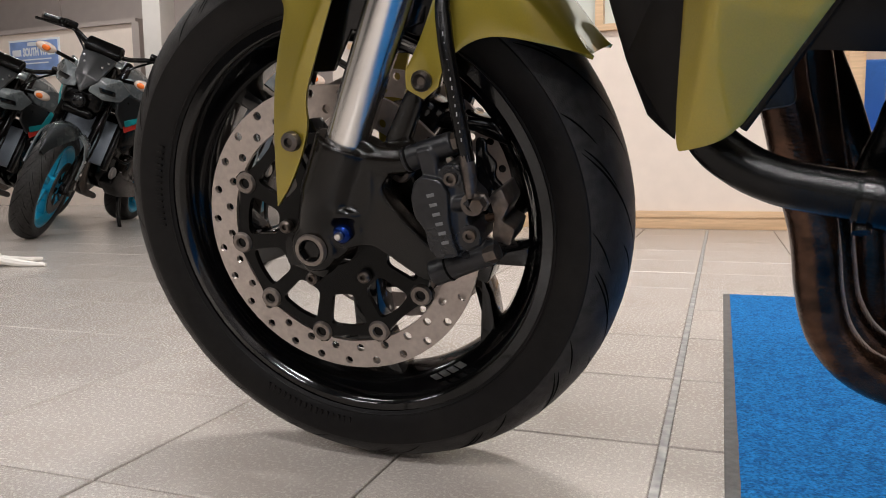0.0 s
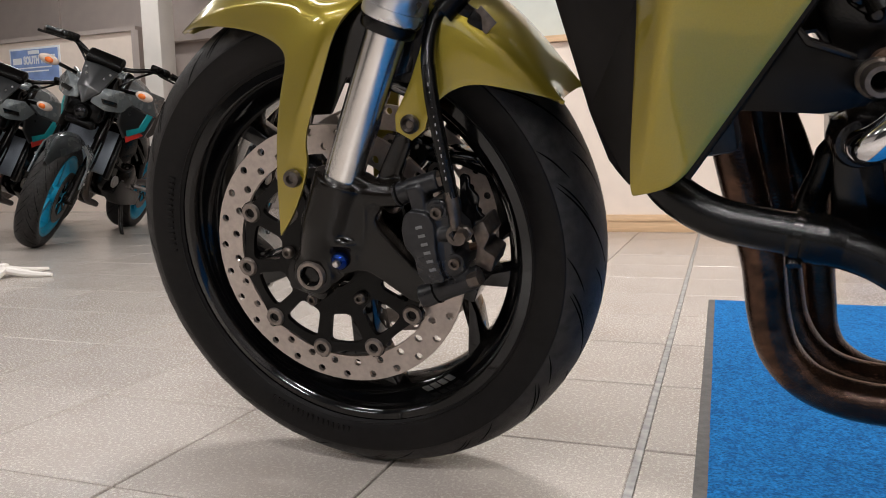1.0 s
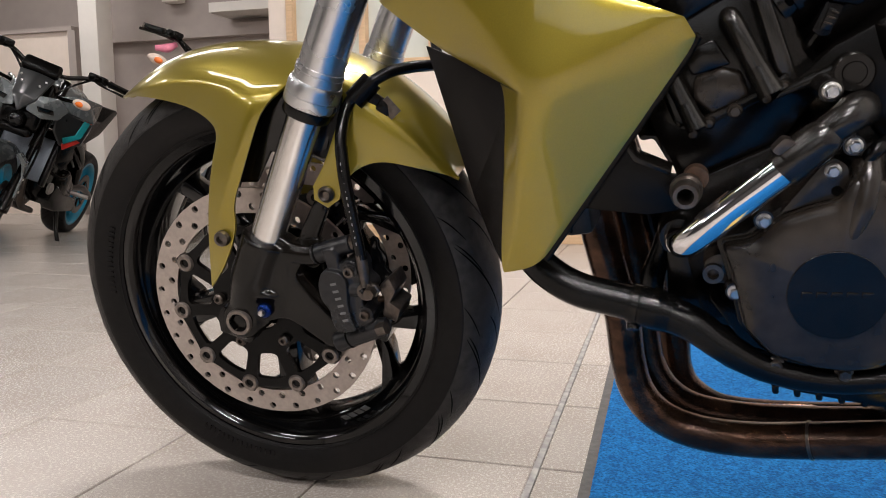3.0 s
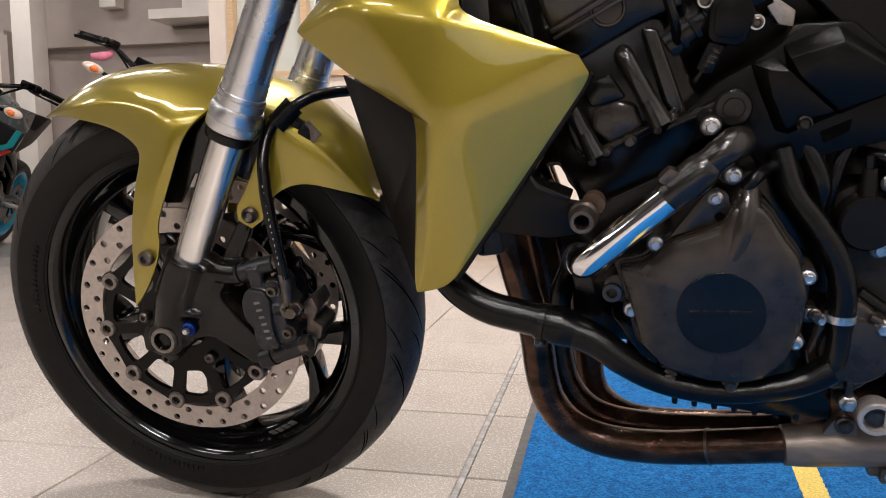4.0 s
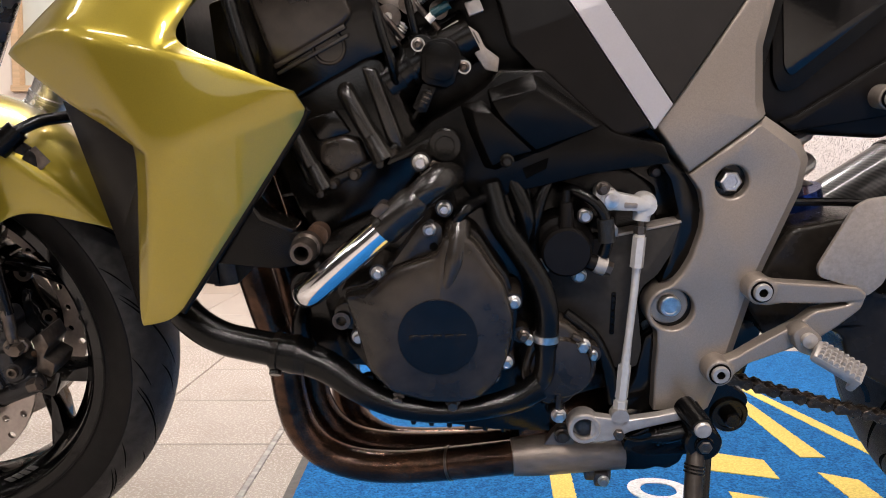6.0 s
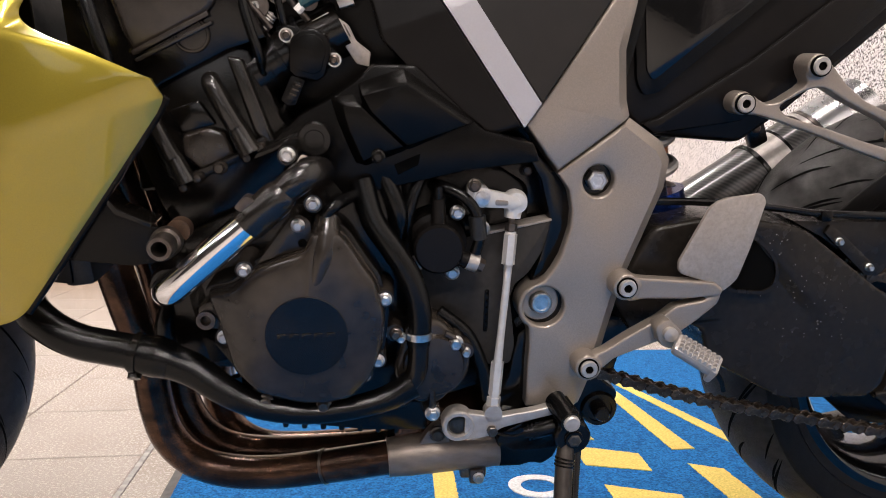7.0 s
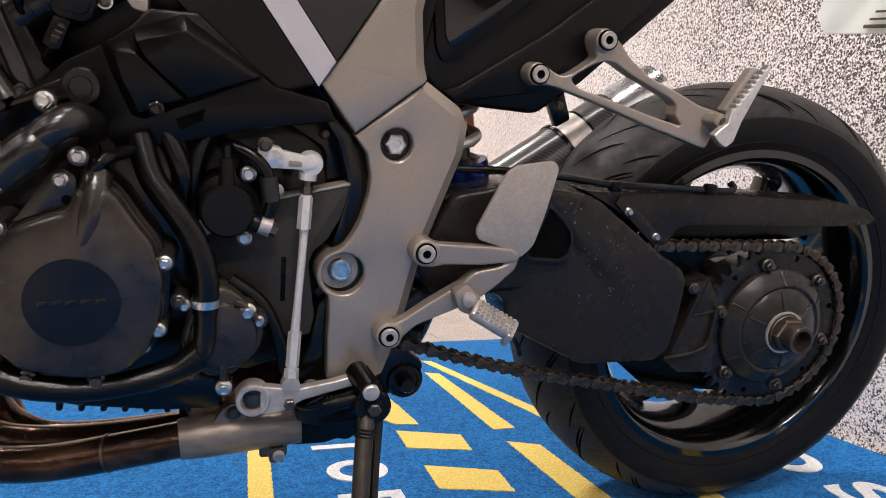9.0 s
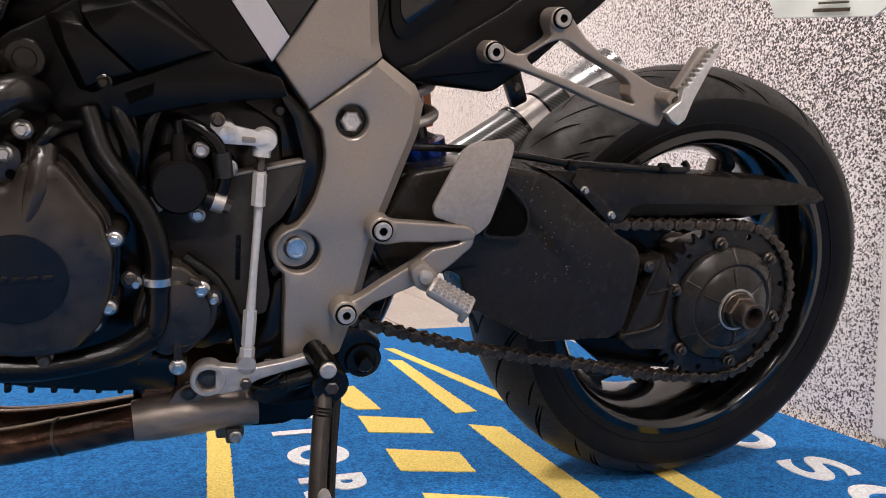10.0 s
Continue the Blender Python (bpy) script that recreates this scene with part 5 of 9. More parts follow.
# radiator between the cowls
bm = bmesh.new()
box(bm, (0.40, 0, 0.57), (0.030, 0.27, 0.30), pose(0, 0, 0, 0, -8, 0), bevel=0.006)
rad = part("radiator", bm, RADIATOR, bike, "dark radiator core behind the front wheel")
bm = bmesh.new()
for k in range(18):
    box(bm, (0.384 - 0.0015 * k * 0.9 + 0.016, 0, 0.44 + 0.015 * k), (0.004, 0.25, 0.003))
part("radiator_fins", bm, STEEL_DARK, rad)
# Unseen panels added beside the radiator to darken reflections in the mudguard.
part("radiator_shroud", prism([(0.250, 0.700), (0.400, 0.715), (0.415, 0.425), (0.325, 0.420), (0.268, 0.500), (0.248, 0.600)], 0.142, 0.147, 0.001), PLASTIC, rad, "unseen black panel that blocks reflections in the mudguard")
part("radiator_shroud", prism([(0.320, 0.700), (0.400, 0.715), (0.415, 0.425), (0.350, 0.430), (0.320, 0.600)], -0.138, -0.133, 0.001), PLASTIC, rad, "unseen black panel that blocks reflections in the mudguard")

# --- engine ---
bm = prism([(0.432, 0.590), (0.470, 0.592), (0.501, 0.611), (0.569, 0.648), (0.604, 0.660), (0.575, 0.715), (0.555, 0.745), (0.425, 0.700)], -0.136, 0.136, 0.004, 2)
head = part("cylinder_head", bm, CAST_BLACK, bike, "black cast cylinder head")
bm = prism([(0.462, 0.597), (0.501, 0.618), (0.569, 0.655), (0.587, 0.648), (0.632, 0.556), (0.600, 0.512), (0.520, 0.474), (0.500, 0.498)], -0.127, 0.127, 0.004, 2)
block = part("cylinder_block", bm, CAST_BLACK, bike, "black cast cylinder block")
part("block_front", prism([(0.470, 0.595), (0.4740, 0.5150), (0.4775, 0.5090), (0.4890, 0.5113), (0.5050, 0.4850), (0.535, 0.480), (0.535, 0.600)], -0.105, 0.105, 0.003, 2), CAST_BLACK, block)
part("block_rear_column", prism([(0.5671, 0.6428), (0.5811, 0.6408), (0.6099, 0.5638), (0.6012, 0.5597), (0.5894, 0.5742)], -0.138, -0.12, 0.0035, 3), GLOSSY_CAST, block)
part("block_front_column", prism([(0.484, 0.590), (0.500, 0.586), (0.528, 0.538), (0.518, 0.524), (0.508, 0.530)], -0.136, -0.12, 0.0035, 3), CAST_BLACK, block)
for (x0, z0, x1, z1, r) in ((0.553, 0.618, 0.588, 0.555, 0.0088), (0.497, 0.588, 0.529, 0.526, 0.0078)):
    dx, dz = x1 - x0, z1 - z0
    part("bolt_tower", tube([(x0 - 0.05 * dx, -0.122, z0 - 0.05 * dz), (x0, -0.139, z0), (x0 + 0.3 * dx, -0.144, z0 + 0.3 * dz), (x0 + 0.62 * dx, -0.144, z0 + 0.62 * dz)], [r * 0.8, r, r, r], 18), GLOSSY_CAST, block, "rounded cast bolt tower")
    part("tower_foot", tube([(x0 + 0.62 * dx, -0.141, z0 + 0.62 * dz), (x0 + 0.8 * dx, -0.143, z0 + 0.8 * dz), (x1, -0.145, z1)], [r * 1.08, r * 1.12, r * 1.3], 18), GLOSSY_CAST, block)
    for du, dw in ((0.009, 0.005), (-0.004, -0.004)):
        part("tower_stud", lathe([(0.0, -0.12), (0.0060, -0.12), (0.0056, -0.1450), (0.0035, -0.1485), (0.0, -0.1492)], (x1 + du, 0, z1 + dw), 16), COVER_BLACK, block)
part("jacket_panel", prism([(0.512, 0.592), (0.540, 0.602), (0.555, 0.580), (0.523, 0.571)], -0.134, -0.12, 0.0025), CAST_BLACK, block, "flat cast panel on the block")
part("water_jacket_panel", prism([(0.524, 0.570), (0.548, 0.578), (0.564, 0.574), (0.572, 0.553), (0.563, 0.546), (0.541, 0.535), (0.523, 0.550)], -0.138, -0.12, 0.005, 3), COVER_BLACK, block, "rounded water jacket casting")
part("base_flange", prism([(0.512, 0.527), (0.522, 0.520), (0.588, 0.552), (0.604, 0.566), (0.598, 0.572), (0.586, 0.561)], -0.141, -0.12, 0.002), CAST_BLACK, block, "cast base flange of the cylinder block")
bolt("flange_bolt", (0.559, -0.141, 0.541), 0.0050, 0.012, COVER_BLACK, block)
# cam cover with half-moon
bm = prism([(0.478, 0.660), (0.487, 0.642), (0.551, 0.677), (0.562, 0.690), (0.540, 0.740), (0.462, 0.710)], -0.144, 0.144, 0.006, 3)
cam_cover = part("cam_cover", bm, COVER_BLACK, bike, "black cam cover")
part("gasket_rib", prism([(0.486, 0.6445), (0.5535, 0.6810), (0.5555, 0.6770), (0.4885, 0.6400)], -0.1475, -0.10, 0.001), COVER_BLACK, cam_cover)
part("gasket_rib", prism([(0.488, 0.6375), (0.5560, 0.6725), (0.5575, 0.6695), (0.4905, 0.6345)], -0.1455, -0.10, 0.001), COVER_BLACK, cam_cover)
part("half_moon_plug", lathe([(0.0, -0.133), (0.0165, -0.133), (0.0165, -0.1385), (0.0155, -0.1400), (0.0140, -0.1400), (0.0128, -0.1375), (0.0, -0.1375)], (0.5375, 0, 0.6600), 36), COVER_BLACK, cam_cover, "half-moon camshaft plug")

bm = prism([(0.505, 0.500), (0.520, 0.474), (0.600, 0.512), (0.660, 0.555), (0.725, 0.545), (0.738, 0.480), (0.742, 0.400), (0.740, 0.300), (0.728, 0.284), (0.700, 0.290), (0.640, 0.296), (0.575, 0.318), (0.545, 0.360), (0.535, 0.420)], -0.135, 0.135, 0.01, 2)
prism([(0.700, 0.550), (0.790, 0.565), (0.865, 0.520), (0.872, 0.400), (0.850, 0.300), (0.790, 0.280), (0.700, 0.290)], -0.092, 0.13, 0.008, 2, bm)
case = part("crankcase", bm, CAST_BLACK, bike, "black crankcase")
part("front_web", prism([(0.507, 0.462), (0.560, 0.476), (0.575, 0.330), (0.535, 0.335), (0.518, 0.400)], -0.130, 0.05, 0.005, 2), CAST_BLACK, case)
part("front_housing", prism(rounded([(0.5025, 0.4450), (0.5500, 0.4520), (0.5600, 0.3400), (0.5300, 0.3350), (0.5060, 0.3520)], 0.006), -0.130, -0.02, 0.005, 2), CAST_BLACK, case, "black housing at the front of the crankcase")
part("cable_boot", tube([(0.5085, -0.100, 0.428), (0.5030, -0.100, 0.416), (0.4980, -0.100, 0.398), (0.4900, -0.098, 0.372), (0.4880, -0.095, 0.345)], [0.0060, 0.0105, 0.0105, 0.0120, 0.0125], 16), HOSE, case, "black rubber cable boot")
part("boot_clip", tube([(0.4990, -0.128, 0.436), (0.5080, -0.132, 0.439), (0.5240, -0.134, 0.449)], 0.0034, 8), CAST_BLACK, case)
# sump with cooling fins
bm = prism([(0.560, 0.305), (0.640, 0.296), (0.760, 0.286), (0.765, 0.246), (0.700, 0.247), (0.628, 0.2560), (0.590, 0.2655), (0.556, 0.280)], -0.11, 0.10, 0.006, 2)
for k in range(7):
    box(bm, (0.61 + 0.02 * k, -0.10, 0.258 - 0.0016 * k), (0.006, 0.02, 0.010), bevel=0.002)
part("sump", bm, CAST_BLACK, case, "ribbed black sump")

for x, z in ((0.564, 0.302), (0.585, 0.295), (0.618, 0.288), (0.643, 0.281)):
    part("sump_stud", tube([(x, -0.125, z + 0.02), (x + 0.001, -0.125, z - 0.006)], [0.006, 0.0045], 10), CAST_BLACK, case)
# alternator cover
outline = [(0.5496, 0.4344), (0.574, 0.4391), (0.5959, 0.460), (0.617, 0.469), (0.6384, 0.4757), (0.6464, 0.4948), (0.6699, 0.4938), (0.6794, 0.4841), (0.6923, 0.4634), (0.7047, 0.4469), (0.7145, 0.4131), (0.7115, 0.3783), (0.7012, 0.3473), (0.6821, 0.3271), (0.6571, 0.3215), (0.6321, 0.3225), (0.5932, 0.3331), (0.5716, 0.357), (0.5594, 0.4059)]
bm = prism(rounded(outline, 0.006, 3), -0.183, -0.132, 0.002, 2)


def ring_offset(pts, k, c=(0.641, 0.402)):
    return [(c[0] + (x - c[0]) * k, c[1] + (z - c[1]) * k) for x, z in pts]


rim = rounded(outline, 0.006, 3)
rings = []
for k, y in ((0.985, -0.182), (0.982, -0.190), (0.968, -0.1945), (0.935, -0.1970), (0.86, -0.1985), (0.76, -0.2000), (0.62, -0.2015), (0.46, -0.2026), (0.30, -0.2034), (0.14, -0.2038)):
    rings.append([bm.verts.new((x, y, z)) for x, z in ring_offset(rim, k)])
for ra, rb in zip(rings, rings[1:]):
    for q in range(len(ra)):
        w = (q + 1) % len(ra)
        bm.faces.new((ra[q], ra[w], rb[w], rb[q]))
bm.faces.new(rings[-1])
alt = part("alternator_cover", bm, COVER_BLACK, bike, "satin black alternator cover with zinc bolts", sharp=40)
part("cover_boss", lathe([(0.0, -0.195), (0.0385, -0.195), (0.0380, -0.2036), (0.0374, -0.2042), (0.0, -0.2042)], (0.641, 0, 0.396), 56), CAST_BLACK, alt, "round flat boss on the cover")
for k in range(5):
    bm = bmesh.new()
    box(bm, (0.6185 + 0.0112 * k, -0.2044, 0.3955 + 0.0004 * k), (0.0082, 0.0014, 0.0058), bevel=0.0005)
    part("cast_mark", bm, CAST_BLACK, alt)
part("cover_flange", prism([(0.641 + (x - 0.641) * 1.045, 0.402 + (z - 0.402) * 1.045) for x, z in rim], -0.176, -0.132, 0.002, 2), CAST_BLACK, alt, "cast flange round the cover")
part("breather_boss", tube([(0.6595, -0.176, 0.500), (0.6585, -0.186, 0.487), (0.6555, -0.1935, 0.468), (0.6500, -0.1965, 0.448), (0.6460, -0.1965, 0.436)], [0.0125, 0.0128, 0.0108, 0.0072, 0.003], 18), COVER_BLACK, alt, "cast boss on the cover")
part("cover_lug", prism(rounded([(0.5956, 0.4600), (0.6250, 0.5010), (0.6340, 0.5075), (0.6445, 0.5000), (0.6455, 0.4770), (0.620, 0.4690)], 0.004), -0.186, -0.14, 0.002, 2), COVER_BLACK, alt, "three-cornered cast lug")
part("lug_hole", lathe([(0.0, -0.1864), (0.0042, -0.1864), (0.0042, -0.184), (0.0, -0.184)], (0.6372, 0, 0.4800), 16), RECESS_SHADE, alt)
part("breather_hose", tube([(0.656, -0.178, 0.494), (0.660, -0.183, 0.508), (0.668, -0.178, 0.515), (0.684, -0.15, 0.518)], [0.006, 0.0062, 0.006, 0.0055], 12), HOSE, alt)
for x, z in ((0.584, 0.454), (0.6332, 0.4965), (0.6469, 0.5165), (0.673, 0.477), (0.713, 0.426), (0.707, 0.364), (0.564, 0.389), (0.694, 0.349)):
    part("bolt_lug", lathe([(0.0, -0.14), (0.0105, -0.14), (0.0082, -0.1855), (0.0, -0.1855)], (x, 0, z), 18), COVER_BLACK, alt)
    bolt("cover_bolt", (x, -0.1855, z), 0.0048, 0.0080, ZINC, alt, m=Matrix.Rotation(x * 31, 4, "Y"), label="bright zinc flange bolt")
for x, z in ((0.600, 0.322), (0.655, 0.318)):
    bolt("cover_bolt", (x, -0.184, z), 0.0056, 0.0085, STEEL_DARK, alt, m=Matrix.Rotation(x * 31, 4, "Y"))
bolt("cover_bolt", (0.724, -0.172, 0.386), 0.0046, 0.008, STEEL_DARK, alt)
part("cover_tab", prism(rounded([(0.536, 0.412), (0.550, 0.420), (0.570, 0.412), (0.562, 0.389), (0.540, 0.391)], 0.008), -0.170, -0.14, 0.003), COVER_BLACK, alt)
part("tab_ring", lathe([(0.005, -0.17), (0.009, -0.17), (0.009, -0.176), (0.005, -0.176)], (0.5455, 0, 0.401), 18, closed=True), STEEL_DARK, alt)
bolt("case_bolt", (0.626, -0.195, 0.561), 0.0054, 0.010, ZINC, case, m=Matrix.Rotation(0.3, 4, "Y"), label="bright zinc flange bolt")
part("case_lug", lathe([(0.0, -0.13), (0.0105, -0.13), (0.0090, -0.195), (0.0, -0.195)], (0.626, 0, 0.561), 18), CAST_BLACK, case)

# coolant pipe: chrome length and black elbow
pipe = part("coolant_pipe", tube([(0.5165, -0.160, 0.4375), (0.5170, -0.190, 0.4375), (0.5200, -0.204, 0.4395), (0.5300, -0.2115, 0.4475), (0.560, -0.214, 0.4745), (0.602, -0.214, 0.511)], 0.0136, 24), CHROME, bike, "short chromed coolant pipe on the engine")
part("pipe_end", tube([(0.515, -0.14, 0.4365), (0.516, -0.178, 0.4370), (0.5162, -0.184, 0.4372)], [0.019, 0.0185, 0.0165], 22, smooth_path=False), CAST_BLACK, pipe)
elbow = part("elbow", tube([(0.618, -0.212, 0.527), (0.634, -0.212, 0.541), (0.6440, -0.204, 0.547), (0.6490, -0.190, 0.546), (0.651, -0.150, 0.540)], [0.0122, 0.0130, 0.0138, 0.0142, 0.0142], 24), GLOSSY_CAST, pipe, "satin black coolant elbow")
part("elbow_collar", tube([(0.592, -0.214, 0.502), (0.594, -0.214, 0.504), (0.618, -0.2135, 0.526), (0.6225, -0.213, 0.530), (0.625, -0.2125, 0.5325)], [0.0150, 0.0160, 0.0158, 0.0145, 0.0128], 24, smooth_path=False), GLOSSY_CAST, elbow, "thick black hose collar")
part("elbow_tab", prism(rounded([(0.583, 0.520), (0.592, 0.530), (0.601, 0.527), (0.597, 0.512)], 0.003), -0.224, -0.205, 0.0015), STEEL_DARK, elbow)
part("elbow_clip", tube([(0.588, -0.217, 0.516), (0.596, -0.225, 0.512)], 0.005, 10), CAST_BLACK, pipe)

# engine mounting bracket and big nut
bm = prism([(0.440, 0.520), (0.466, 0.526), (0.479, 0.509), (0.508, 0.497), (0.527, 0.494), (0.536, 0.483), (0.530, 0.470), (0.516, 0.465), (0.490, 0.461), (0.436, 0.466)], -0.198, -0.192, 0.0012)
brk = part("engine_bracket", bm, PLASTIC, bike, "flat black engine mounting bracket")
part("bracket_flange", prism([(0.464, 0.530), (0.468, 0.529), (0.481, 0.512), (0.509, 0.500), (0.508, 0.496), (0.478, 0.508)], -0.200, -0.165, 0.001), CAST_BLACK, brk)
part("mount_nut", lathe([(0.0058, -0.196), (0.0135, -0.196), (0.0135, -0.206), (0.0112, -0.209), (0.0112, -0.224), (0.0100, -0.227), (0.0068, -0.227), (0.0058, -0.216)], (0.521, 0, 0.484), 24, closed=True), STEEL_DARK, brk, "hollow steel mounting nut")
part("mount_washer", lathe([(0.0, -0.175), (0.0105, -0.175), (0.0105, -0.190), (0.0, -0.190)], (0.5285, 0, 0.491), 20), COPPER, brk, "rusty mounting collar")

# lower coolant pipe and hose
low = part("lower_coolant_pipe", tube([(0.372, -0.128, 0.455), (0.369, -0.140, 0.428), (0.379, -0.149, 0.403), (0.400, -0.156, 0.386), (0.424, -0.160, 0.3750), (0.450, -0.161, 0.3690), (0.478, -0.163, 0.3640)], 0.0170, 24), HOSE, bike, "black lower coolant pipe")
part("hose_joint", tube([(0.472, -0.163, 0.3645), (0.484, -0.164, 0.3625), (0.498, -0.165, 0.3600), (0.510, -0.166, 0.3570)], [0.0180, 0.0195, 0.0195, 0.0185], 22), HOSE, low)
for x, z in ((0.475, 0.3640), (0.492, 0.3610)):
    part("hose_clamp", tube([(x, -0.1635, z), (x + 0.006, -0.164, z - 0.0009)], 0.0204, 22, smooth_path=False), CAST_BLACK, low, "narrow hose clamp")
part("clamp_lug", tube([(0.476, -0.168, 0.350), (0.476, -0.174, 0.342)], 0.0062, 12), CAST_BLACK, low)
part("lower_hose", tube([(0.500, -0.165, 0.3595), (0.530, -0.170, 0.349), (0.558, -0.177, 0.332), (0.585, -0.182, 0.319), (0.615, -0.184, 0.311), (0.650, -0.182, 0.308), (0.690, -0.178, 0.312), (0.720, -0.172, 0.319), (0.742, -0.168, 0.331)], [0.0175, 0.0165, 0.0148, 0.0128, 0.0115, 0.0112, 0.012, 0.013, 0.0145], 20), HOSE, low, "black rubber coolant hose")
part("hose_pipe", tube([(0.728, -0.168, 0.324), (0.740, -0.168, 0.334), (0.7465, -0.167, 0.348), (0.7470, -0.166, 0.385)], 0.0105, 20), CAST_BLACK, low)
part("rear_hose", tube([(0.7470, -0.166, 0.372), (0.7470, -0.166, 0.408), (0.738, -0.164, 0.440), (0.720, -0.160, 0.468), (0.701, -0.152, 0.495), (0.690, -0.14, 0.53)], 0.0118, 20), HOSE, low, "black rubber coolant hose")
part("bright_clamp", tube([(0.7470, -0.1665, 0.379), (0.7470, -0.1665, 0.386)], 0.0130, 22, smooth_path=False), ZINC, low, "bright steel hose clamp")
bolt("clamp_screw", (0.729, -0.170, 0.382), 0.004, 0.010, ZINC, low)

# water pump cover
bm = prism(rounded([(0.722, 0.330), (0.735, 0.385), (0.765, 0.395), (0.790, 0.372), (0.802, 0.350), (0.790, 0.322), (0.772, 0.298), (0.745, 0.300)], 0.014), -0.150, -0.088, 0.006, 3)
lathe([(0.0, -0.14), (0.034, -0.14), (0.030, -0.158), (0.0, -0.162)], (0.764, 0, 0.345), 32, bm)
pump = part("water_pump", bm, COVER_BLACK, bike, "black cast water pump cover")
part("pump_rim", tube([(0.7634 + 0.0330 * math.cos(radians(a)), -0.1525, 0.3470 + 0.0330 * math.sin(radians(a))) for a in range(70, -91, -10)], 0.0042, 10), COVER_BLACK, pump, "curved cast rib")
for x1, z1 in ((0.7855, 0.3682), (0.7985, 0.3440), (0.7645, 0.2901), (0.7330, 0.3080)):
    part("pump_rib", tube([(0.7634 + 0.45 * (x1 - 0.7634), -0.156, 0.347 + 0.45 * (z1 - 0.347)), (x1, -0.150, z1)], [0.0034, 0.0046], 10), COVER_BLACK, pump)
for x, z, r in ((0.7855, 0.3682, 0.0060), (0.7645, 0.2901, 0.0058), (0.7962, 0.3585, 0.0040), (0.7240, 0.3790, 0.0040), (0.7330, 0.3060, 0.0036)):
    part("pump_lug", lathe([(0.0, -0.088), (0.0098, -0.088), (0.0088, -0.152), (0.0, -0.152)], (x, 0, z), 18), COVER_BLACK, pump)
    bolt("pump_bolt", (x, -0.152, z), r, 0.009, ZINC if r > 0.0038 else STEEL_DARK, pump, label="zinc flange bolt" if r > 0.0038 else "")

# clutch slave cylinder
bm = lathe([(0.0, -0.088), (0.034, -0.088), (0.032, -0.118), (0.0305, -0.125), (0.0248, -0.127), (0.0248, -0.150), (0.0225, -0.153), (0.0, -0.153)], (0.766, 0, 0.465), 36)
tube([(0.766, -0.138, 0.485), (0.7655, -0.138, 0.513)], [0.0085, 0.0065], 12, bm)
tube([(0.782, -0.140, 0.456), (0.800, -0.142, 0.450)], 0.0085, 12, bm)
slave = part("slave_cylinder", bm, SOFT_BLACK, bike, "round black clutch slave cylinder")
part("bleed_valve", tube([(0.7655, -0.138, 0.510), (0.765, -0.138, 0.525)], 0.0042, 10), HOSE, slave)
part("banjo_union", tube([(0.796, -0.142, 0.452), (0.806, -0.1425, 0.4485)], 0.0095, 12), ALLOY, slave, "alloy hydraulic union")
part("union_cap", tube([(0.806, -0.1425, 0.4485), (0.812, -0.143, 0.446)], 0.007, 6, smooth_path=False), STEEL_DARK, slave)
part("clutch_hose", tube([(0.760, -0.120, 0.525), (0.775, -0.135, 0.523), (0.792, -0.142, 0.514), (0.803, -0.144, 0.498), (0.806, -0.144, 0.475), (0.803, -0.143, 0.460)], 0.0058, 12), HOSE, slave, "black hydraulic hose")
part("hose_sleeve", tube([(0.803, -0.144, 0.498), (0.806, -0.144, 0.475)], 0.0085, 12), BRAID, slave)
for x, z in ((0.785, 0.498), (0.746, 0.446), (0.782, 0.436), (0.811, 0.482)):
    part("bolt_lug", lathe([(0.0, -0.088), (0.0090, -0.088), (0.0078, -0.130), (0.0, -0.130)], (x, 0, z), 16), CAST_BLACK, slave)
    bolt("slave_bolt", (x, -0.130, z), 0.0058, 0.009, ZINC, slave, m=Matrix.Rotation(x * 17, 4, "Y"), label="zinc flange bolt")
# sprocket cover
bm = prism(rounded([(0.8093, 0.4702), (0.8855, 0.4874), (0.8783, 0.4538), (0.865, 0.4302), (0.8513, 0.4184), (0.8466, 0.4036), (0.8549, 0.3492), (0.8509, 0.3277), (0.8141, 0.3259), (0.8027, 0.3535), (0.7782, 0.3688), (0.753, 0.405), (0.735, 0.445), (0.760, 0.464)], 0.005), -0.113, -0.09, 0.003)
spc = part("sprocket_cover", bm, COVER_GREY, bike, "flat satin black sprocket cover")
part("wear_plate", prism(rounded([(0.8195, 0.412), (0.8245, 0.412), (0.8245, 0.365), (0.8195, 0.365)], 0.002), -0.1140, -0.11, 0.0005), PLASTIC, spc)
for k in range(6):
    part("scale_hole", lathe([(0.0, -0.1135), (0.0012, -0.1145), (0.0, -0.1149)], (0.822, 0, 0.369 + 0.0078 * k), 8), RECESS_SHADE, spc)
part("cover_edge", prism([(0.8093, 0.4722), (0.8855, 0.4894), (0.8862, 0.4868), (0.8095, 0.4692)], -0.1145, -0.09, 0.0008), HEEL_ALLOY, spc)
# dark hoses between pump and airbox
for pts, r in (([(0.705, -0.13, 0.545), (0.722, -0.14, 0.512), (0.727, -0.14, 0.490), (0.722, -0.13, 0.46)], 0.0095), ([(0.757, -0.125, 0.550), (0.742, -0.135, 0.520), (0.735, -0.138, 0.490), (0.735, -0.13, 0.465)], 0.0060)):
    part("vent_hose", tube(pts, r, 12), HOSE, case, "black vent hose")
part("loom", tube([(0.770, -0.125, 0.392), (0.800, -0.130, 0.368), (0.818, -0.132, 0.330), (0.826, -0.13, 0.295)], 0.0075, 12), HOSE, case, "black sleeved cable")

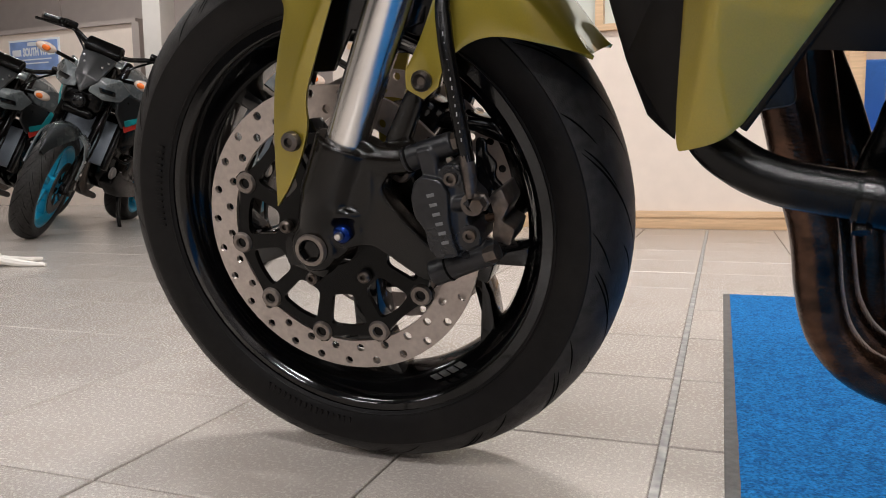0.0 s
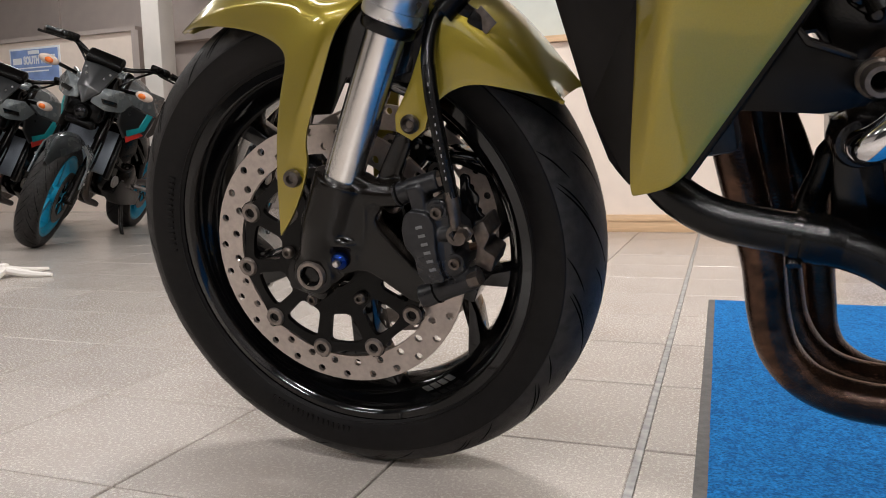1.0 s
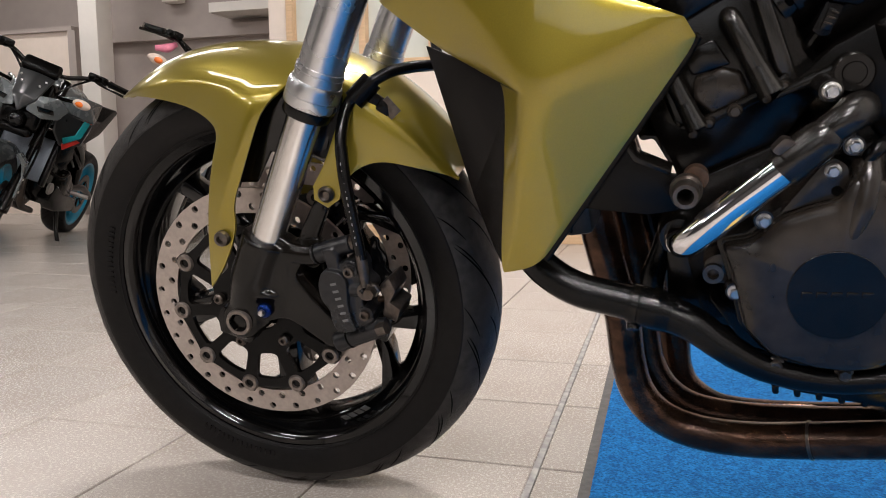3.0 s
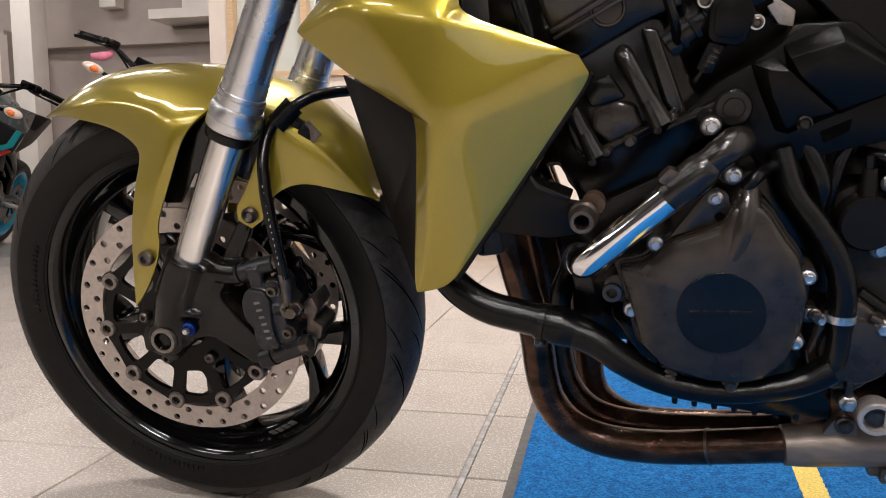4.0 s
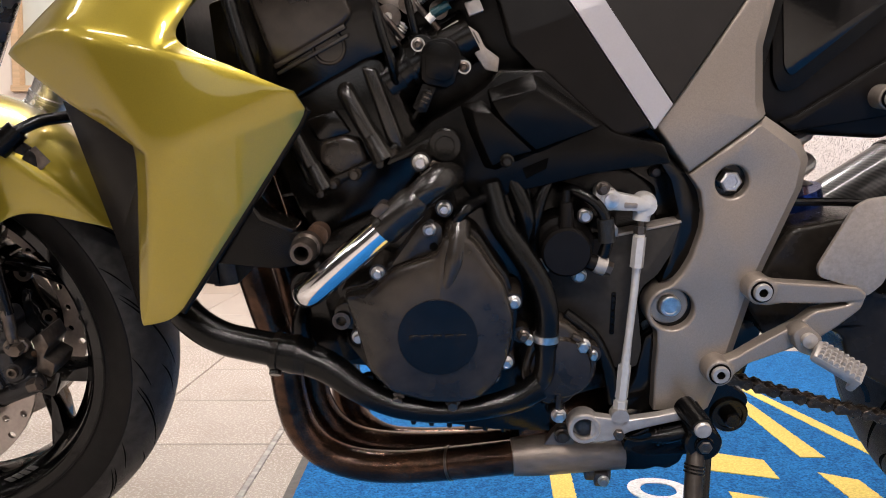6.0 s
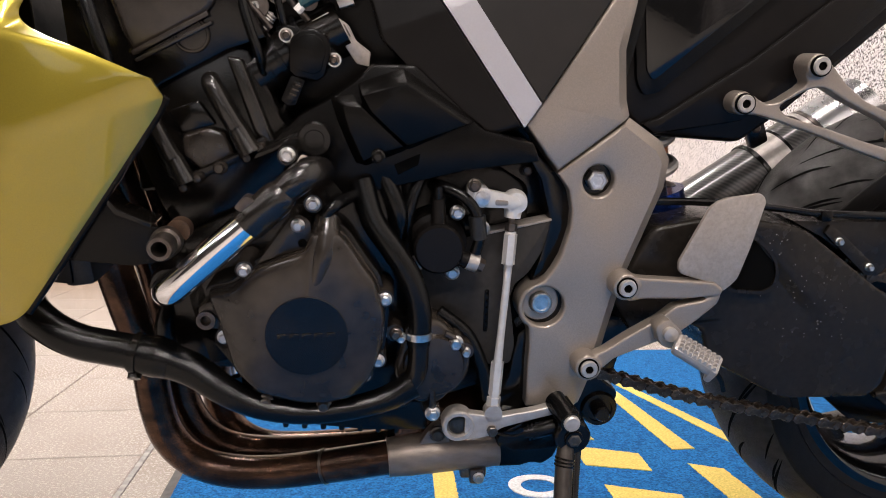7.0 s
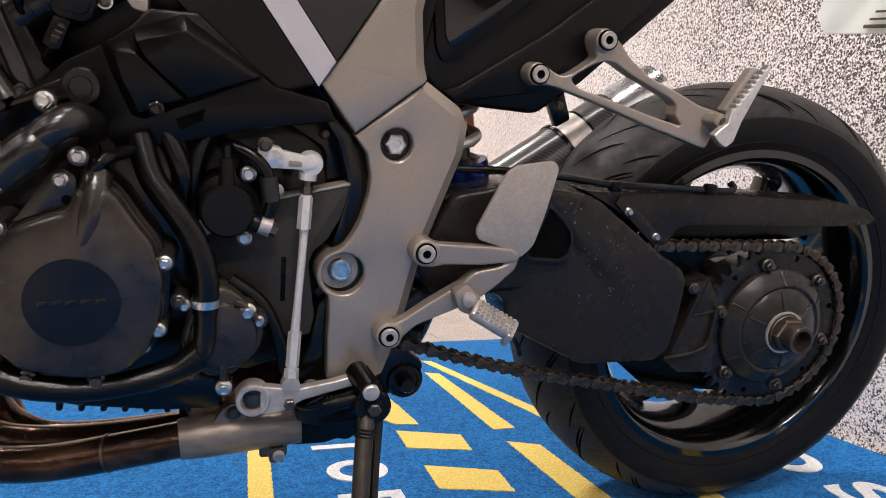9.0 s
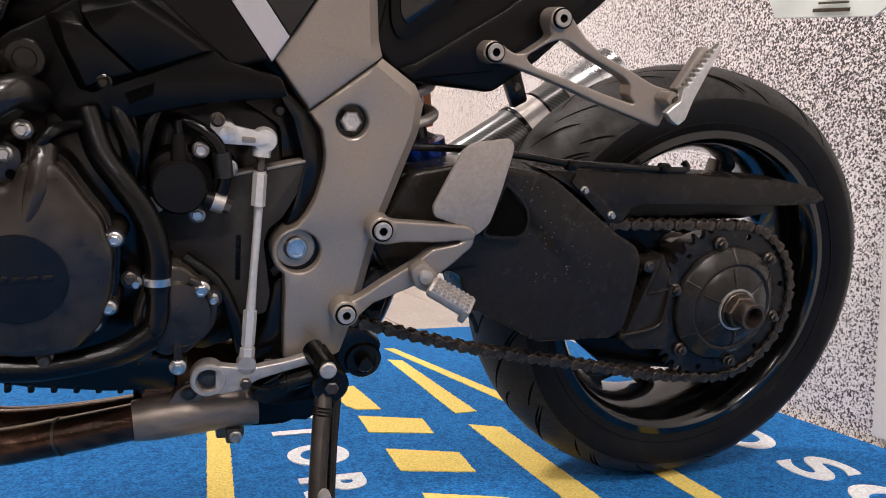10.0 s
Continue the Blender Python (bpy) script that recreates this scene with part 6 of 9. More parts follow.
# --- throttle body and airbox ---
bm = bmesh.new()
tube([(0.590, -0.100, 0.625), (0.612, -0.100, 0.640), (0.640, -0.100, 0.655), (0.672, -0.10, 0.672)], [0.030, 0.028, 0.026, 0.026], 20, bm)
thr = part("throttle_body", bm, CAST_BLACK, bike, "black throttle body with sensor")
for k in range(4):
    part("duct_rib", tube([(0.600 + 0.012 * k, -0.1005, 0.632 + 0.007 * k), (0.604 + 0.012 * k, -0.1005, 0.6345 + 0.007 * k)], 0.0315, 20, smooth_path=False), HOSE, thr)
body = [(0.6428 + 0.0190 * math.cos(radians(a)), 0.6505 + 0.0190 * math.sin(radians(a))) for a in range(-10, 171, 12)] + [(0.6242, 0.6315), (0.6290, 0.6265), (0.6480, 0.6225), (0.6560, 0.6270)]
bm = prism(body, -0.146, -0.126, 0.0025, 2)
prism([(0.6428 + (x - 0.6428) * 0.76, 0.6490 + (z - 0.6490) * 0.76) for x, z in body], -0.1485, -0.140, 0.0012, 2, bm)
prism(rounded([(0.6140, 0.6700), (0.6250, 0.6720), (0.6640, 0.6520), (0.6730, 0.6440), (0.6690, 0.6350), (0.6580, 0.6360), (0.6200, 0.6540)], 0.005), -0.136, -0.122, 0.002, 2, bm)
part("throttle_sensor", bm, PLASTIC, thr, "black plastic throttle sensor")
bm = prism(rounded([(0.6255, 0.6275), (0.6385, 0.6236), (0.6290, 0.5997), (0.6220, 0.5997), (0.6156, 0.6050)], 0.002), -0.142, -0.124, 0.0015)
plug = part("sensor_plug", bm, PLASTIC, thr, "black connector plug")
part("plug_clip", prism(rounded([(0.6275, 0.6225), (0.6345, 0.6205), (0.6280, 0.6040), (0.6215, 0.6060)], 0.001), -0.1445, -0.140, 0.0007), CAST_BLACK, plug)
for k in range(3):
    part("plug_rib", tube([(0.6240 + 0.0028 * k, -0.1452, 0.6110 + 0.0042 * k), (0.6300 + 0.0022 * k, -0.1452, 0.6090 + 0.0042 * k)], 0.0007, 6), STEEL_DARK, plug)
part("loom_tail", tube([(0.622, -0.133, 0.602), (0.617, -0.128, 0.590), (0.625, -0.118, 0.578)], 0.004, 8), HOSE, plug)
for x, z in ((0.6212, 0.6625), (0.6645, 0.6420)):
    part("screw_washer", lathe([(0.0, -0.134), (0.0066, -0.134), (0.0066, -0.1372), (0.0, -0.1372)], (x, 0, z), 20), ZINC, thr, "bright screw washer")
    part("sensor_screw", lathe([(0.0, -0.137), (0.0052, -0.137), (0.0050, -0.1410), (0.0030, -0.1420), (0.0022, -0.1395), (0.0, -0.1395)], (x, 0, z), 16), STEEL_DARK, thr, "sensor screw")
bm = prism([(0.6421, 0.6760), (0.6580, 0.6850), (0.6656, 0.6812), (0.6772, 0.6739), (0.6841, 0.6600), (0.6981, 0.6499), (0.6970, 0.6362), (0.6848, 0.6386), (0.6699, 0.6600), (0.6543, 0.6590)], -0.120, -0.095, 0.0015)
linkage = part("throttle_bracket", bm, HEEL_ALLOY, thr, "grey alloy throttle linkage bracket")
# Raised dark strips stand for the shade in the bracket's slots.
for k in range(3):
    x0, z0 = 0.6640 + 0.0040 * k, 0.6768 - 0.0012 * k
    part("bracket_slot", prism([(x0, z0), (x0 + 0.0016, z0), (x0 + 0.0076, z0 - 0.0110), (x0 + 0.0060, z0 - 0.0110)], -0.1206, -0.118, 0.0003), STEEL_DARK, linkage)
part("bracket_block", prism([(0.6640, 0.7000), (0.6780, 0.7040), (0.6830, 0.6930), (0.6690, 0.6880)], -0.124, -0.095, 0.001), ALLOY, linkage)
part("cable", tube([(0.570, -0.12, 0.735), (0.585, -0.135, 0.68), (0.596, -0.135, 0.645), (0.60, -0.12, 0.62)], 0.0045, 10), HOSE, thr)
part("cable", tube([(0.600, -0.12, 0.76), (0.612, -0.13, 0.70), (0.620, -0.125, 0.665)], 0.0035, 10), HOSE, thr)
part("cable", tube([(0.440, -0.14, 0.76), (0.452, -0.158, 0.70), (0.468, -0.165, 0.645), (0.475, -0.155, 0.60)], 0.0070, 12), HOSE, head, "black cable down the front of the engine")
# throttle linkage: spindle springs, pulleys and screws
for x, z, r, w in ((0.578, 0.668, 0.010, 0.006), (0.592, 0.688, 0.012, 0.005), (0.612, 0.700, 0.010, 0.006), (0.640, 0.694, 0.009, 0.006)):
    wheel = part("throttle_pulley", lathe([(0.0, -0.112), (r, -0.112), (r * 0.86, -0.114), (r * 0.86, -0.112 - w), (r, -0.114 - w), (r * 0.4, -0.115 - w), (0.0, -0.115 - w)], (x, 0, z), 24), STEEL_DARK, thr, "worn throttle pulley")
    part("pulley_screw", lathe([(0.0, -0.113 - w), (0.0042, -0.113 - w), (0.0038, -0.118 - w), (0.0016, -0.118 - w), (0.0, -0.1165 - w)], (x, 0, z), 12), ZINC, wheel)
for x, z, tilt in ((0.602, 0.672, 60), (0.626, 0.706, 40), (0.580, 0.706, 55)):
    turns = []
    for k in range(64):
        a = 2 * math.pi * 8 * k / 63
        turns.append((x + 0.022 * (k / 63 - 0.5) * math.cos(radians(tilt)) + 0.0042 * math.sin(a) * math.sin(radians(tilt)), -0.116 + 0.0042 * math.cos(a), z + 0.022 * (k / 63 - 0.5) * math.sin(radians(tilt)) - 0.0042 * math.sin(a) * math.cos(radians(tilt))))
    part("return_spring", tube(turns, 0.0009, 5, smooth_path=False), ALLOY, thr, "bright coil spring")
for pts, r in (([(0.560, -0.118, 0.700), (0.586, -0.122, 0.690), (0.606, -0.120, 0.668)], 0.0028), ([(0.600, -0.112, 0.720), (0.618, -0.118, 0.700), (0.640, -0.116, 0.676)], 0.0030), ([(0.566, -0.112, 0.690), (0.590, -0.116, 0.672), (0.612, -0.112, 0.650)], 0.0035)):
    part("link_rod", tube(pts, r, 8), STEEL_DARK, thr)
part("linkage_plate", prism(rounded([(0.568, 0.716), (0.598, 0.728), (0.620, 0.712), (0.606, 0.694), (0.584, 0.700)], 0.004), -0.108, -0.102, 0.001), HEEL_ALLOY, thr, "thin alloy linkage plate")
part("fuel_rail_cap", prism(rounded([(0.622, 0.728), (0.672, 0.742), (0.690, 0.718), (0.652, 0.700), (0.628, 0.706)], 0.006), -0.135, -0.10, 0.004), PLASTIC, thr, "black plastic cap over the fuel rail")
part("teal_plug", tube([(0.634, -0.125, 0.690), (0.650, -0.127, 0.699)], 0.0045, 10), TEAL_PLASTIC, thr, "dark teal connector")
part("white_plug", tube([(0.630, -0.125, 0.684), (0.635, -0.125, 0.689)], 0.0042, 10), OFFWHITE, thr)

bm = prism([(0.600, 0.560), (0.633, 0.592), (0.660, 0.607), (0.684, 0.624), (0.700, 0.640), (0.740, 0.640), (0.806, 0.582), (0.856, 0.570), (0.864, 0.552), (0.788, 0.541), (0.676, 0.513), (0.660, 0.533), (0.641, 0.553)], -0.143, -0.04, 0.004, 2)
air = part("airbox_cover", bm, PLASTIC, bike, "matt black moulded airbox side cover")
sv = [(0.661, -0.146, 0.608), (0.681, -0.146, 0.612), (0.674, -0.158, 0.603), (0.690, -0.160, 0.602), (0.729, -0.156, 0.566), (0.708, -0.155, 0.560), (0.692, -0.155, 0.551), (0.678, -0.157, 0.580),
      (0.668, -0.143, 0.585), (0.684, -0.143, 0.548), (0.695, -0.143, 0.545), (0.733, -0.143, 0.561)]
bm = shell(sv, [(0, 2, 3, 1), (2, 7, 3), (7, 6, 5, 4, 3), (0, 8, 7, 2), (8, 9, 6, 7), (9, 10, 5, 6), (10, 11, 4, 5)], 0.012, 0.0016, 2, (0, 1, 0), 10)
part("cover_step", bm, PLASTIC, air, "raised facet of the airbox cover")
sv = [(0.686, -0.146, 0.622), (0.728, -0.146, 0.637), (0.690, -0.158, 0.612), (0.730, -0.163, 0.624), (0.700, -0.161, 0.596), (0.732, -0.158, 0.567), (0.788, -0.159, 0.588), (0.798, -0.145, 0.590), (0.734, -0.145, 0.561), (0.692, -0.150, 0.595)]
bm = shell(sv, [(0, 2, 3, 1), (2, 4, 3), (4, 5, 6, 3), (3, 6, 7, 1), (5, 8, 7, 6), (0, 9, 4, 2), (9, 8, 5, 4)], 0.012, 0.0018, 2, (0, 1, 0), 10)
part("cover_panel", bm, PLASTIC, air, "raised facet of the airbox cover")
part("cover_slot", prism([(0.721, 0.547), (0.746, 0.558), (0.744, 0.547), (0.725, 0.537)], -0.1442, -0.14, 0.0005), RECESS_SHADE, air)
bolt("panel_screw", (0.7055, -0.1560, 0.5560), 0.005, 0.006, CAST_BLACK, air, socket=True)
part("frame_boss", lathe([(0.0, -0.14), (0.0160, -0.14), (0.0160, -0.158), (0.0145, -0.160), (0.0095, -0.160), (0.0092, -0.158), (0.0088, -0.158), (0.0085, -0.161), (0.0, -0.161)], (0.647, 0, 0.571), 32), CAST_BLACK, air, "black round mounting boss")
part("boss_arm", prism([(0.588, 0.549), (0.634, 0.566), (0.655, 0.560), (0.660, 0.570), (0.655, 0.584), (0.637, 0.580), (0.596, 0.560)], -0.150, -0.135, 0.003), CAST_BLACK, air)

bm = prism([(0.590, 0.600), (0.640, 0.560), (0.860, 0.555), (0.960, 0.600), (1.000, 0.820), (0.560, 0.820), (0.575, 0.700)], -0.085, 0.085, 0.01)
part("airbox", bm, PLASTIC, bike, "black airbox under the tank")

# --- tank side panels and silver flash ---
def tank_bend(x, z):
    """The upper facet turns inwards above a slanting fold."""
    d, t = from_line(x, z, (0.708, 0.668), (0.786, 0.697))
    return -0.20 * max(0.0, d)


tank_line = rounded([(0.648, 0.790), (0.6960, 0.7009), (0.708, 0.662), (0.7370, 0.6321), (0.8085, 0.5799), (0.8140, 0.5737), (0.8250, 0.5763), (0.8465, 0.5831), (0.7595, 0.7026), (0.700, 0.790)], 0.004, 2)
tank = part("tank_side_panel", domed(tank_line, -0.134, -0.06, (0.752, 0.672), tank_bend, 0.007, 0.004, 40), SOFT_BLACK, bike, "satin black side panel under the tank", sharp=60)
flash_line = [(0.700, 0.788), (0.7605, 0.703), (0.8480, 0.5828), (0.8635, 0.6068), (0.793, 0.703), (0.732, 0.788)]
part("silver_flash", domed(flash_line, -0.1325, -0.06, (0.786, 0.687), tank_bend, 0.0015, 0.004, 40), SILVER_PLASTIC, tank, "pale silver flash along the panel", sharp=60)
rear_line = [(0.732, 0.790), (0.7935, 0.7035), (0.8645, 0.6075), (0.926, 0.703), (0.960, 0.790)]
part("rear_panel", domed(rear_line, -0.128, -0.06, (0.855, 0.70), lambda x, z: -0.10 * max(0.0, z - 0.62) + 0.003 * math.sin(9 * (x - 0.8)), 0.003, 0.006, 12), TANK_SIDE, tank, "satin brown-black panel behind the silver flash", sharp=30)

# --- frame plate ---
fp = [(0.850, 0.586), (0.866, 0.608), (0.895, 0.652), (0.925, 0.700), (0.945, 0.735), (0.958, 0.735), (0.948, 0.660), (0.953, 0.612), (0.994, 0.571), (1.004, 0.553), (1.001, 0.523), (0.966, 0.421), (0.947, 0.333), (0.930, 0.282), (0.872, 0.279), (0.868, 0.336), (0.869, 0.368),
      (0.857, 0.388), (0.858, 0.411), (0.871, 0.430), (0.898, 0.473), (0.904, 0.496), (0.886, 0.538)]
upper = [(0.850, 0.586), (0.866, 0.608), (0.895, 0.652), (0.925, 0.700), (0.945, 0.735), (0.960, 0.735), (0.948, 0.660), (0.953, 0.612), (0.9575, 0.5965), (0.8865, 0.5400)]


def plate_with_holes(pts, y0, y1, holes, bevel, chamfer=None):
    """A plate with sunk round pockets, cut by triangulated fill."""
    bm = bmesh.new()
    loops = []
    for y in (y0, y1):
        es, vs_all = [], []
        inset = chamfer or {}
        if y == y0:
            outs = [bm.verts.new((x + inset.get(i, (0, 0))[0], y, z + inset.get(i, (0, 0))[1])) for i, (x, z) in enumerate(pts)]
        else:
            outs = [bm.verts.new((x, y, z)) for x, z in pts]
        rings = [outs]
        for hx, hz, r in holes:
            rings.append([bm.verts.new((hx + r * math.cos(2 * math.pi * k / 28), y, hz + r * math.sin(2 * math.pi * k / 28))) for k in range(28)])
        for ring in rings:
            es += [bm.edges.new((ring[k], ring[(k + 1) % len(ring)])) for k in range(len(ring))]
        bmesh.ops.triangle_fill(bm, edges=es, use_beauty=True, normal=(0, -1, 0))
        loops.append(rings)
    for n_ring, (ra, rb) in enumerate(zip(*loops)):
        if chamfer and n_ring == 0:
            mid = [bm.verts.new((x, y0 + 0.010, z)) for x, z in pts]
            for k in range(len(ra)):
                j = (k + 1) % len(ra)
                bm.faces.new((ra[k], ra[j], mid[j], mid[k]))
            ra = mid
        for k in range(len(ra)):
            j = (k + 1) % len(ra)
            bm.faces.new((ra[k], ra[j], rb[j], rb[k]))
    bmesh.ops.recalc_face_normals(bm, faces=bm.faces)
    if bevel:
        es = [e for e in bm.edges if len(e.link_faces) == 2 and e.calc_face_angle(0) > radians(60) and abs(e.verts[0].co.y - y0) < 1e-6 and abs(e.verts[1].co.y - y0) < 1e-6]
        bmesh.ops.bevel(bm, geom=es, offset=bevel, segments=3, profile=0.5, affect="EDGES", clamp_overlap=True)
    return bm


bm = plate_with_holes(upper, -0.125, -0.085, [], 0.0035, {5: (-0.009, 0), 6: (-0.0105, 0.001), 7: (-0.0105, -0.003), 8: (-0.0085, -0.0068)})
frame_plate = part("frame_plate", bm, FRAME_GREY, bike, "champagne grey painted frame plate", sharp=35)
HB1, HB2 = (0.929, 0.531), (0.8815, 0.3965)
low2 = [(0.8862, 0.5378), (0.9580, 0.5943), (0.994, 0.571), (1.004, 0.553), (1.001, 0.523), (0.966, 0.421), (0.947, 0.333), (0.930, 0.282), (0.8690, 0.282), (0.8680, 0.330), (0.8685, 0.352), (0.8670, 0.3715)]
for k in range(9):
    a = radians(238 - 17 * k)
    low2.append((0.8800 + 0.0262 * math.cos(a), 0.3960 + 0.0262 * math.sin(a)))
low2 += [(0.8793, 0.4244), (0.8884, 0.4373), (0.8963, 0.4537), (0.9035, 0.4825), (0.9038, 0.4995), (0.8989, 0.5216)]
bm = plate_with_holes(low2, -0.125, -0.085, [(*HB1, 0.0165), (*HB2, 0.0218)], 0.003, {1: (-0.0085, -0.0068), 2: (-0.0085, -0.0085), 3: (-0.011, -0.002), 4: (-0.0105, 0.002), 5: (-0.0105, 0.003), 6: (-0.0105, 0.003), 7: (-0.010, 0.0)})
lp = part("lower_frame_plate", bm, FRAME_GREY, frame_plate, "champagne grey lower frame plate", sharp=35)
part("pocket_floor", lathe([(0.0, -0.112), (0.024, -0.112), (0.024, -0.106), (0.0, -0.106)], (HB1[0], 0, HB1[1]), 24), CAST_BLACK, lp)
part("pocket_floor", lathe([(0.0, -0.113), (0.026, -0.113), (0.026, -0.108), (0.0, -0.108)], (HB2[0], 0, HB2[1]), 24), CAST_BLACK, lp)
bolt("frame_bolt", (HB1[0] - 0.001, -0.112, HB1[1]), 0.0108, 0.014, ZINC, lp, flange=False, label="large hexagon frame bolt")
part("pivot_bolt", lathe([(0.0, -0.108), (0.0130, -0.108), (0.0125, -0.114), (0.0112, -0.115), (0.0112, -0.123), (0.0100, -0.1245), (0.0080, -0.1245), (0.0072, -0.1235), (0.0, -0.1235)], (HB2[0] - 0.0025, 0, HB2[1] + 0.0035), 28), ZINC, lp, "round swingarm pivot cap")
part("pivot_washer", lathe([(0.0120, -0.110), (0.0205, -0.110), (0.0205, -0.1155), (0.0192, -0.1165), (0.0120, -0.1165)], (HB2[0] - 0.0035, 0, HB2[1] + 0.0030), 32, closed=True), FRAME_GREY, lp, "grey washer sunk in the pocket")
part("plate_back", prism(fp[8:23], -0.084, 0.11, 0.006), CAST_BLACK, frame_plate, "black frame casting behind the plate")
part("mount_web", prism([(0.775, 0.470), (0.775, 0.560), (0.855, 0.578), (0.892, 0.545), (0.908, 0.495), (0.885, 0.455)], -0.085, -0.03, 0.004), CAST_BLACK, frame_plate)
part("dark_web", prism([(0.842, 0.575), (0.890, 0.536), (0.906, 0.510), (0.905, 0.470), (0.894, 0.443), (0.884, 0.428), (0.868, 0.420), (0.876, 0.445), (0.884, 0.49), (0.872, 0.53)], -0.112, -0.08, 0.004), CAST_BLACK, frame_plate)
part("lower_web", prism([(0.872, 0.372), (0.858, 0.36), (0.850, 0.31), (0.826, 0.275), (0.872, 0.270)], -0.108, -0.08, 0.006), CAST_BLACK, frame_plate)
for x, z in ((0.862, 0.535), (0.838, 0.556), (0.820, 0.553)):
    bolt("frame_screw", (x, -0.086, z), 0.0048, 0.008, STEEL_DARK, frame_plate, socket=True)

# --- exhaust headers ---
SHIELD = material("dull_brown_grey_alloy", (0.20, 0.165, 0.138), 0.40, 0.45, 0.25, 90, 0.2, 500, dark=(0.07, 0.053, 0.042), dark_amount=0.55, dark_scale=16, stretch=(0.4, 1, 1))
HEADS = [
    [(0.4326, -0.080, 0.5988), (0.4194, -0.075, 0.5500), (0.4220, -0.065, 0.4601), (0.4359, -0.058, 0.3844), (0.4545, -0.055, 0.3099), (0.4614, -0.055, 0.2550), (0.4722, -0.055, 0.2164), (0.4964, -0.055, 0.1872), (0.5356, -0.057, 0.1723), (0.5887, -0.064, 0.1727), (0.6512, -0.078, 0.1870), (0.7405, -0.093, 0.2082)],
    [(0.4296, -0.030, 0.5999), (0.4226, -0.030, 0.5542), (0.4415, -0.020, 0.4700), (0.4555, -0.005, 0.3953), (0.4676, -0.005, 0.3239), (0.4753, -0.005, 0.2633), (0.4822, -0.005, 0.2274), (0.5001, -0.005, 0.1947), (0.5307, -0.005, 0.1736), (0.5791, -0.005, 0.1657), (0.6499, -0.005, 0.1667), (0.7446, -0.020, 0.1831)],
    [(0.4294, 0.035, 0.5998), (0.4238, 0.035, 0.5549), (0.4458, 0.035, 0.4748), (0.4772, 0.045, 0.3944), (0.5001, 0.045, 0.3132), (0.5079, 0.045, 0.2419), (0.5121, 0.045, 0.2009), (0.5262, 0.045, 0.1716), (0.5582, 0.045, 0.1501), (0.5996, 0.045, 0.1444), (0.6625, 0.045, 0.1463), (0.7498, 0.020, 0.1669)],
    [(0.4300, 0.095, 0.6000), (0.4220, 0.095, 0.5561), (0.4409, 0.095, 0.4759), (0.4685, 0.095, 0.3973), (0.4949, 0.095, 0.3006), (0.5043, 0.095, 0.2104), (0.5116, 0.095, 0.1672), (0.5272, 0.095, 0.1348), (0.5671, 0.095, 0.1172), (0.6146, 0.095, 0.1129), (0.6656, 0.095, 0.1139), (0.7591, 0.070, 0.1360)],
]
first = part("exhaust_header", tube(HEADS[0], 0.0195, 24), HEADER, bike, "heat-browned steel exhaust header")
for pts in HEADS[1:]:
    part("exhaust_header", tube(pts, 0.0190, 22), HEADER, bike, "heat-browned steel exhaust header")
part("weld_bead", tube([(0.6490, -0.0775, 0.1865), (0.6518, -0.0782, 0.1872)], 0.0204, 24, smooth_path=False), STEEL_DARK, first, "weld ring")
part("weld_bead", tube([(0.4458, -0.0564, 0.3450), (0.4465, -0.0562, 0.3420)], 0.0201, 24, smooth_path=False), HEADER, first)
bm = tube([(0.730, -0.040, 0.222), (0.770, -0.040, 0.222), (0.840, -0.030, 0.222), (0.930, 0.000, 0.222)], [0.055, 0.052, 0.044, 0.036], 24)
part("collector", bm, HEADER, first, "browned steel collector box")
part("heat_plate", prism(rounded([(0.720, 0.240), (0.800, 0.250), (0.900, 0.255), (0.935, 0.235), (0.918, 0.190), (0.905, 0.181), (0.892, 0.1835), (0.878, 0.179), (0.848, 0.179), (0.790, 0.182), (0.720, 0.185)], 0.004), -0.074, 0.04, 0.008, 2), CAST_BLACK, first, "dirty black exhaust chamber")
bm = tube([(0.721, -0.0985, 0.2085), (0.745, -0.097, 0.2105), (0.800, -0.093, 0.2150), (0.845, -0.090, 0.2185)], [0.0212, 0.0235, 0.0245, 0.0250], 28)
shield = part("exhaust_shield", bm, SHIELD, bike, "dull grey-brown alloy exhaust sleeve")
part("shield_ear", prism(rounded([(0.748, 0.218), (0.765, 0.247), (0.775, 0.256), (0.786, 0.246), (0.792, 0.218)], 0.005), -0.110, -0.098, 0.003, 2), SHIELD, shield)
part("ear_washer", lathe([(0.0, -0.108), (0.0095, -0.108), (0.0090, -0.112), (0.0, -0.112)], (0.775, 0, 0.244), 20), STEEL_DARK, shield)
bolt("shield_bolt", (0.775, -0.112, 0.244), 0.0068, 0.007, STEEL_DARK, shield, socket=True)
bm = bmesh.new()
box(bm, (0.818, -0.098, 0.191), (0.030, 0.018, 0.014), bevel=0.003)
box(bm, (0.821, -0.106, 0.189), (0.016, 0.014, 0.018), bevel=0.003)
part("shield_clamp", bm, STEEL_DARK, shield)
bolt("clamp_bolt", (0.823, -0.113, 0.189), 0.0048, 0.006, ZINC, shield, socket=True)
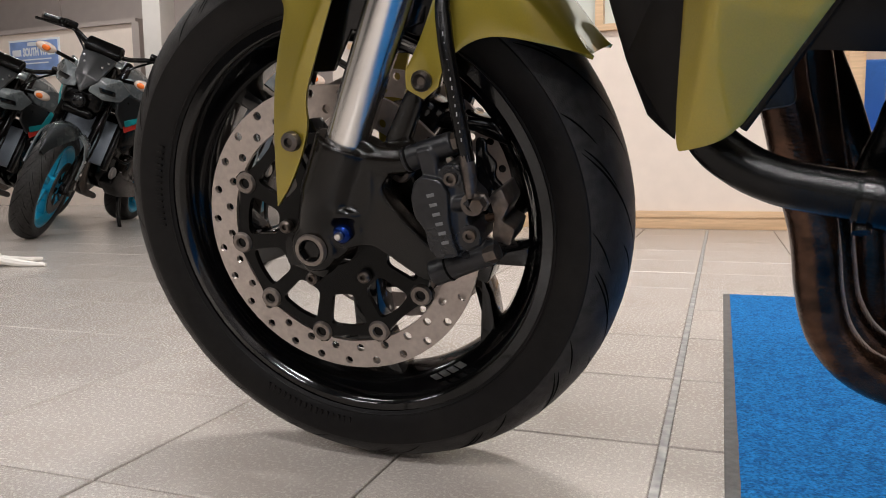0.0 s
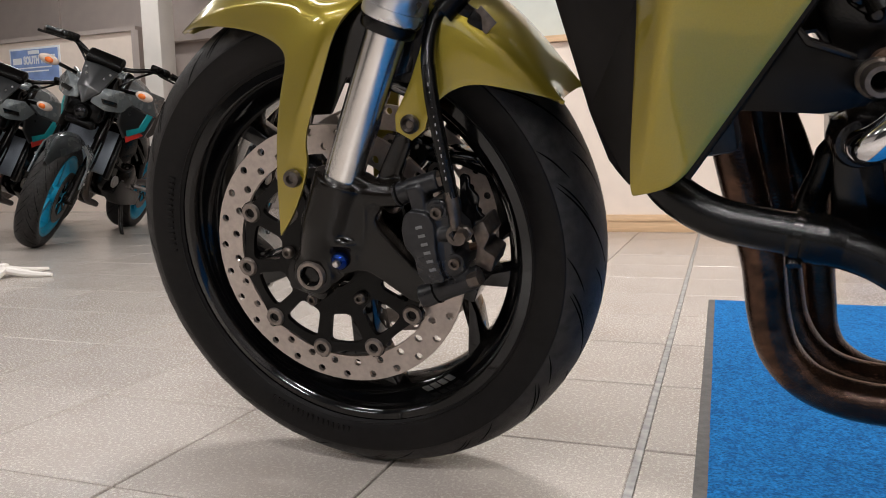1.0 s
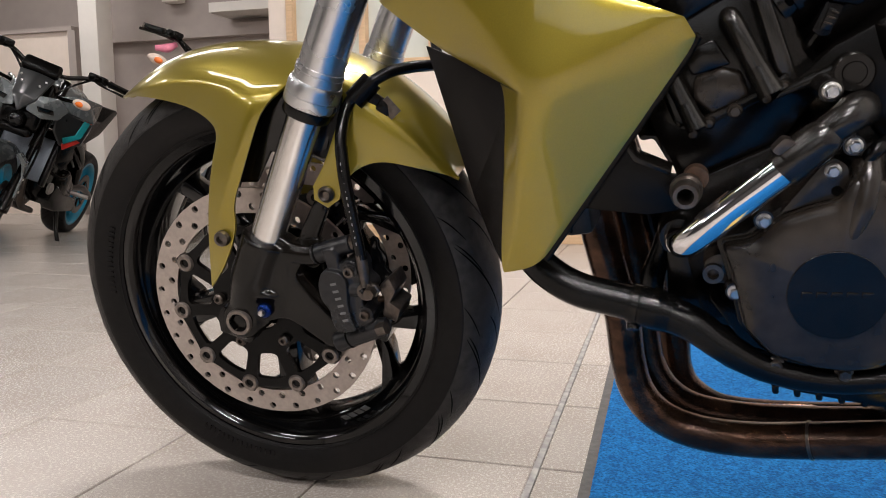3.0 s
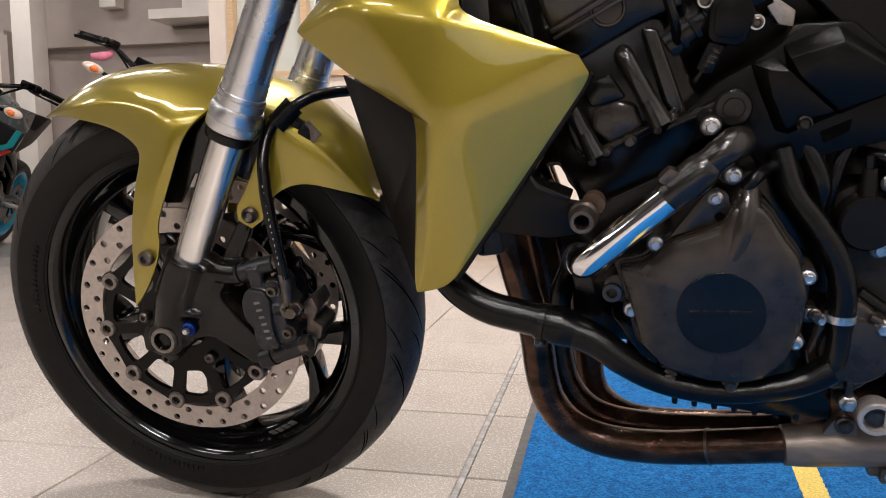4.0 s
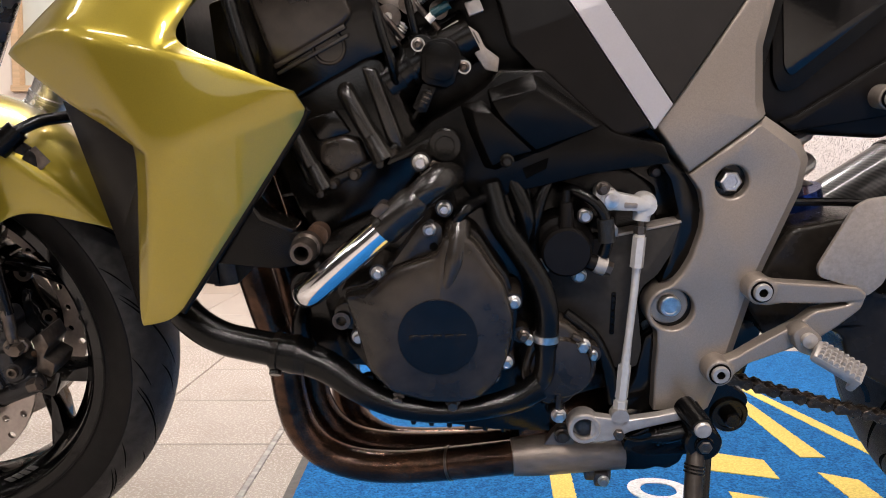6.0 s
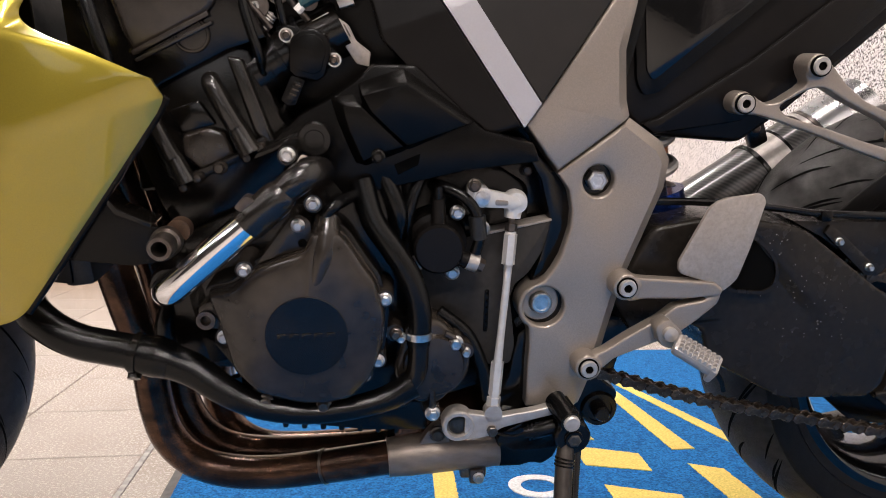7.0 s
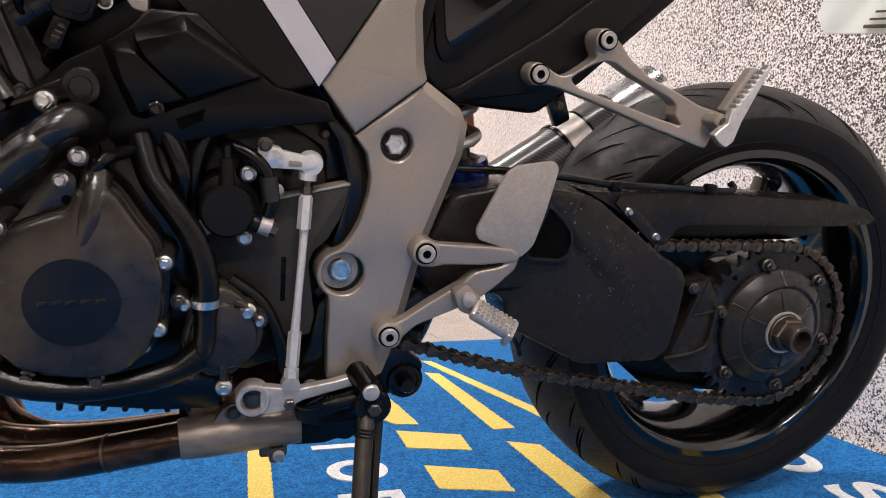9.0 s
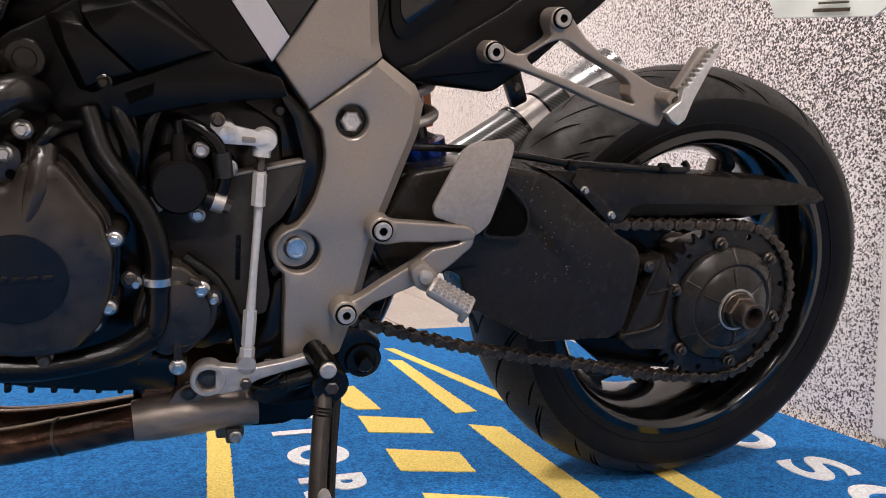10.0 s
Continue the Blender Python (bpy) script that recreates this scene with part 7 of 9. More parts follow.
# silencer on the far side
sil_pts = [(1.130, 0.125, 0.430), (1.380, 0.150, 0.590)]
sil = part("silencer", tube(sil_pts, 0.047, 28, smooth_path=False), CARBON, bike, "carbon fibre silencer with bright end rings")
d = (Vector(sil_pts[1]) - Vector(sil_pts[0])).normalized()
for k, w, mt, r in ((0.122, 0.006, HOSE, 0.0490), (0.128, 0.036, ALLOY, 0.0482), (0.164, 0.004, HOSE, 0.0488), (0.204, 0.007, ALLOY, 0.0490), (0.213, 0.004, STEEL_DARK, 0.0478), (0.219, 0.085, FORK_ALLOY, 0.0474)):
    p = Vector(sil_pts[0]) + d * k
    part("silencer_band", tube([p, p + d * w], r, 32, smooth_path=False), mt, sil)
part("link_pipe", tube([(0.93, 0.0, 0.222), (1.00, 0.06, 0.26), (1.06, 0.11, 0.36), (1.13, 0.125, 0.43)], 0.026, 18), HEADER, sil)
part("silencer_hanger", prism(rounded([(1.1717, 0.5847), (1.1972, 0.5925), (1.2129, 0.5531), (1.1924, 0.5413)], 0.004), 0.074, 0.086, 0.002), CAST_BLACK, sil, "black hanger on the silencer clamp")
bolt("hanger_bolt", (1.1931, 0.074, 0.5695), 0.005, 0.005, STEEL_DARK, sil)

# --- swingarm ---
sw = rounded([(0.960, 0.400), (0.985, 0.455), (1.000, 0.478), (1.060, 0.490), (1.1155, 0.4888), (1.1584, 0.4825), (1.1736, 0.4764), (1.1955, 0.4612), (1.2663, 0.4122), (1.2953, 0.3967), (1.306, 0.3815), (1.3048, 0.3509), (1.2968, 0.2915), (1.2804, 0.2764), (1.174, 0.2762), (1.1595, 0.2841), (1.0798, 0.3245), (1.0671, 0.362), (1.0421, 0.3720), (0.985, 0.360)], 0.006, 2)


def arm_lift(x, z):
    """A ridge that runs back from the recess and fades out, over a gently bellied side."""
    d, t = from_line(x, z, (1.1118, 0.4754), (1.2400, 0.3475))
    fade = 1 - ease((t - 0.25) / 0.75)
    ridge = 0.0075 * fade * (1 - ease(d / 0.075) * 0.75 if d > 0 else 1 - ease(-d / 0.016))
    belly = 0.004 * (1 - ease(math.hypot((x - 1.20) / 0.11, (z - 0.36) / 0.11)))
    return ridge + belly


swing = part("swingarm", domed(sw, -0.105, -0.030, (1.185, 0.385), arm_lift, 0.007, 0.005, 22), ARM_BLACK, bike, "black single-sided swingarm with chipped paint", sharp=60)
hole = rounded([(1.1084, 0.4748), (1.1275, 0.4599), (1.1401, 0.4432), (1.1435, 0.4274), (1.1403, 0.4127), (1.1297, 0.406), (1.0895, 0.4086), (1.0855, 0.4138), (1.1018, 0.4542)], 0.004)
part("arm_recess", plate_with_cuts(hole, -0.1130, -0.098, [[(1.115 + (x - 1.115) * 0.88, 0.434 + (z - 0.434) * 0.86) for x, z in hole]]), ARM_BLACK, swing, "raised lip round a triangular recess", sharp=30)
# Dark patch in place of the recess's shade; the arm isn't hollowed.
part("recess_core", prism([(1.115 + (x - 1.115) * 0.90, 0.434 + (z - 0.434) * 0.88) for x, z in hole], -0.1100, -0.10, 0.0), RECESS_SHADE, swing, "near-black patch standing in for shade in a triangular recess")
part("arm_cross", prism([(0.95, 0.36), (0.95, 0.45), (1.00, 0.47), (1.09, 0.47), (1.12, 0.41), (1.09, 0.34)], -0.04, 0.09, 0.01), CAST_BLACK, swing)
part("chain_slider", tube([(0.985, -0.085, 0.470), (1.03, -0.085, 0.474), (1.075, -0.085, 0.462)], 0.006, 8), PLASTIC, swing)
part("brake_pipe", tube([(1.00, -0.095, 0.505), (1.06, -0.096, 0.505), (1.1224, -0.097, 0.5014), (1.1583, -0.097, 0.4976), (1.188, -0.097, 0.4944), (1.264, -0.096, 0.4925), (1.3118, -0.096, 0.4912), (1.3487, -0.095, 0.4907), (1.358, -0.094, 0.4945), (1.3563, -0.088, 0.5000)], 0.0042, 10), HOSE, swing, "black brake pipe clipped along the arm")
for x in (1.195, 1.322):
    bm = bmesh.new()
    box(bm, (x, -0.097, 0.4925), (0.014, 0.013, 0.013), bevel=0.003)
    part("pipe_clip", bm, PLASTIC, swing)
rr = random.Random(11)
for k in range(70):
    a, b = rr.random(), rr.random() ** 1.6
    if k < 56:
        x, z = 1.118 + 0.115 * a, 0.482 - 0.055 * a - 0.075 * b
    else:
        x, z = 1.15 + 0.08 * a, 0.355 + 0.03 * b
    bm = lathe([(0.0, 0.002), (rr.uniform(0.0003, 0.0009), 0.002), (rr.uniform(0.0002, 0.0006), -0.0004), (0.0, -0.0004)], (x, -0.1052 - arm_lift(x, z), z), 5)
    part("paint_chip", bm, GREY_CHIP, swing)
cg_line = rounded([(1.160, 0.4853), (1.1994, 0.4844), (1.3492, 0.4856), (1.5279, 0.4805), (1.5684, 0.4725), (1.5866, 0.4589), (1.5736, 0.4525), (1.5215, 0.4493), (1.3026, 0.4477), (1.2872, 0.4432), (1.2798, 0.4297), (1.270, 0.4210), (1.2350, 0.4440), (1.1960, 0.4680)], 0.004, 3)
cg = prism(cg_line, -0.094, -0.030, 0.005, 3)
guard_c = part("chain_guard", cg, ARM_BLACK, bike, "matt black chain guard")
part("guard_flange", prism(rounded([(1.198, 0.472), (1.203, 0.482), (1.214, 0.476), (1.268, 0.432), (1.262, 0.424), (1.255, 0.424)], 0.002), -0.0985, -0.090, 0.0015), ARM_BLACK, guard_c)
for x, z in ((1.2154, 0.4635), (1.2562, 0.4340)):
    bolt("guard_bolt", (x, -0.0985, z), 0.0036, 0.007, ZINC, guard_c, label="small zinc bolt")

part("guard_skirt", prism([(1.255, 0.455), (1.53, 0.455), (1.53, 0.435), (1.48, 0.425), (1.40, 0.422), (1.36, 0.40), (1.335, 0.36), (1.29, 0.36), (1.26, 0.41)], -0.066, -0.058, 0.001), PLASTIC, guard_c)

# --- rear wheel ---
c = (1.458, 0.050, 0.312)
rw = part("rear_wheel", wheel_rim(0.2165, 0.072, c), REAR_RIM, bike, "gloss black cast rear wheel rim")
bm = bmesh.new()
for k in range(5):
    spoke(0.2165, (c[0], 0.085, c[2]), radians(50 + 72 * k), bm, w_hub=0.036)
lathe([(0.02, -0.045), (0.065, -0.045), (0.07, -0.02), (0.06, 0.06), (0.02, 0.06)], c, 36, bm, closed=True)
part("spokes_and_hub", bm, REAR_RIM, rw, "gloss black forked cast spokes")
part("tyre", lathe(tyre_profile(0.308, 0.087, 0.2215, 0.073, 1.0), c, 128, caps=False), RUBBER, rw, "wide black sports rear tyre", sharp=60)
part("tread_groove", groove_pieces(rw, 0.308, 0.087, 1.0, c, 14, w=0.0080, flip=-1, rim_r=0.2215), RECESS_SHADE, rw, "curved tread grooves as near-black strips in place of shade")
for s in (-1, 1):
    part("sidewall", sidewall(0.308, 0.087, 0.2215, 0.073, s, c), SIDEWALL, rw, "smooth black tyre sidewall", sharp=60)
part("valve", tube([(1.40, -0.01, 0.475), (1.393, -0.022, 0.458)], 0.005, 10), HOSE, rw)
for a0, num in ((radians(48), 9), (radians(-20), 6)):
    for k in range(num):
        a = a0 - 0.055 * k
        m4 = Matrix.Translation((c[0] + 0.252 * math.cos(a), c[1] - 0.0840, c[2] + 0.252 * math.sin(a))) @ Matrix.Rotation(-(a - math.pi / 2), 4, "Y")
        tmp = bmesh.new()
        box(tmp, (-0.004, 0, 0), (0.002, 0.0024, 0.013))
        box(tmp, (0.0035, 0, 0.0), (0.002, 0.0024, 0.013))
        box(tmp, (0.0, 0, 0.0055), (0.008, 0.0024, 0.002))
        bmesh.ops.transform(tmp, matrix=m4, verts=tmp.verts)
        part("raised_marking", tmp, SIDEWALL, rw)
bm = bmesh.new()
lathe([(0.235, -0.0805), (0.2355, -0.0822), (0.2367, -0.0822), (0.237, -0.0810)], c, 96, bm, caps=False)
part("bead_line", bm, SIDEWALL, rw)

# sprocket, carrier and axle
c = (1.457, 0.0, 0.313)
TEETH, PR, CHAIN_Y = 42, 0.1075, -0.083
prof = []
for k in range(TEETH):
    for f, r in ((0.0, PR - 0.005), (0.25, PR - 0.004), (0.44, PR + 0.006), (0.56, PR + 0.006), (0.75, PR - 0.004)):
        a = 2 * math.pi * (k + f) / TEETH
        prof.append((c[0] + r * math.cos(a), c[2] + r * math.sin(a)))
holes = [(c[0], c[2], 0.070)] + [(c[0] + 0.0935 * math.cos(radians(76 - 60 * k)), c[2] + 0.0935 * math.sin(radians(76 - 60 * k)), 0.0040) for k in range(6)]
spr = part("rear_sprocket", plate_with_holes(prof, CHAIN_Y - 0.0035, CHAIN_Y + 0.0035, holes, 0), SPROCKET, bike, "toothed steel rear sprocket", sharp=30)
bm = lathe([(0.0, -0.030), (0.0885, -0.030), (0.0900, -0.0790), (0.074, -0.0795), (0.0, -0.0795)], c, 64)
part("carrier_back", bm, CAST_BLACK, spr)
bm = lathe([(0.0, -0.060), (0.0785, -0.060), (0.0795, -0.0885), (0.0785, -0.0920), (0.0755, -0.0950), (0.0660, -0.1010), (0.0615, -0.1040), (0.0595, -0.1050), (0.0580, -0.1044), (0.0560, -0.1036), (0.0540, -0.1048), (0.0525, -0.1068), (0.0310, -0.1120), (0.0, -0.1130)], c, 72)
part("hub_carrier", bm, HUB_ALLOY, spr, "dusty grey-black domed hub carrier", sharp=50)
for k in range(6):
    a = radians(100 + 60 * k)
    part("hub_rib", tube([(c[0] + r * math.cos(a), y, c[2] + r * math.sin(a)) for r, y in ((0.028, -0.1125), (0.042, -0.1095), (0.0535, -0.1060))], 0.0016, 8), HUB_ALLOY, spr)
    b = a + radians(-6)
    part("hub_rib", tube([(c[0] + r * math.cos(b), y, c[2] + r * math.sin(b)) for r, y in ((0.0600, -0.1045), (0.068, -0.0995), (0.0775, -0.0930))], 0.0016, 8), HUB_ALLOY, spr)
    q = radians(106 - 60 * k)
    at = (c[0] + 0.0862 * math.cos(q), -0.0865, c[2] + 0.0862 * math.sin(q))
    part("nut_boss", lathe([(0.0, 0.006), (0.0105, 0.006), (0.0100, -0.001), (0.0, -0.001)], at, 18), SPROCKET, spr)
    bolt("sprocket_nut", (at[0], -0.0875, at[2]), 0.0066, 0.010, STEEL_DARK, spr)
    part("stud_end", lathe([(0.0, -0.006), (0.0036, -0.006), (0.0034, -0.0135), (0.0, -0.014)], at, 10), STEEL_DARK, spr)
part("hub_ring", lathe([(0.0255, -0.110), (0.0280, -0.110), (0.0280, -0.1150), (0.0255, -0.1150)], c, 40, closed=True), ALLOY, spr, "bright ring round the axle nut")
part("axle_nut", lathe([(0.012, -0.110), (0.0235, -0.110), (0.0235, -0.1265), (0.0215, -0.1285), (0.012, -0.1285)], c, 6), RUSTY, spr, "large worn axle nut", sharp=20)
part("nut_collar", lathe([(0.0, -0.110), (0.0245, -0.110), (0.0245, -0.1170), (0.0235, -0.1180), (0.0, -0.1180)], c, 32), RUSTY, spr)
part("axle_tube", lathe([(0.0118, -0.115), (0.0178, -0.115), (0.0183, -0.1440), (0.0172, -0.1460), (0.0135, -0.1460), (0.0128, -0.1440)], c, 32, closed=True), RUSTY, spr, "hollow browned axle end")
part("axle_bore", lathe([(0.0, -0.119), (0.0125, -0.119), (0.0130, -0.1435)], c, 24, caps=False), RECESS_SHADE, spr)
# chain cover in front of the carrier
arm_line = rounded([(1.3139, 0.3732), (1.3207, 0.3768), (1.3355, 0.3781), (1.339, 0.3862), (1.3442, 0.3766), (1.3532, 0.3646), (1.358, 0.348), (1.3603, 0.3176), (1.365, 0.2787), (1.3684, 0.2558), (1.3162, 0.2584), (1.2971, 0.2725), (1.2899, 0.2759), (1.3023, 0.2814), (1.3076, 0.2995), (1.3286, 0.3605), (1.315, 0.3622)], 0.003, 2)
hub_arm = part("hub_arm", prism(arm_line, -0.100, -0.062, 0.002, 2), ARM_BLACK, swing, "black plastic chain cover at the hub")
part("arm_rib", tube([(1.2930, -0.1000, 0.2780), (1.320, -0.1020, 0.2830), (1.344, -0.1025, 0.2900), (1.3535, -0.1025, 0.3040), (1.3580, -0.1015, 0.345)], 0.0030, 10), ARM_BLACK, hub_arm)
part("arm_rib", tube([(1.3250, -0.1000, 0.3340), (1.3420, -0.1015, 0.3375), (1.3580, -0.1000, 0.3400)], 0.0022, 8), ARM_BLACK, hub_arm)
part("arm_face", prism([(1.3390, 0.3800), (1.3500, 0.3620), (1.3560, 0.3400), (1.3240, 0.3330), (1.3340, 0.3620)], -0.1012, -0.098, 0.0008), ARM_BLACK, hub_arm)
bolt("arm_screw", (1.3205, -0.100, 0.3695), 0.0052, 0.005, STEEL_DARK, hub_arm, socket=True)
part("splash_guard", prism([(1.25, 0.262), (1.36, 0.262), (1.415, 0.235), (1.425, 0.208), (1.39, 0.212), (1.30, 0.222)], -0.06, -0.03, 0.003), PLASTIC, swing)
part("brake_disc", holed_ring(0.095, 0.128, 30, 0.085, 0.090, 0.003, c), DISC_STEEL, rw, "drilled rear brake disc")

# --- drive chain ---
P0 = 0.015875
FR = Vector((0.905, CHAIN_Y, 0.366))
FRR = 0.041
path = []
for k in range(15):
    a = radians(90 + 180 * k / 14)
    path.append(Vector((FR.x + FRR * math.cos(a), CHAIN_Y, FR.z + FRR * math.sin(a))))
bot = spline([(x, CHAIN_Y, z) for x, z in ((0.905, 0.325), (0.9614, 0.3032), (1.0445, 0.2789), (1.1185, 0.2608), (1.2298, 0.2397), (1.3611, 0.2143), (1.4383, 0.2071))], 12)
path += bot[1:]
for k in range(1, 40):
    a = radians(-100 + 190 * k / 40)
    path.append(Vector((c[0] + PR * math.cos(a), CHAIN_Y, c[2] + PR * math.sin(a))))
path += spline([(x, CHAIN_Y, z) for x, z in ((1.4570, 0.4205), (1.29, 0.4196), (1.08, 0.414), (0.905, 0.407))], 12)[1:]
lens = [0.0]
for a, b in zip(path, path[1:]):
    lens.append(lens[-1] + (b - a).length)


def on_chain(s):
    k = int(np.searchsorted(lens, s)) - 1
    k = max(0, min(k, len(path) - 2))
    t = (s - lens[k]) / max(1e-9, lens[k + 1] - lens[k])
    return path[k].lerp(path[k + 1], t)


def link_mesh(y_off, r_end, waist, thick):
    bm = bmesh.new()
    for s in (-1, 1):
        pts = []
        h = P0 / 2
        for k in range(7):
            a = radians(-70 + 140 * k / 6)
            pts.append((h + r_end * math.cos(a), r_end * math.sin(a)))
        pts.append((0, waist))
        for k in range(7):
            a = radians(110 + 140 * k / 6)
            pts.append((-h + r_end * math.cos(a), r_end * math.sin(a)))
        pts.append((0, -waist))
        y = s * y_off
        prism(pts, y - s * 0 - thick / 2, y + thick / 2, 0.0005, 1, bm)
    for e in (-1, 1):
        lathe([(0.0, -y_off - thick), (0.0030, -y_off - thick), (0.0030, y_off + thick), (0.0, y_off + thick)], (e * P0 / 2, 0, 0), 8, bm)
        lathe([(0.0052, -0.0045), (0.0052, 0.0045)], (e * P0 / 2, 0, 0), 10, bm)
    return bm


n_links = int(lens[-1] / P0)
chain = part("drive_chain", tube([p + Vector((0, 0.0, 0)) for p in path[::3]], 0.0022, 6, smooth_path=False), CHAIN, bike, "oily dark steel drive chain")
out_link = part("link", link_mesh(0.0085, 0.0072, 0.0036, 0.002), CHAIN, chain)
in_link = part("link", link_mesh(0.0062, 0.0074, 0.0038, 0.002), CHAIN, chain)
for k in range(n_links):
    a, b = on_chain(k * P0), on_chain((k + 1) * P0)
    d = b - a
    m4 = Matrix.Translation((a + b) / 2) @ Matrix.Rotation(-math.atan2(d.z, d.x), 4, "Y")
    if k == 0:
        out_link.matrix_basis = m4
    elif k == 1:
        in_link.matrix_basis = m4
    else:
        share("link", out_link if k % 2 == 0 else in_link, chain, m4)
part("front_sprocket", lathe([(0.0, CHAIN_Y - 0.004), (0.038, CHAIN_Y - 0.004), (0.038, CHAIN_Y + 0.004), (0.0, CHAIN_Y + 0.004)], tuple(FR - Vector((0, FR.y, 0))), 30), STEEL_DARK, chain)

# --- rider's foot rest bracket ---
FB = ((0.961, 0.425), (0.928, 0.336))
bm = prism(rounded([(0.9521, 0.4226), (0.9549, 0.4323), (0.9636, 0.4378), (0.9761, 0.4348), (0.998, 0.4337), (1.0296, 0.4319), (1.0555, 0.4301), (1.0654, 0.4226), (1.0637, 0.4157), (1.0255, 0.412), (0.9814, 0.4121), (0.9662, 0.4091), (0.9566, 0.4134)], 0.003, 2), -0.146, -0.130, 0.002, 2)
prism(rounded([(0.9181, 0.3357), (0.9206, 0.3433), (0.9283, 0.3469), (0.9444, 0.3542), (0.9667, 0.3697), (1.0023, 0.3914), (1.0168, 0.4039), (1.045, 0.41), (1.0648, 0.4176), (1.0616, 0.4068), (1.0411, 0.3878), (1.0203, 0.3721), (1.0049, 0.3659), (0.9866, 0.3585), (0.9562, 0.3463), (0.9418, 0.3325), (0.9331, 0.325), (0.9229, 0.3279)], 0.003, 2), -0.145, -0.128, 0.002, 2, bm)
for x, z in FB:
    lathe([(0.0, -0.120), (0.0145, -0.120), (0.0145, -0.1440), (0.0135, -0.1475), (0.0, -0.1480)], (x, 0, z), 30, bm)
peg = cast("foot_rest_bracket", bm, FRAME_GREY, bike, "grey cast foot rest bracket", 0.0013, 2)
# Dark discs stand in for the shade round the sunk bolts.
for x, z in FB:
    part("bolt_recess", lathe([(0.0, -0.1470), (0.0112, -0.1470), (0.0112, -0.1482), (0.0, -0.1482)], (x, 0, z), 24), RECESS_SHADE, peg)
for x, z in FB:
    part("bracket_bolt", lathe([(0.0, -0.143), (0.0092, -0.143), (0.0092, -0.1505), (0.0082, -0.152), (0.0045, -0.152), (0.0042, -0.149), (0.0, -0.149)], (x, 0, z), 20), ALLOY, peg, "socket bolt")
    part("bolt_socket", lathe([(0.0, -0.1488), (0.0043, -0.1488), (0.0043, -0.1518), (0.0040, -0.1518), (0.0038, -0.1492), (0.0, -0.1492)], (x, 0, z), 6), RECESS_SHADE, peg)
bm = prism(rounded([(1.0175, 0.4387), (1.0145, 0.4491), (1.0426, 0.5097), (1.0542, 0.5177), (1.0947, 0.5241), (1.1015, 0.5165), (1.091, 0.4664), (1.0812, 0.4321), (1.0661, 0.4176), (1.0492, 0.4289)], 0.006), -0.142, -0.136, 0.0018, 2)
part("heel_plate", bm, HEEL_ALLOY, peg, "scuffed bare aluminium heel plate", sharp=40)
# folding peg
ux = Vector((0.040, -0.018, -0.021)).normalized()
uz = Vector((0.20, -0.62, 0.76))
uz = (uz - ux * uz.dot(ux)).normalized()
uy = uz.cross(ux)
m4 = Matrix.Translation((1.009, -0.168, 0.373)) @ Matrix((ux, uy, uz)).transposed().to_4x4()
bm = bmesh.new()
L = 0.046
box(bm, (L * 0.5, 0, 0), (L, 0.024, 0.012), bevel=0.004, seg=2)
box(bm, (L * 1.0, 0, -0.004), (0.008, 0.025, 0.020), bevel=0.003, seg=2)
for i in range(8):
    for j in range(4):
        tmp = bmesh.new()
        bmesh.ops.create_cone(tmp, cap_ends=True, segments=4, radius1=0.0036, radius2=0.0012, depth=0.0035)
        join(bm, tmp, Matrix.Translation((0.0065 + i * 0.0054, -0.0081 + j * 0.0054, 0.0073)) @ pose(0, 0, 0, 0, 0, 45))
bmesh.ops.transform(bm, matrix=m4, verts=bm.verts)
part("foot_peg", bm, ALLOY, peg, "knurled silver folding foot peg")
bm = prism(rounded([(0.990, 0.386), (1.004, 0.396), (1.022, 0.380), (1.016, 0.360), (0.998, 0.366)], 0.006), -0.160, -0.138, 0.003)
part("peg_clevis", bm, FRAME_GREY, peg)
part("clevis_pin", lathe([(0.0, -0.158), (0.0075, -0.158), (0.0075, -0.166), (0.0, -0.168)], (1.006, 0, 0.380), 16), ALLOY, peg)
part("feeler", tube([(1.050, -0.186, 0.346), (1.056, -0.186, 0.336), (1.060, -0.184, 0.326)], 0.0025, 6), HOSE, peg)

# --- gear change ---
bm = bmesh.new()
lathe([(0.0, -0.128), (0.0172, -0.128), (0.0172, -0.146), (0.0158, -0.148), (0.0125, -0.148), (0.0115, -0.138), (0.0, -0.138)], (0.793, 0, 0.271), 28, bm)
prism(rounded([(0.800, 0.286), (0.835, 0.281), (0.870, 0.287), (0.903, 0.295), (0.905, 0.285), (0.870, 0.276), (0.840, 0.268), (0.826, 0.258), (0.800, 0.254)], 0.006), -0.146, -0.134, 0.0035, 3, bm)
lev = part("gear_lever", bm, ALLOY, bike, "dull silver gear lever with rubber toe piece")
bolt("lever_bolt", (0.793, -0.138, 0.271), 0.0098, 0.006, STEEL_DARK, lev, socket=True, flange=False)
bolt("lever_pin", (0.829, -0.146, 0.266), 0.0058, 0.006, STEEL_DARK, lev, flange=False)
bm = tube([(0.897, -0.138, 0.2965), (0.9015, -0.155, 0.2925), (0.906, -0.172, 0.288)], 0.0112, 16)
part("toe_rubber", bm, HOSE, lev, "ribbed black rubber toe piece")
for k in range(9):
    a = 2 * math.pi * k / 9
    part("rubber_rib", tube([(0.899 + 0.0108 * math.cos(a), -0.143, 0.2950 + 0.0108 * math.sin(a)), (0.9055 + 0.0108 * math.cos(a), -0.170, 0.2885 + 0.0108 * math.sin(a))], 0.0017, 6), HOSE, lev)
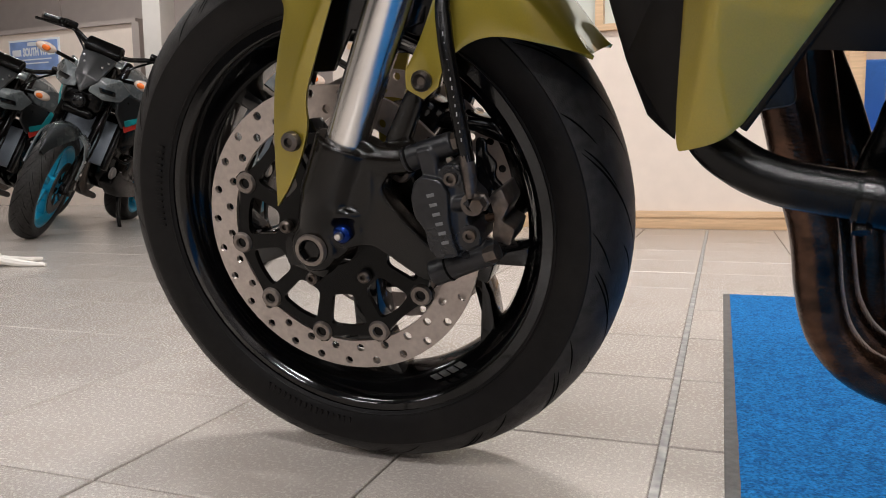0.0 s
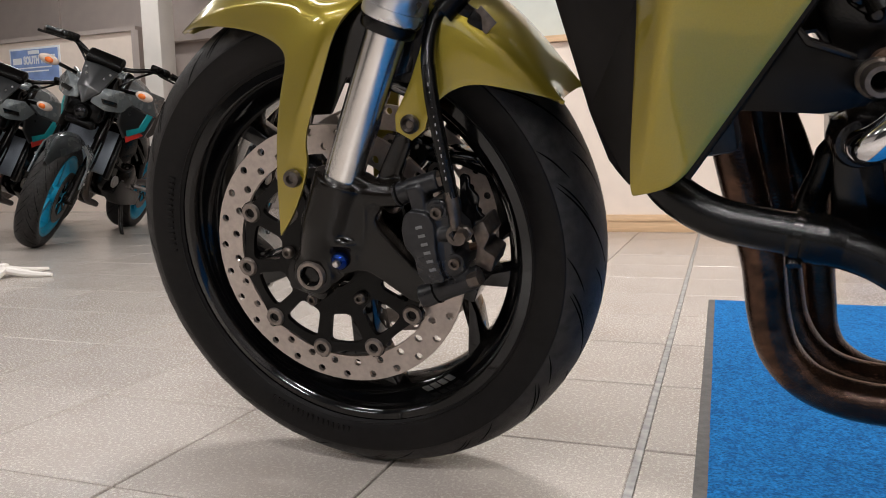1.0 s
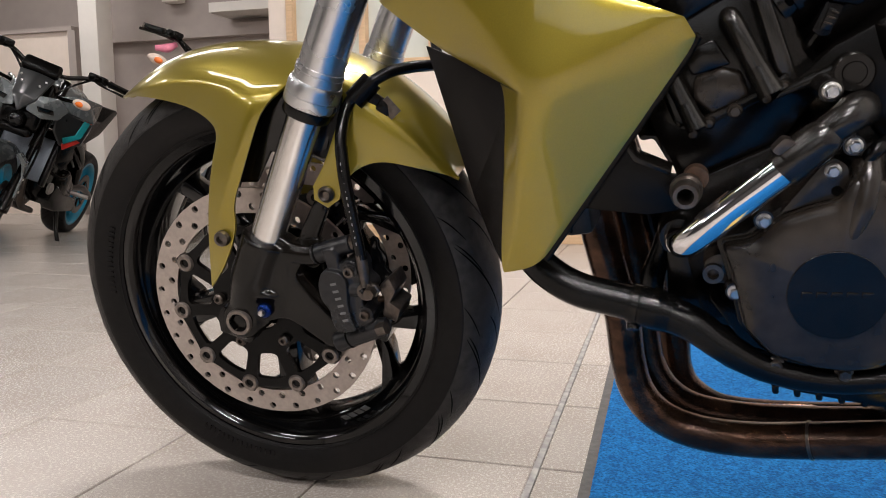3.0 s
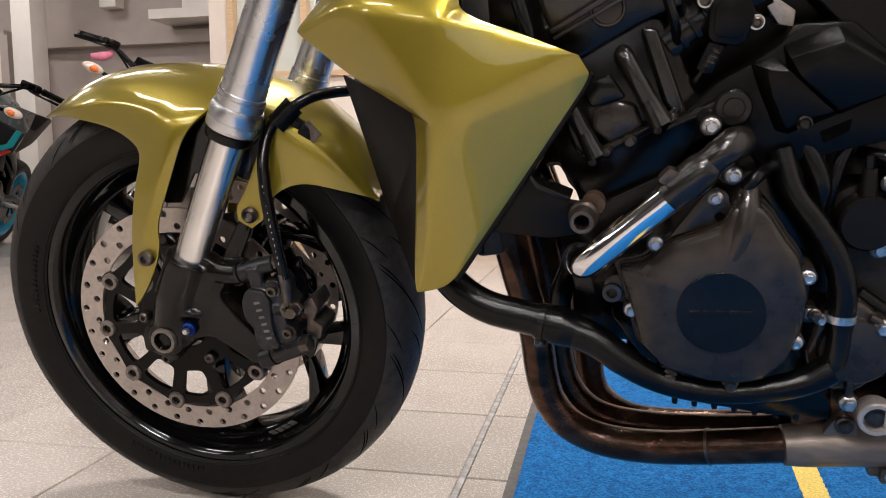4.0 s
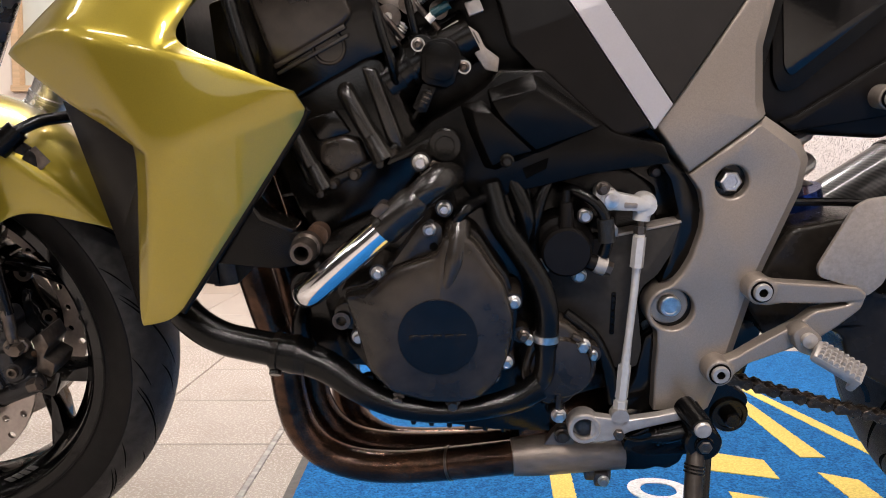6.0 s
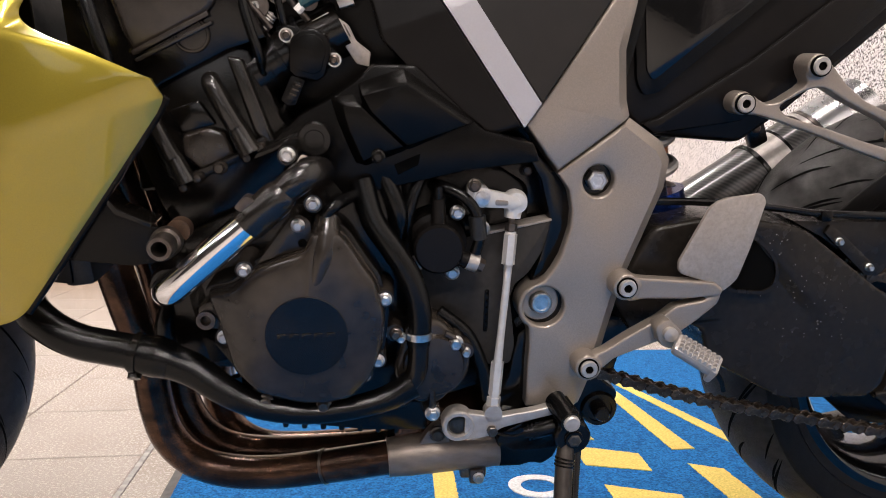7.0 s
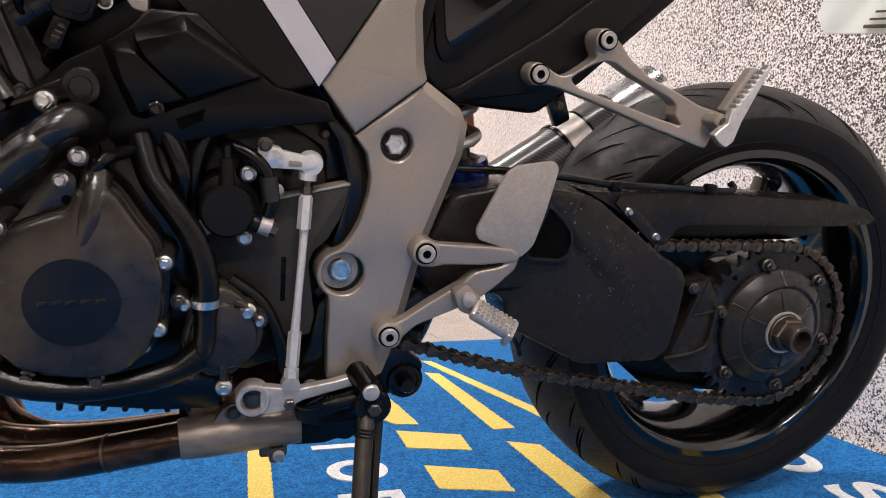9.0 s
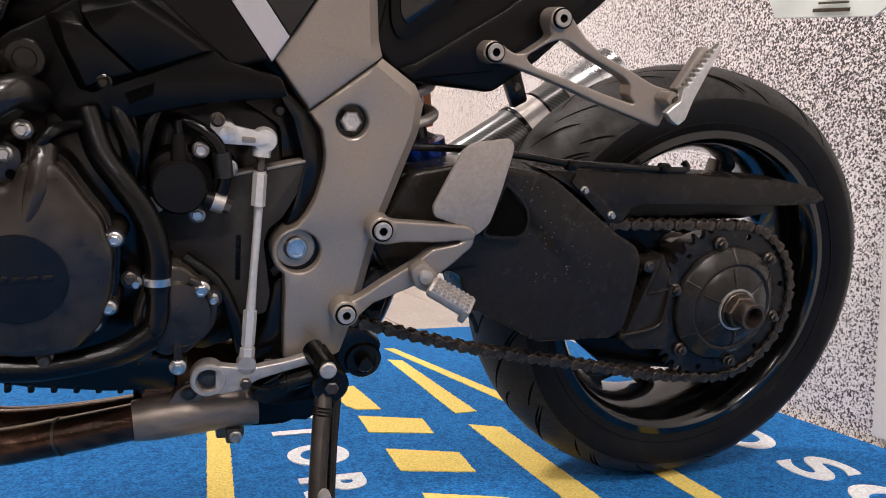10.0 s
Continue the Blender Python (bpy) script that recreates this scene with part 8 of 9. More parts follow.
part("toe_cap", lathe([(0.0, -0.170), (0.0085, -0.170), (0.0085, -0.177), (0.007, -0.1785), (0.0, -0.1785)], (0.9065, 0, 0.2875), 20), ALLOY, lev, "bright end cap")
rod = part("shift_rod", tube([(0.831, -0.138, 0.300), (0.8345, -0.138, 0.370), (0.838, -0.136, 0.430), (0.8395, -0.134, 0.480)], [0.0058, 0.0040, 0.0040, 0.0058], 16), ROD_SILVER, lev, "long silver shift rod")
for z0, z1, x0, x1 in ((0.304, 0.340, 0.8312, 0.8330), (0.447, 0.478, 0.8378, 0.8392)):
    part("rod_nut", tube([(x0, -0.138, z0), (x1, -0.1365, z1)], 0.0068, 6, smooth_path=False), ROD_SILVER, lev)
part("lock_nut", tube([(0.8305, -0.138, 0.291), (0.831, -0.138, 0.301)], 0.0075, 6, smooth_path=False), ROD_SILVER, lev)
part("rod_thread", tube([(0.8393, -0.134, 0.478), (0.8405, -0.132, 0.500)], 0.0034, 10), STEEL_DARK, lev)
part("lock_nut", tube([(0.8395, -0.1335, 0.481), (0.840, -0.1330, 0.488)], 0.0062, 6, smooth_path=False), STEEL_DARK, lev)
part("lower_joint", lathe([(0.0, -0.132), (0.0095, -0.132), (0.0095, -0.146), (0.0, -0.146)], (0.830, 0, 0.284), 18), ALLOY, lev)
bm = bmesh.new()
tube([(0.8405, -0.132, 0.494), (0.842, -0.131, 0.512)], [0.0085, 0.0095], 16, bm)
lathe([(0.0, -0.122), (0.0118, -0.122), (0.0125, -0.130), (0.0105, -0.140), (0.0, -0.141)], (0.843, 0, 0.510), 24, bm)
part("ball_joint", bm, ROD_SILVER, lev, "silver ball joint")
bm = prism(rounded([(0.793, 0.528), (0.803, 0.525), (0.843, 0.517), (0.848, 0.509), (0.840, 0.505), (0.806, 0.506), (0.794, 0.508)], 0.004), -0.142, -0.130, 0.003, 2)
lathe([(0.0, -0.085), (0.010, -0.085), (0.010, -0.1435), (0.0, -0.1435)], (0.808, 0, 0.516), 20, bm)
part("shift_arm", bm, ROD_SILVER, lev, "silver shift arm")
part("arm_slot", prism(rounded([(0.821, 0.514), (0.834, 0.513), (0.834, 0.508), (0.821, 0.508)], 0.002), -0.1427, -0.138, 0.0004), FRAME_GREY, lev)
bolt("arm_clamp_bolt", (0.799, -0.142, 0.528), 0.0050, 0.010, STEEL_DARK, lev)
part("shaft_end", lathe([(0.0, -0.14), (0.0072, -0.14), (0.0072, -0.147), (0.0, -0.1475)], (0.808, 0, 0.516), 16), ZINC, lev)

# --- side stand ---
bm = tube([(0.907, -0.160, 0.256), (0.902, -0.176, 0.228), (0.894, -0.214, 0.160), (0.890, -0.256, 0.092), (0.888, -0.283, 0.060)], [0.0090, 0.0094, 0.0092, 0.0085, 0.0080], 16)
stand = part("side_stand", bm, STAND_STEEL, bike, "scuffed dark steel side stand")
part("stand_pivot", lathe([(0.0, -0.120), (0.019, -0.120), (0.019, -0.165), (0.017, -0.168), (0.010, -0.168), (0.009, -0.172), (0.0, -0.172)], (0.912, 0, 0.266), 24), CAST_BLACK, stand)
for k in range(3):
    part("leg_ring", tube([(0.9045 - 0.0006 * k, -0.1680 - 0.0014 * k, 0.2440 - 0.0032 * k), (0.9042 - 0.0006 * k, -0.1686 - 0.0014 * k, 0.2424 - 0.0032 * k)], 0.0106, 18, smooth_path=False), CAST_BLACK, stand)
bolt("pivot_bolt", (0.912, -0.168, 0.266), 0.0072, 0.006, STEEL_DARK, stand)
part("stand_bracket", prism(rounded([(0.840, 0.255), (0.880, 0.278), (0.925, 0.278), (0.938, 0.250), (0.915, 0.236), (0.860, 0.232), (0.836, 0.240)], 0.008), -0.135, -0.08, 0.005), CAST_BLACK, stand)
part("stand_switch", tube([(0.864, -0.146, 0.262), (0.880, -0.148, 0.266), (0.896, -0.149, 0.271)], [0.006, 0.0085, 0.0085], 12), HOSE, stand, "ribbed stand switch boot")
for k in range(4):
    part("boot_rib", tube([(0.868 + 0.0045 * k, -0.1465, 0.2630 + 0.001 * k), (0.870 + 0.0045 * k, -0.1467, 0.2634 + 0.001 * k)], 0.0092, 12, smooth_path=False), HOSE, stand)
part("switch_cable", tube([(0.866, -0.146, 0.262), (0.854, -0.144, 0.257), (0.842, -0.142, 0.258), (0.830, -0.140, 0.262)], 0.0018, 8), HOSE, stand)
spring = []
for k in range(240):
    t = k / 239
    p = Vector((0.9185, -0.150, 0.235)).lerp(Vector((0.912, -0.200, 0.152)), t)
    a = 2 * math.pi * 30 * t
    spring.append(p + Vector((0.0055 * math.cos(a) - 0.004, 0.0, 0.0)) + Vector((0, 0.0045, 0.003)) * math.sin(a))
part("return_spring", tube(spring, 0.0013, 5, smooth_path=False), STEEL_DARK, stand, "coiled return spring")
part("spring_plate", tube([(0.9220, -0.140, 0.250), (0.9150, -0.172, 0.200), (0.9085, -0.205, 0.150), (0.9010, -0.240, 0.100)], [0.0080, 0.0060, 0.0055, 0.0040], 12), CAST_BLACK, stand)
part("spring_pin", lathe([(0.0, 0.0), (0.0065, 0.0), (0.0065, -0.012), (0.0, -0.014)], (0.9000, -0.2130, 0.172), 16), ALLOY, stand)
part("stand_foot", prism(rounded([(0.868, 0.066), (0.925, 0.066), (0.925, 0.058), (0.868, 0.058)], 0.003), -0.305, -0.268, 0.003), CAST_BLACK, stand)
# stand-side linkage bracket near the chain
bm = lathe([(0.0, -0.06), (0.0215, -0.06), (0.0215, -0.082), (0.0195, -0.085), (0.0150, -0.085), (0.0145, -0.083), (0.0095, -0.083), (0.0090, -0.096), (0.0075, -0.098), (0.0, -0.098)], (0.966, 0, 0.256), 28)
prism(rounded([(0.920, 0.285), (0.958, 0.300), (0.990, 0.275), (0.975, 0.240), (0.940, 0.238)], 0.01), -0.080, 0.06, 0.006, 2, bm)
part("linkage_bracket", bm, CAST_BLACK, bike, "dirty black suspension linkage bracket")
part("link_arm", prism([(0.95, 0.30), (0.975, 0.36), (1.01, 0.36), (0.99, 0.28)], -0.05, 0.05, 0.006), CAST_BLACK, bike, "dirty black suspension link")

# --- rear shock ---
coil = []
for k in range(140):
    t = k / 139
    p = Vector((1.025, -0.015, 0.500)).lerp(Vector((0.985, -0.015, 0.700)), t)
    a = 2 * math.pi * 6 * t
    coil.append(p + Vector((0.030 * math.cos(a), 0.030 * math.sin(a), 0.004 * math.cos(a))))
shock = part("rear_shock", tube(coil, 0.0062, 10, smooth_path=False), ALLOY, bike, "rear shock absorber with grey coil spring")
part("blue_collar", tube([(1.034, -0.015, 0.482), (1.029, -0.015, 0.502)], 0.036, 24, smooth_path=False), BLUE_ANO, shock, "blue anodised preload collar")
part("damper_body", tube([(1.045, -0.015, 0.42), (0.985, -0.015, 0.70)], 0.018, 18, smooth_path=False), CAST_BLACK, shock)
part("orange_reservoir", tube([(1.045, 0.03, 0.515), (1.035, 0.03, 0.575)], 0.020, 18, smooth_path=False), material("orange_reservoir_paint", (0.45, 0.12, 0.03), 0.35, 0.2, 0.08, 60), shock, "orange damper reservoir")

# --- tail ---
bm = prism([(0.9545, 0.615), (0.962, 0.600), (0.987, 0.572), (1.100, 0.566), (1.150, 0.603), (1.275, 0.720), (1.420, 0.820), (0.990, 0.820), (0.962, 0.740), (0.951, 0.660)], -0.070, 0.070, 0.008, 3)
tail = part("tail_unit", bm, SOFT_BLACK, bike, "satin black tail unit and subframe cover")
bm = prism(rounded([(0.962, 0.740), (0.975, 0.630), (0.984, 0.614), (1.000, 0.618), (1.140, 0.742)], 0.006), -0.078, -0.066, 0.005, 2)
part("seat_side_panel", bm, PLASTIC, tail)
part("panel_inset", prism(rounded([(0.972, 0.735), (0.984, 0.640), (0.992, 0.630), (1.115, 0.735)], 0.005), -0.0805, -0.055, 0.001), GLOSS_BLACK, tail, "glossy dark inset")
part("lower_rail", prism([(0.985, 0.585), (1.004, 0.592), (1.100, 0.655), (1.250, 0.775), (1.275, 0.745), (1.150, 0.625), (1.095, 0.590), (1.000, 0.574)], -0.077, -0.066, 0.004, 2), SOFT_BLACK, tail)
# passenger foot rest hanger
hang_out = rounded([(1.0733, 0.6096), (1.0765, 0.6175), (1.0845, 0.6223), (1.0948, 0.6197), (1.1037, 0.6133), (1.1123, 0.6099), (1.1226, 0.6138), (1.141, 0.6285), (1.1451, 0.6336), (1.1406, 0.6421), (1.1397, 0.6502), (1.1429, 0.6581), (1.1507, 0.6617), (1.1592, 0.659), (1.1675, 0.6486), (1.1793, 0.6343), (1.1992, 0.6176), (1.231, 0.6035),
                    (1.2569, 0.5906), (1.2725, 0.5871), (1.2857, 0.5839), (1.284, 0.5714), (1.2726, 0.558), (1.2680, 0.545), (1.2498, 0.551), (1.1991, 0.567), (1.1676, 0.5790), (1.1243, 0.5930), (1.1049, 0.5985), (1.0924, 0.5992), (1.0789, 0.6005)], 0.003, 2)
hang_cut = rounded([(1.1222, 0.606), (1.1229, 0.6108), (1.142, 0.6245), (1.1532, 0.6296), (1.1622, 0.6292), (1.1814, 0.6172), (1.2261, 0.5952), (1.233, 0.5885), (1.2313, 0.5791), (1.2420, 0.5671), (1.2045, 0.5768), (1.167, 0.5888), (1.1301, 0.5988)], 0.004, 2)
bm = plate_with_cuts(resample(hang_out, 0.006), -0.096, -0.074, [resample(hang_cut, 0.006)])
for v in bm.verts:
    v.co.y -= 0.32 * max(0.0, v.co.x - 1.10)
for x, z in ((1.0845, 0.6105), (1.1510, 0.6510)):
    lathe([(0.0, -0.070), (0.0125, -0.070), (0.0122, -0.096), (0.0115, -0.0985), (0.0, -0.0985)], (x, -0.32 * max(0.0, x - 1.10), z), 28, bm)
hang = cast("passenger_hanger", bm, FRAME_GREY, bike, "grey cast passenger foot rest hanger", 0.0014, 3)
for x, z, y in ((1.0845, 0.6105, -0.0045), (1.1510, 0.6510, -0.0208)):
    # The dark disc imitates shade round the sunk bolt.
    part("bolt_recess", lathe([(0.0, -0.0940), (0.0108, -0.0960), (0.0108, -0.0990), (0.0, -0.0990)], (x, y, z), 24), RECESS_SHADE, hang)
    part("hanger_bolt", lathe([(0.0, -0.089), (0.0092, -0.089), (0.0094, -0.0995), (0.0084, -0.1010), (0.0046, -0.1010), (0.0042, -0.098), (0.0, -0.098)], (x, y, z), 20), ALLOY, hang, "socket bolt")
    part("bolt_socket", lathe([(0.0, -0.0982), (0.0043, -0.0982), (0.0043, -0.1008), (0.0040, -0.1008), (0.0038, -0.0986), (0.0, -0.0986)], (x, y, z), 6), RECESS_SHADE, hang)
edge_a, edge_b = (1.2715, 0.5900), (1.3040, 0.6370)
teeth = []
for k in range(9):
    for f, h in ((0.0, 0.0), (0.45, 0.0), (0.55, 0.0028), (0.95, 0.0028)):
        t = (k + f) / 9
        teeth.append((edge_a[0] + (edge_b[0] - edge_a[0]) * t + 0.82 * h, edge_a[1] + (edge_b[1] - edge_a[1]) * t - 0.57 * h))
bm = prism([(1.2547, 0.5631), (1.2635, 0.5546), (1.2714, 0.5508), (1.2797, 0.5573), (1.2828, 0.5677), (1.2858, 0.5781), (1.3109, 0.6351), (1.3085, 0.6400)] + teeth[::-1] + [(1.2700, 0.576), (1.2620, 0.570)], -0.180, -0.170, 0.0008, 1)
part("passenger_peg", bm, BRIGHT_PEG, hang, "folded-up silver passenger peg with serrated edge", sharp=25)
part("peg_rubber", prism([(1.2690, 0.5890), (1.2955, 0.6345), (1.3010, 0.6352), (1.3060, 0.6330), (1.2780, 0.5850)], -0.169, -0.156, 0.002), HEEL_ALLOY, hang, "dark grip pad of the passenger peg")
part("peg_pivot", prism(rounded([(1.2580, 0.5760), (1.2640, 0.5860), (1.2800, 0.5835), (1.2840, 0.5720), (1.2720, 0.5640)], 0.004), -0.170, -0.140, 0.003), FRAME_GREY, hang)
part("pivot_pin", lathe([(0.0, -0.165), (0.0068, -0.165), (0.0060, -0.1735), (0.0, -0.174)], (1.2720, 0, 0.5755), 16), STEEL_DARK, hang)

# --- number plate, seen from behind ---
PLATE = material("back_of_acrylic_plate", (0.60, 0.64, 0.60), 0.3, 0.0, 0.06, 12)
bm = bmesh.new()
box(bm, (0, 0, 0.09), (0.003, 0.232, 0.18))
es = [e for e in bm.edges if abs(e.verts[0].co.y - e.verts[1].co.y) < 1e-6 and abs(e.verts[0].co.z - e.verts[1].co.z) < 1e-6]
bmesh.ops.bevel(bm, geom=es, offset=0.026, segments=1, affect="EDGES")
bmesh.ops.transform(bm, matrix=Matrix.Translation((1.625, 0.012, 0.700)) @ pose(0, 0, 0, 0, 12, 0), verts=bm.verts)
plate = part("number_plate", bm, PLATE, bike, "pale translucent back of the number plate")
for k in range(3):
    bm = bmesh.new()
    box(bm, (1.621 + 0.002 * k, -0.005, 0.709 + 0.010 * k), (0.0012, 0.065 - 0.012 * k, 0.005 if k == 0 else 0.003))
    part("print_bar", bm, STEEL_DARK, plate, "small printed line")
part("plate_arm", tube([(1.36, 0.0, 0.80), (1.48, 0.0, 0.83), (1.63, 0.0, 0.85)], 0.02, 12), PLASTIC, plate)

# ---- parked motorcycles in the background ----
BG_GREY = material("storm_grey_paint", (0.125, 0.140, 0.145), 0.26, 0.1, 0.05, 60, coat=0.7)
BG_DARK = material("dark_graphite_paint", (0.018, 0.019, 0.020), 0.3, 0.1, 0.05, 60, coat=0.5)
CYAN = material("cyan_wheel_enamel", (0.008, 0.30, 0.48), 0.3, 0.0, 0.05, 60, coat=0.4)
TEAL = material("teal_decal", (0.01, 0.26, 0.28), 0.35, 0.0, 0.05, 60)
RED = material("red_decal", (0.62, 0.04, 0.025), 0.35, 0.0, 0.05, 60)
RAD_GREY = material("blue_grey_radiator", (0.16, 0.18, 0.21), 0.45, 0.5, 0.2, 200, 0.3, 600)
LENS = material("clear_indicator_lens", (0.62, 0.5, 0.42), 0.15, 0.0, 0.1, 60)
AMBER = material("amber_bulb", (0.75, 0.16, 0.02), 0.25, 0.0, 0.1, 60)


def mirror_pts(pts, s):
    return [(x, s * y, z) for x, y, z in pts]


def blob(c, r, m=None, seg=18):
    """A stretched ball."""
    bm = bmesh.new()
    bmesh.ops.create_uvsphere(bm, u_segments=seg, v_segments=seg // 2 + 2, radius=1)
    for v in bm.verts:
        v.co = Vector((v.co.x * r[0], v.co.y * r[1], v.co.z * r[2]))
    bmesh.ops.transform(bm, matrix=Matrix.Translation(c) @ (m or Matrix.Identity(4)), verts=bm.verts)
    return bm


def parked_bike():
    root = empty("motorcycle", Matrix.Identity(4), "dark grey parked motorcycle with cyan wheels on its stand", "motorcycle", "parked motorcycles")
    pivot = Vector((0.22, 0, 0.78))
    turn = Matrix.Translation(pivot) @ Matrix.Rotation(radians(7), 4, Vector((math.sin(radians(25)), 0, math.cos(radians(25))))) @ Matrix.Translation(-pivot)

    def steered(name, bm, mat, parent, label="", sharp=32.0):
        bmesh.ops.transform(bm, matrix=turn, verts=bm.verts)
        return part(name, bm, mat, parent, label, sharp)

    for cx, R, h, w, put in ((0.0, 0.30, 0.056, 0.043, steered), (1.36, 0.30, 0.078, 0.064, part)):
        c2 = (cx, 0, R)
        whl = put("wheel", wheel_rim(0.2165, w, c2), CYAN, root, "bright cyan cast wheel")
        put("tyre", lathe(tyre_profile(R, h, 0.2215, w + 0.001, 1.0), c2, 72, caps=False), RUBBER, whl, "black tyre", sharp=60)
        put("tread_groove", groove_pieces(whl, R, h, 1.0, c2, 14, w=0.006, flip=1, rim_r=0.2215), RECESS_SHADE, whl)
        bm = bmesh.new()
        for k in range(5):
            spoke(0.2165, c2, radians(72 * k + 10), bm, fork=False, w_hub=0.036, w_rim=0.022)
        lathe([(0.012, -0.05), (0.045, -0.05), (0.05, 0.0), (0.045, 0.05), (0.012, 0.05)], c2, 24, bm, closed=True)
        put("spokes_and_hub", bm, CYAN, whl)
        put("brake_disc", holed_ring(0.095, 0.140, 24, -0.0705, -0.0655, 0.0034, c2), STEEL_DARK, whl, "drilled brake disc")
        for k in range(6):
            a = radians(60 * k)
            put("disc_arm", tube([(c2[0] + 0.035 * math.cos(a), -0.064, c2[2] + 0.035 * math.sin(a)), (c2[0] + 0.10 * math.cos(a + 0.25), -0.067, c2[2] + 0.10 * math.sin(a + 0.25))], 0.007, 6), CAST_BLACK, whl)
    # fork legs, caliper and mudguard turn with the bars
    for s in (-1, 1):
        leg = steered("fork_leg", tube([(-0.012, s * 0.098, 0.285), (0.055, s * 0.098, 0.43), (0.075, s * 0.098, 0.475)], [0.030, 0.027, 0.026], 16), CAST_BLACK, root, "black fork leg")
        steered("stanchion", tube([(0.06, s * 0.098, 0.44), (0.165, s * 0.098, 0.665)], 0.019, 14, smooth_path=False), GLOSS_BLACK, leg)
        steered("upper_tube", tube([(0.150, s * 0.098, 0.632), (0.158, s * 0.098, 0.650), (0.33, s * 0.098, 1.02)], [0.027, 0.026, 0.025], 16, smooth_path=False), CAST_BLACK, leg)
        steered("axle_clamp", lathe([(0.0, s * 0.070), (0.028, s * 0.070), (0.026, s * 0.125), (0.0, s * 0.128)], (0, 0, 0.30), 18), CAST_BLACK, leg)
        stay = [(0.075, 0.080, 0.600), (-0.030, 0.082, 0.590), (0.000, 0.116, 0.545), (0.012, 0.132, 0.480), (-0.020, 0.134, 0.370), (0.030, 0.134, 0.360), (0.062, 0.130, 0.450), (0.085, 0.118, 0.560)]
        steered("mudguard_stay", shell(mirror_pts(stay, s), [(0, 1, 2, 7), (2, 3, 6, 7), (3, 4, 5, 6)], 0.010, 0.005, 3, (0, -s, 0), 8), BG_GREY, root, "storm grey mudguard stay")
        for z in (0.40, 0.47):
            steered("stay_bolt", lathe([(0.0, s * 0.134), (0.008, s * 0.134), (0.006, s * 0.139), (0.0, s * 0.140)], (0.022, 0, z), 10), ZINC, root)
    cal2 = steered("brake_caliper", prism(rounded([(0.085, 0.40), (0.140, 0.41), (0.165, 0.31), (0.11, 0.28)], 0.015), -0.105, -0.062, 0.006), CAST_BLACK, root, "black brake caliper")
    steered("caliper_bracket", tube([(0.05, -0.098, 0.36), (0.10, -0.098, 0.34), (0.13, -0.098, 0.30)], 0.012, 10), ALLOY, cal2)
    steered("brake_hose", tube([(0.13, -0.10, 0.40), (0.10, -0.13, 0.52), (0.17, -0.12, 0.70), (0.22, -0.07, 0.90)], 0.006, 8), HOSE, cal2)
    bm = bmesh.new()
    rows = []
    for i in range(29):
        t = i / 28
        a = radians(48 + 98 * t)
        half = 0.080 * (1 - 0.85 * max(0.0, t - 0.60) / 0.40)
        rows.append([bm.verts.new(((0.338 - 0.055 * abs(v) ** 2.2) * math.cos(a), half * v, 0.30 + (0.338 - 0.055 * abs(v) ** 2.2) * math.sin(a))) for v in np.linspace(-1, 1, 13)])
    for r0, r1 in zip(rows, rows[1:]):
        for k in range(12):
            bm.faces.new((r0[k], r1[k], r1[k + 1], r0[k + 1]))
    bmesh.ops.solidify(bm, geom=bm.faces[:], thickness=0.004)
    steered("front_mudguard", bm, BG_GREY, root, "storm grey front mudguard with a pointed tip", sharp=60)
    # radiator, engine, pipes, belly
    bm = bmesh.new()
    box(bm, (0.33, 0, 0.56), (0.035, 0.27, 0.25), pose(0, 0, 0, 0, 16, 0), bevel=0.006)
    rad2 = part("radiator", bm, RAD_GREY, root, "blue-grey finned radiator")
    for s in (-1, 1):
        bm = bmesh.new()
        box(bm, (0.325, s * 0.150, 0.56), (0.055, 0.030, 0.29), pose(0, 0, 0, 0, 16, 0), bevel=0.010)
        part("radiator_side", bm, PLASTIC, rad2)
    eng = part("engine", prism(rounded([(0.42, 0.64), (0.52, 0.72), (0.92, 0.62), (0.96, 0.42), (0.90, 0.30), (0.62, 0.27), (0.48, 0.34), (0.45, 0.5)], 0.03), -0.12, 0.12, 0.02), CAST_BLACK, root, "black engine")
    for s in (-1, 1):
        part("engine_cover", lathe([(0.0, s * 0.11), (0.088, s * 0.11), (0.083, s * 0.155), (0.06, s * 0.17), (0.0, s * 0.172)], (0.68, 0, 0.42), 28), COVER_BLACK, eng)
        part("small_cover", lathe([(0.0, s * 0.11), (0.052, s * 0.11), (0.048, s * 0.145), (0.0, s * 0.15)], (0.83, 0, 0.38), 22), COVER_BLACK, eng)
        for k in range(6):
            a = radians(60 * k + 12)
            part("cover_bolt", lathe([(0.0, s * 0.14), (0.007, s * 0.14), (0.006, s * 0.152), (0.0, s * 0.153)], (0.68 + 0.08 * math.cos(a), 0, 0.42 + 0.08 * math.sin(a)), 8), ZINC, eng)
        bm = prism(rounded([(0.42, 0.34), (0.58, 0.26), (0.92, 0.24), (0.94, 0.32), (0.70, 0.36), (0.50, 0.42)], 0.02), min(s * 0.10, s * 0.17), max(s * 0.10, s * 0.17), 0.012)
        part("belly_panel", bm, PLASTIC, root, "black belly panel")
    for y in (-0.03, 0.03):
        part("header_pipe", tube([(0.44, y, 0.60), (0.38, y, 0.52), (0.39, y * 0.9, 0.36), (0.46, y * 0.8, 0.26), (0.66, y * 0.5, 0.21)], 0.019, 12), STEEL_DARK, eng)
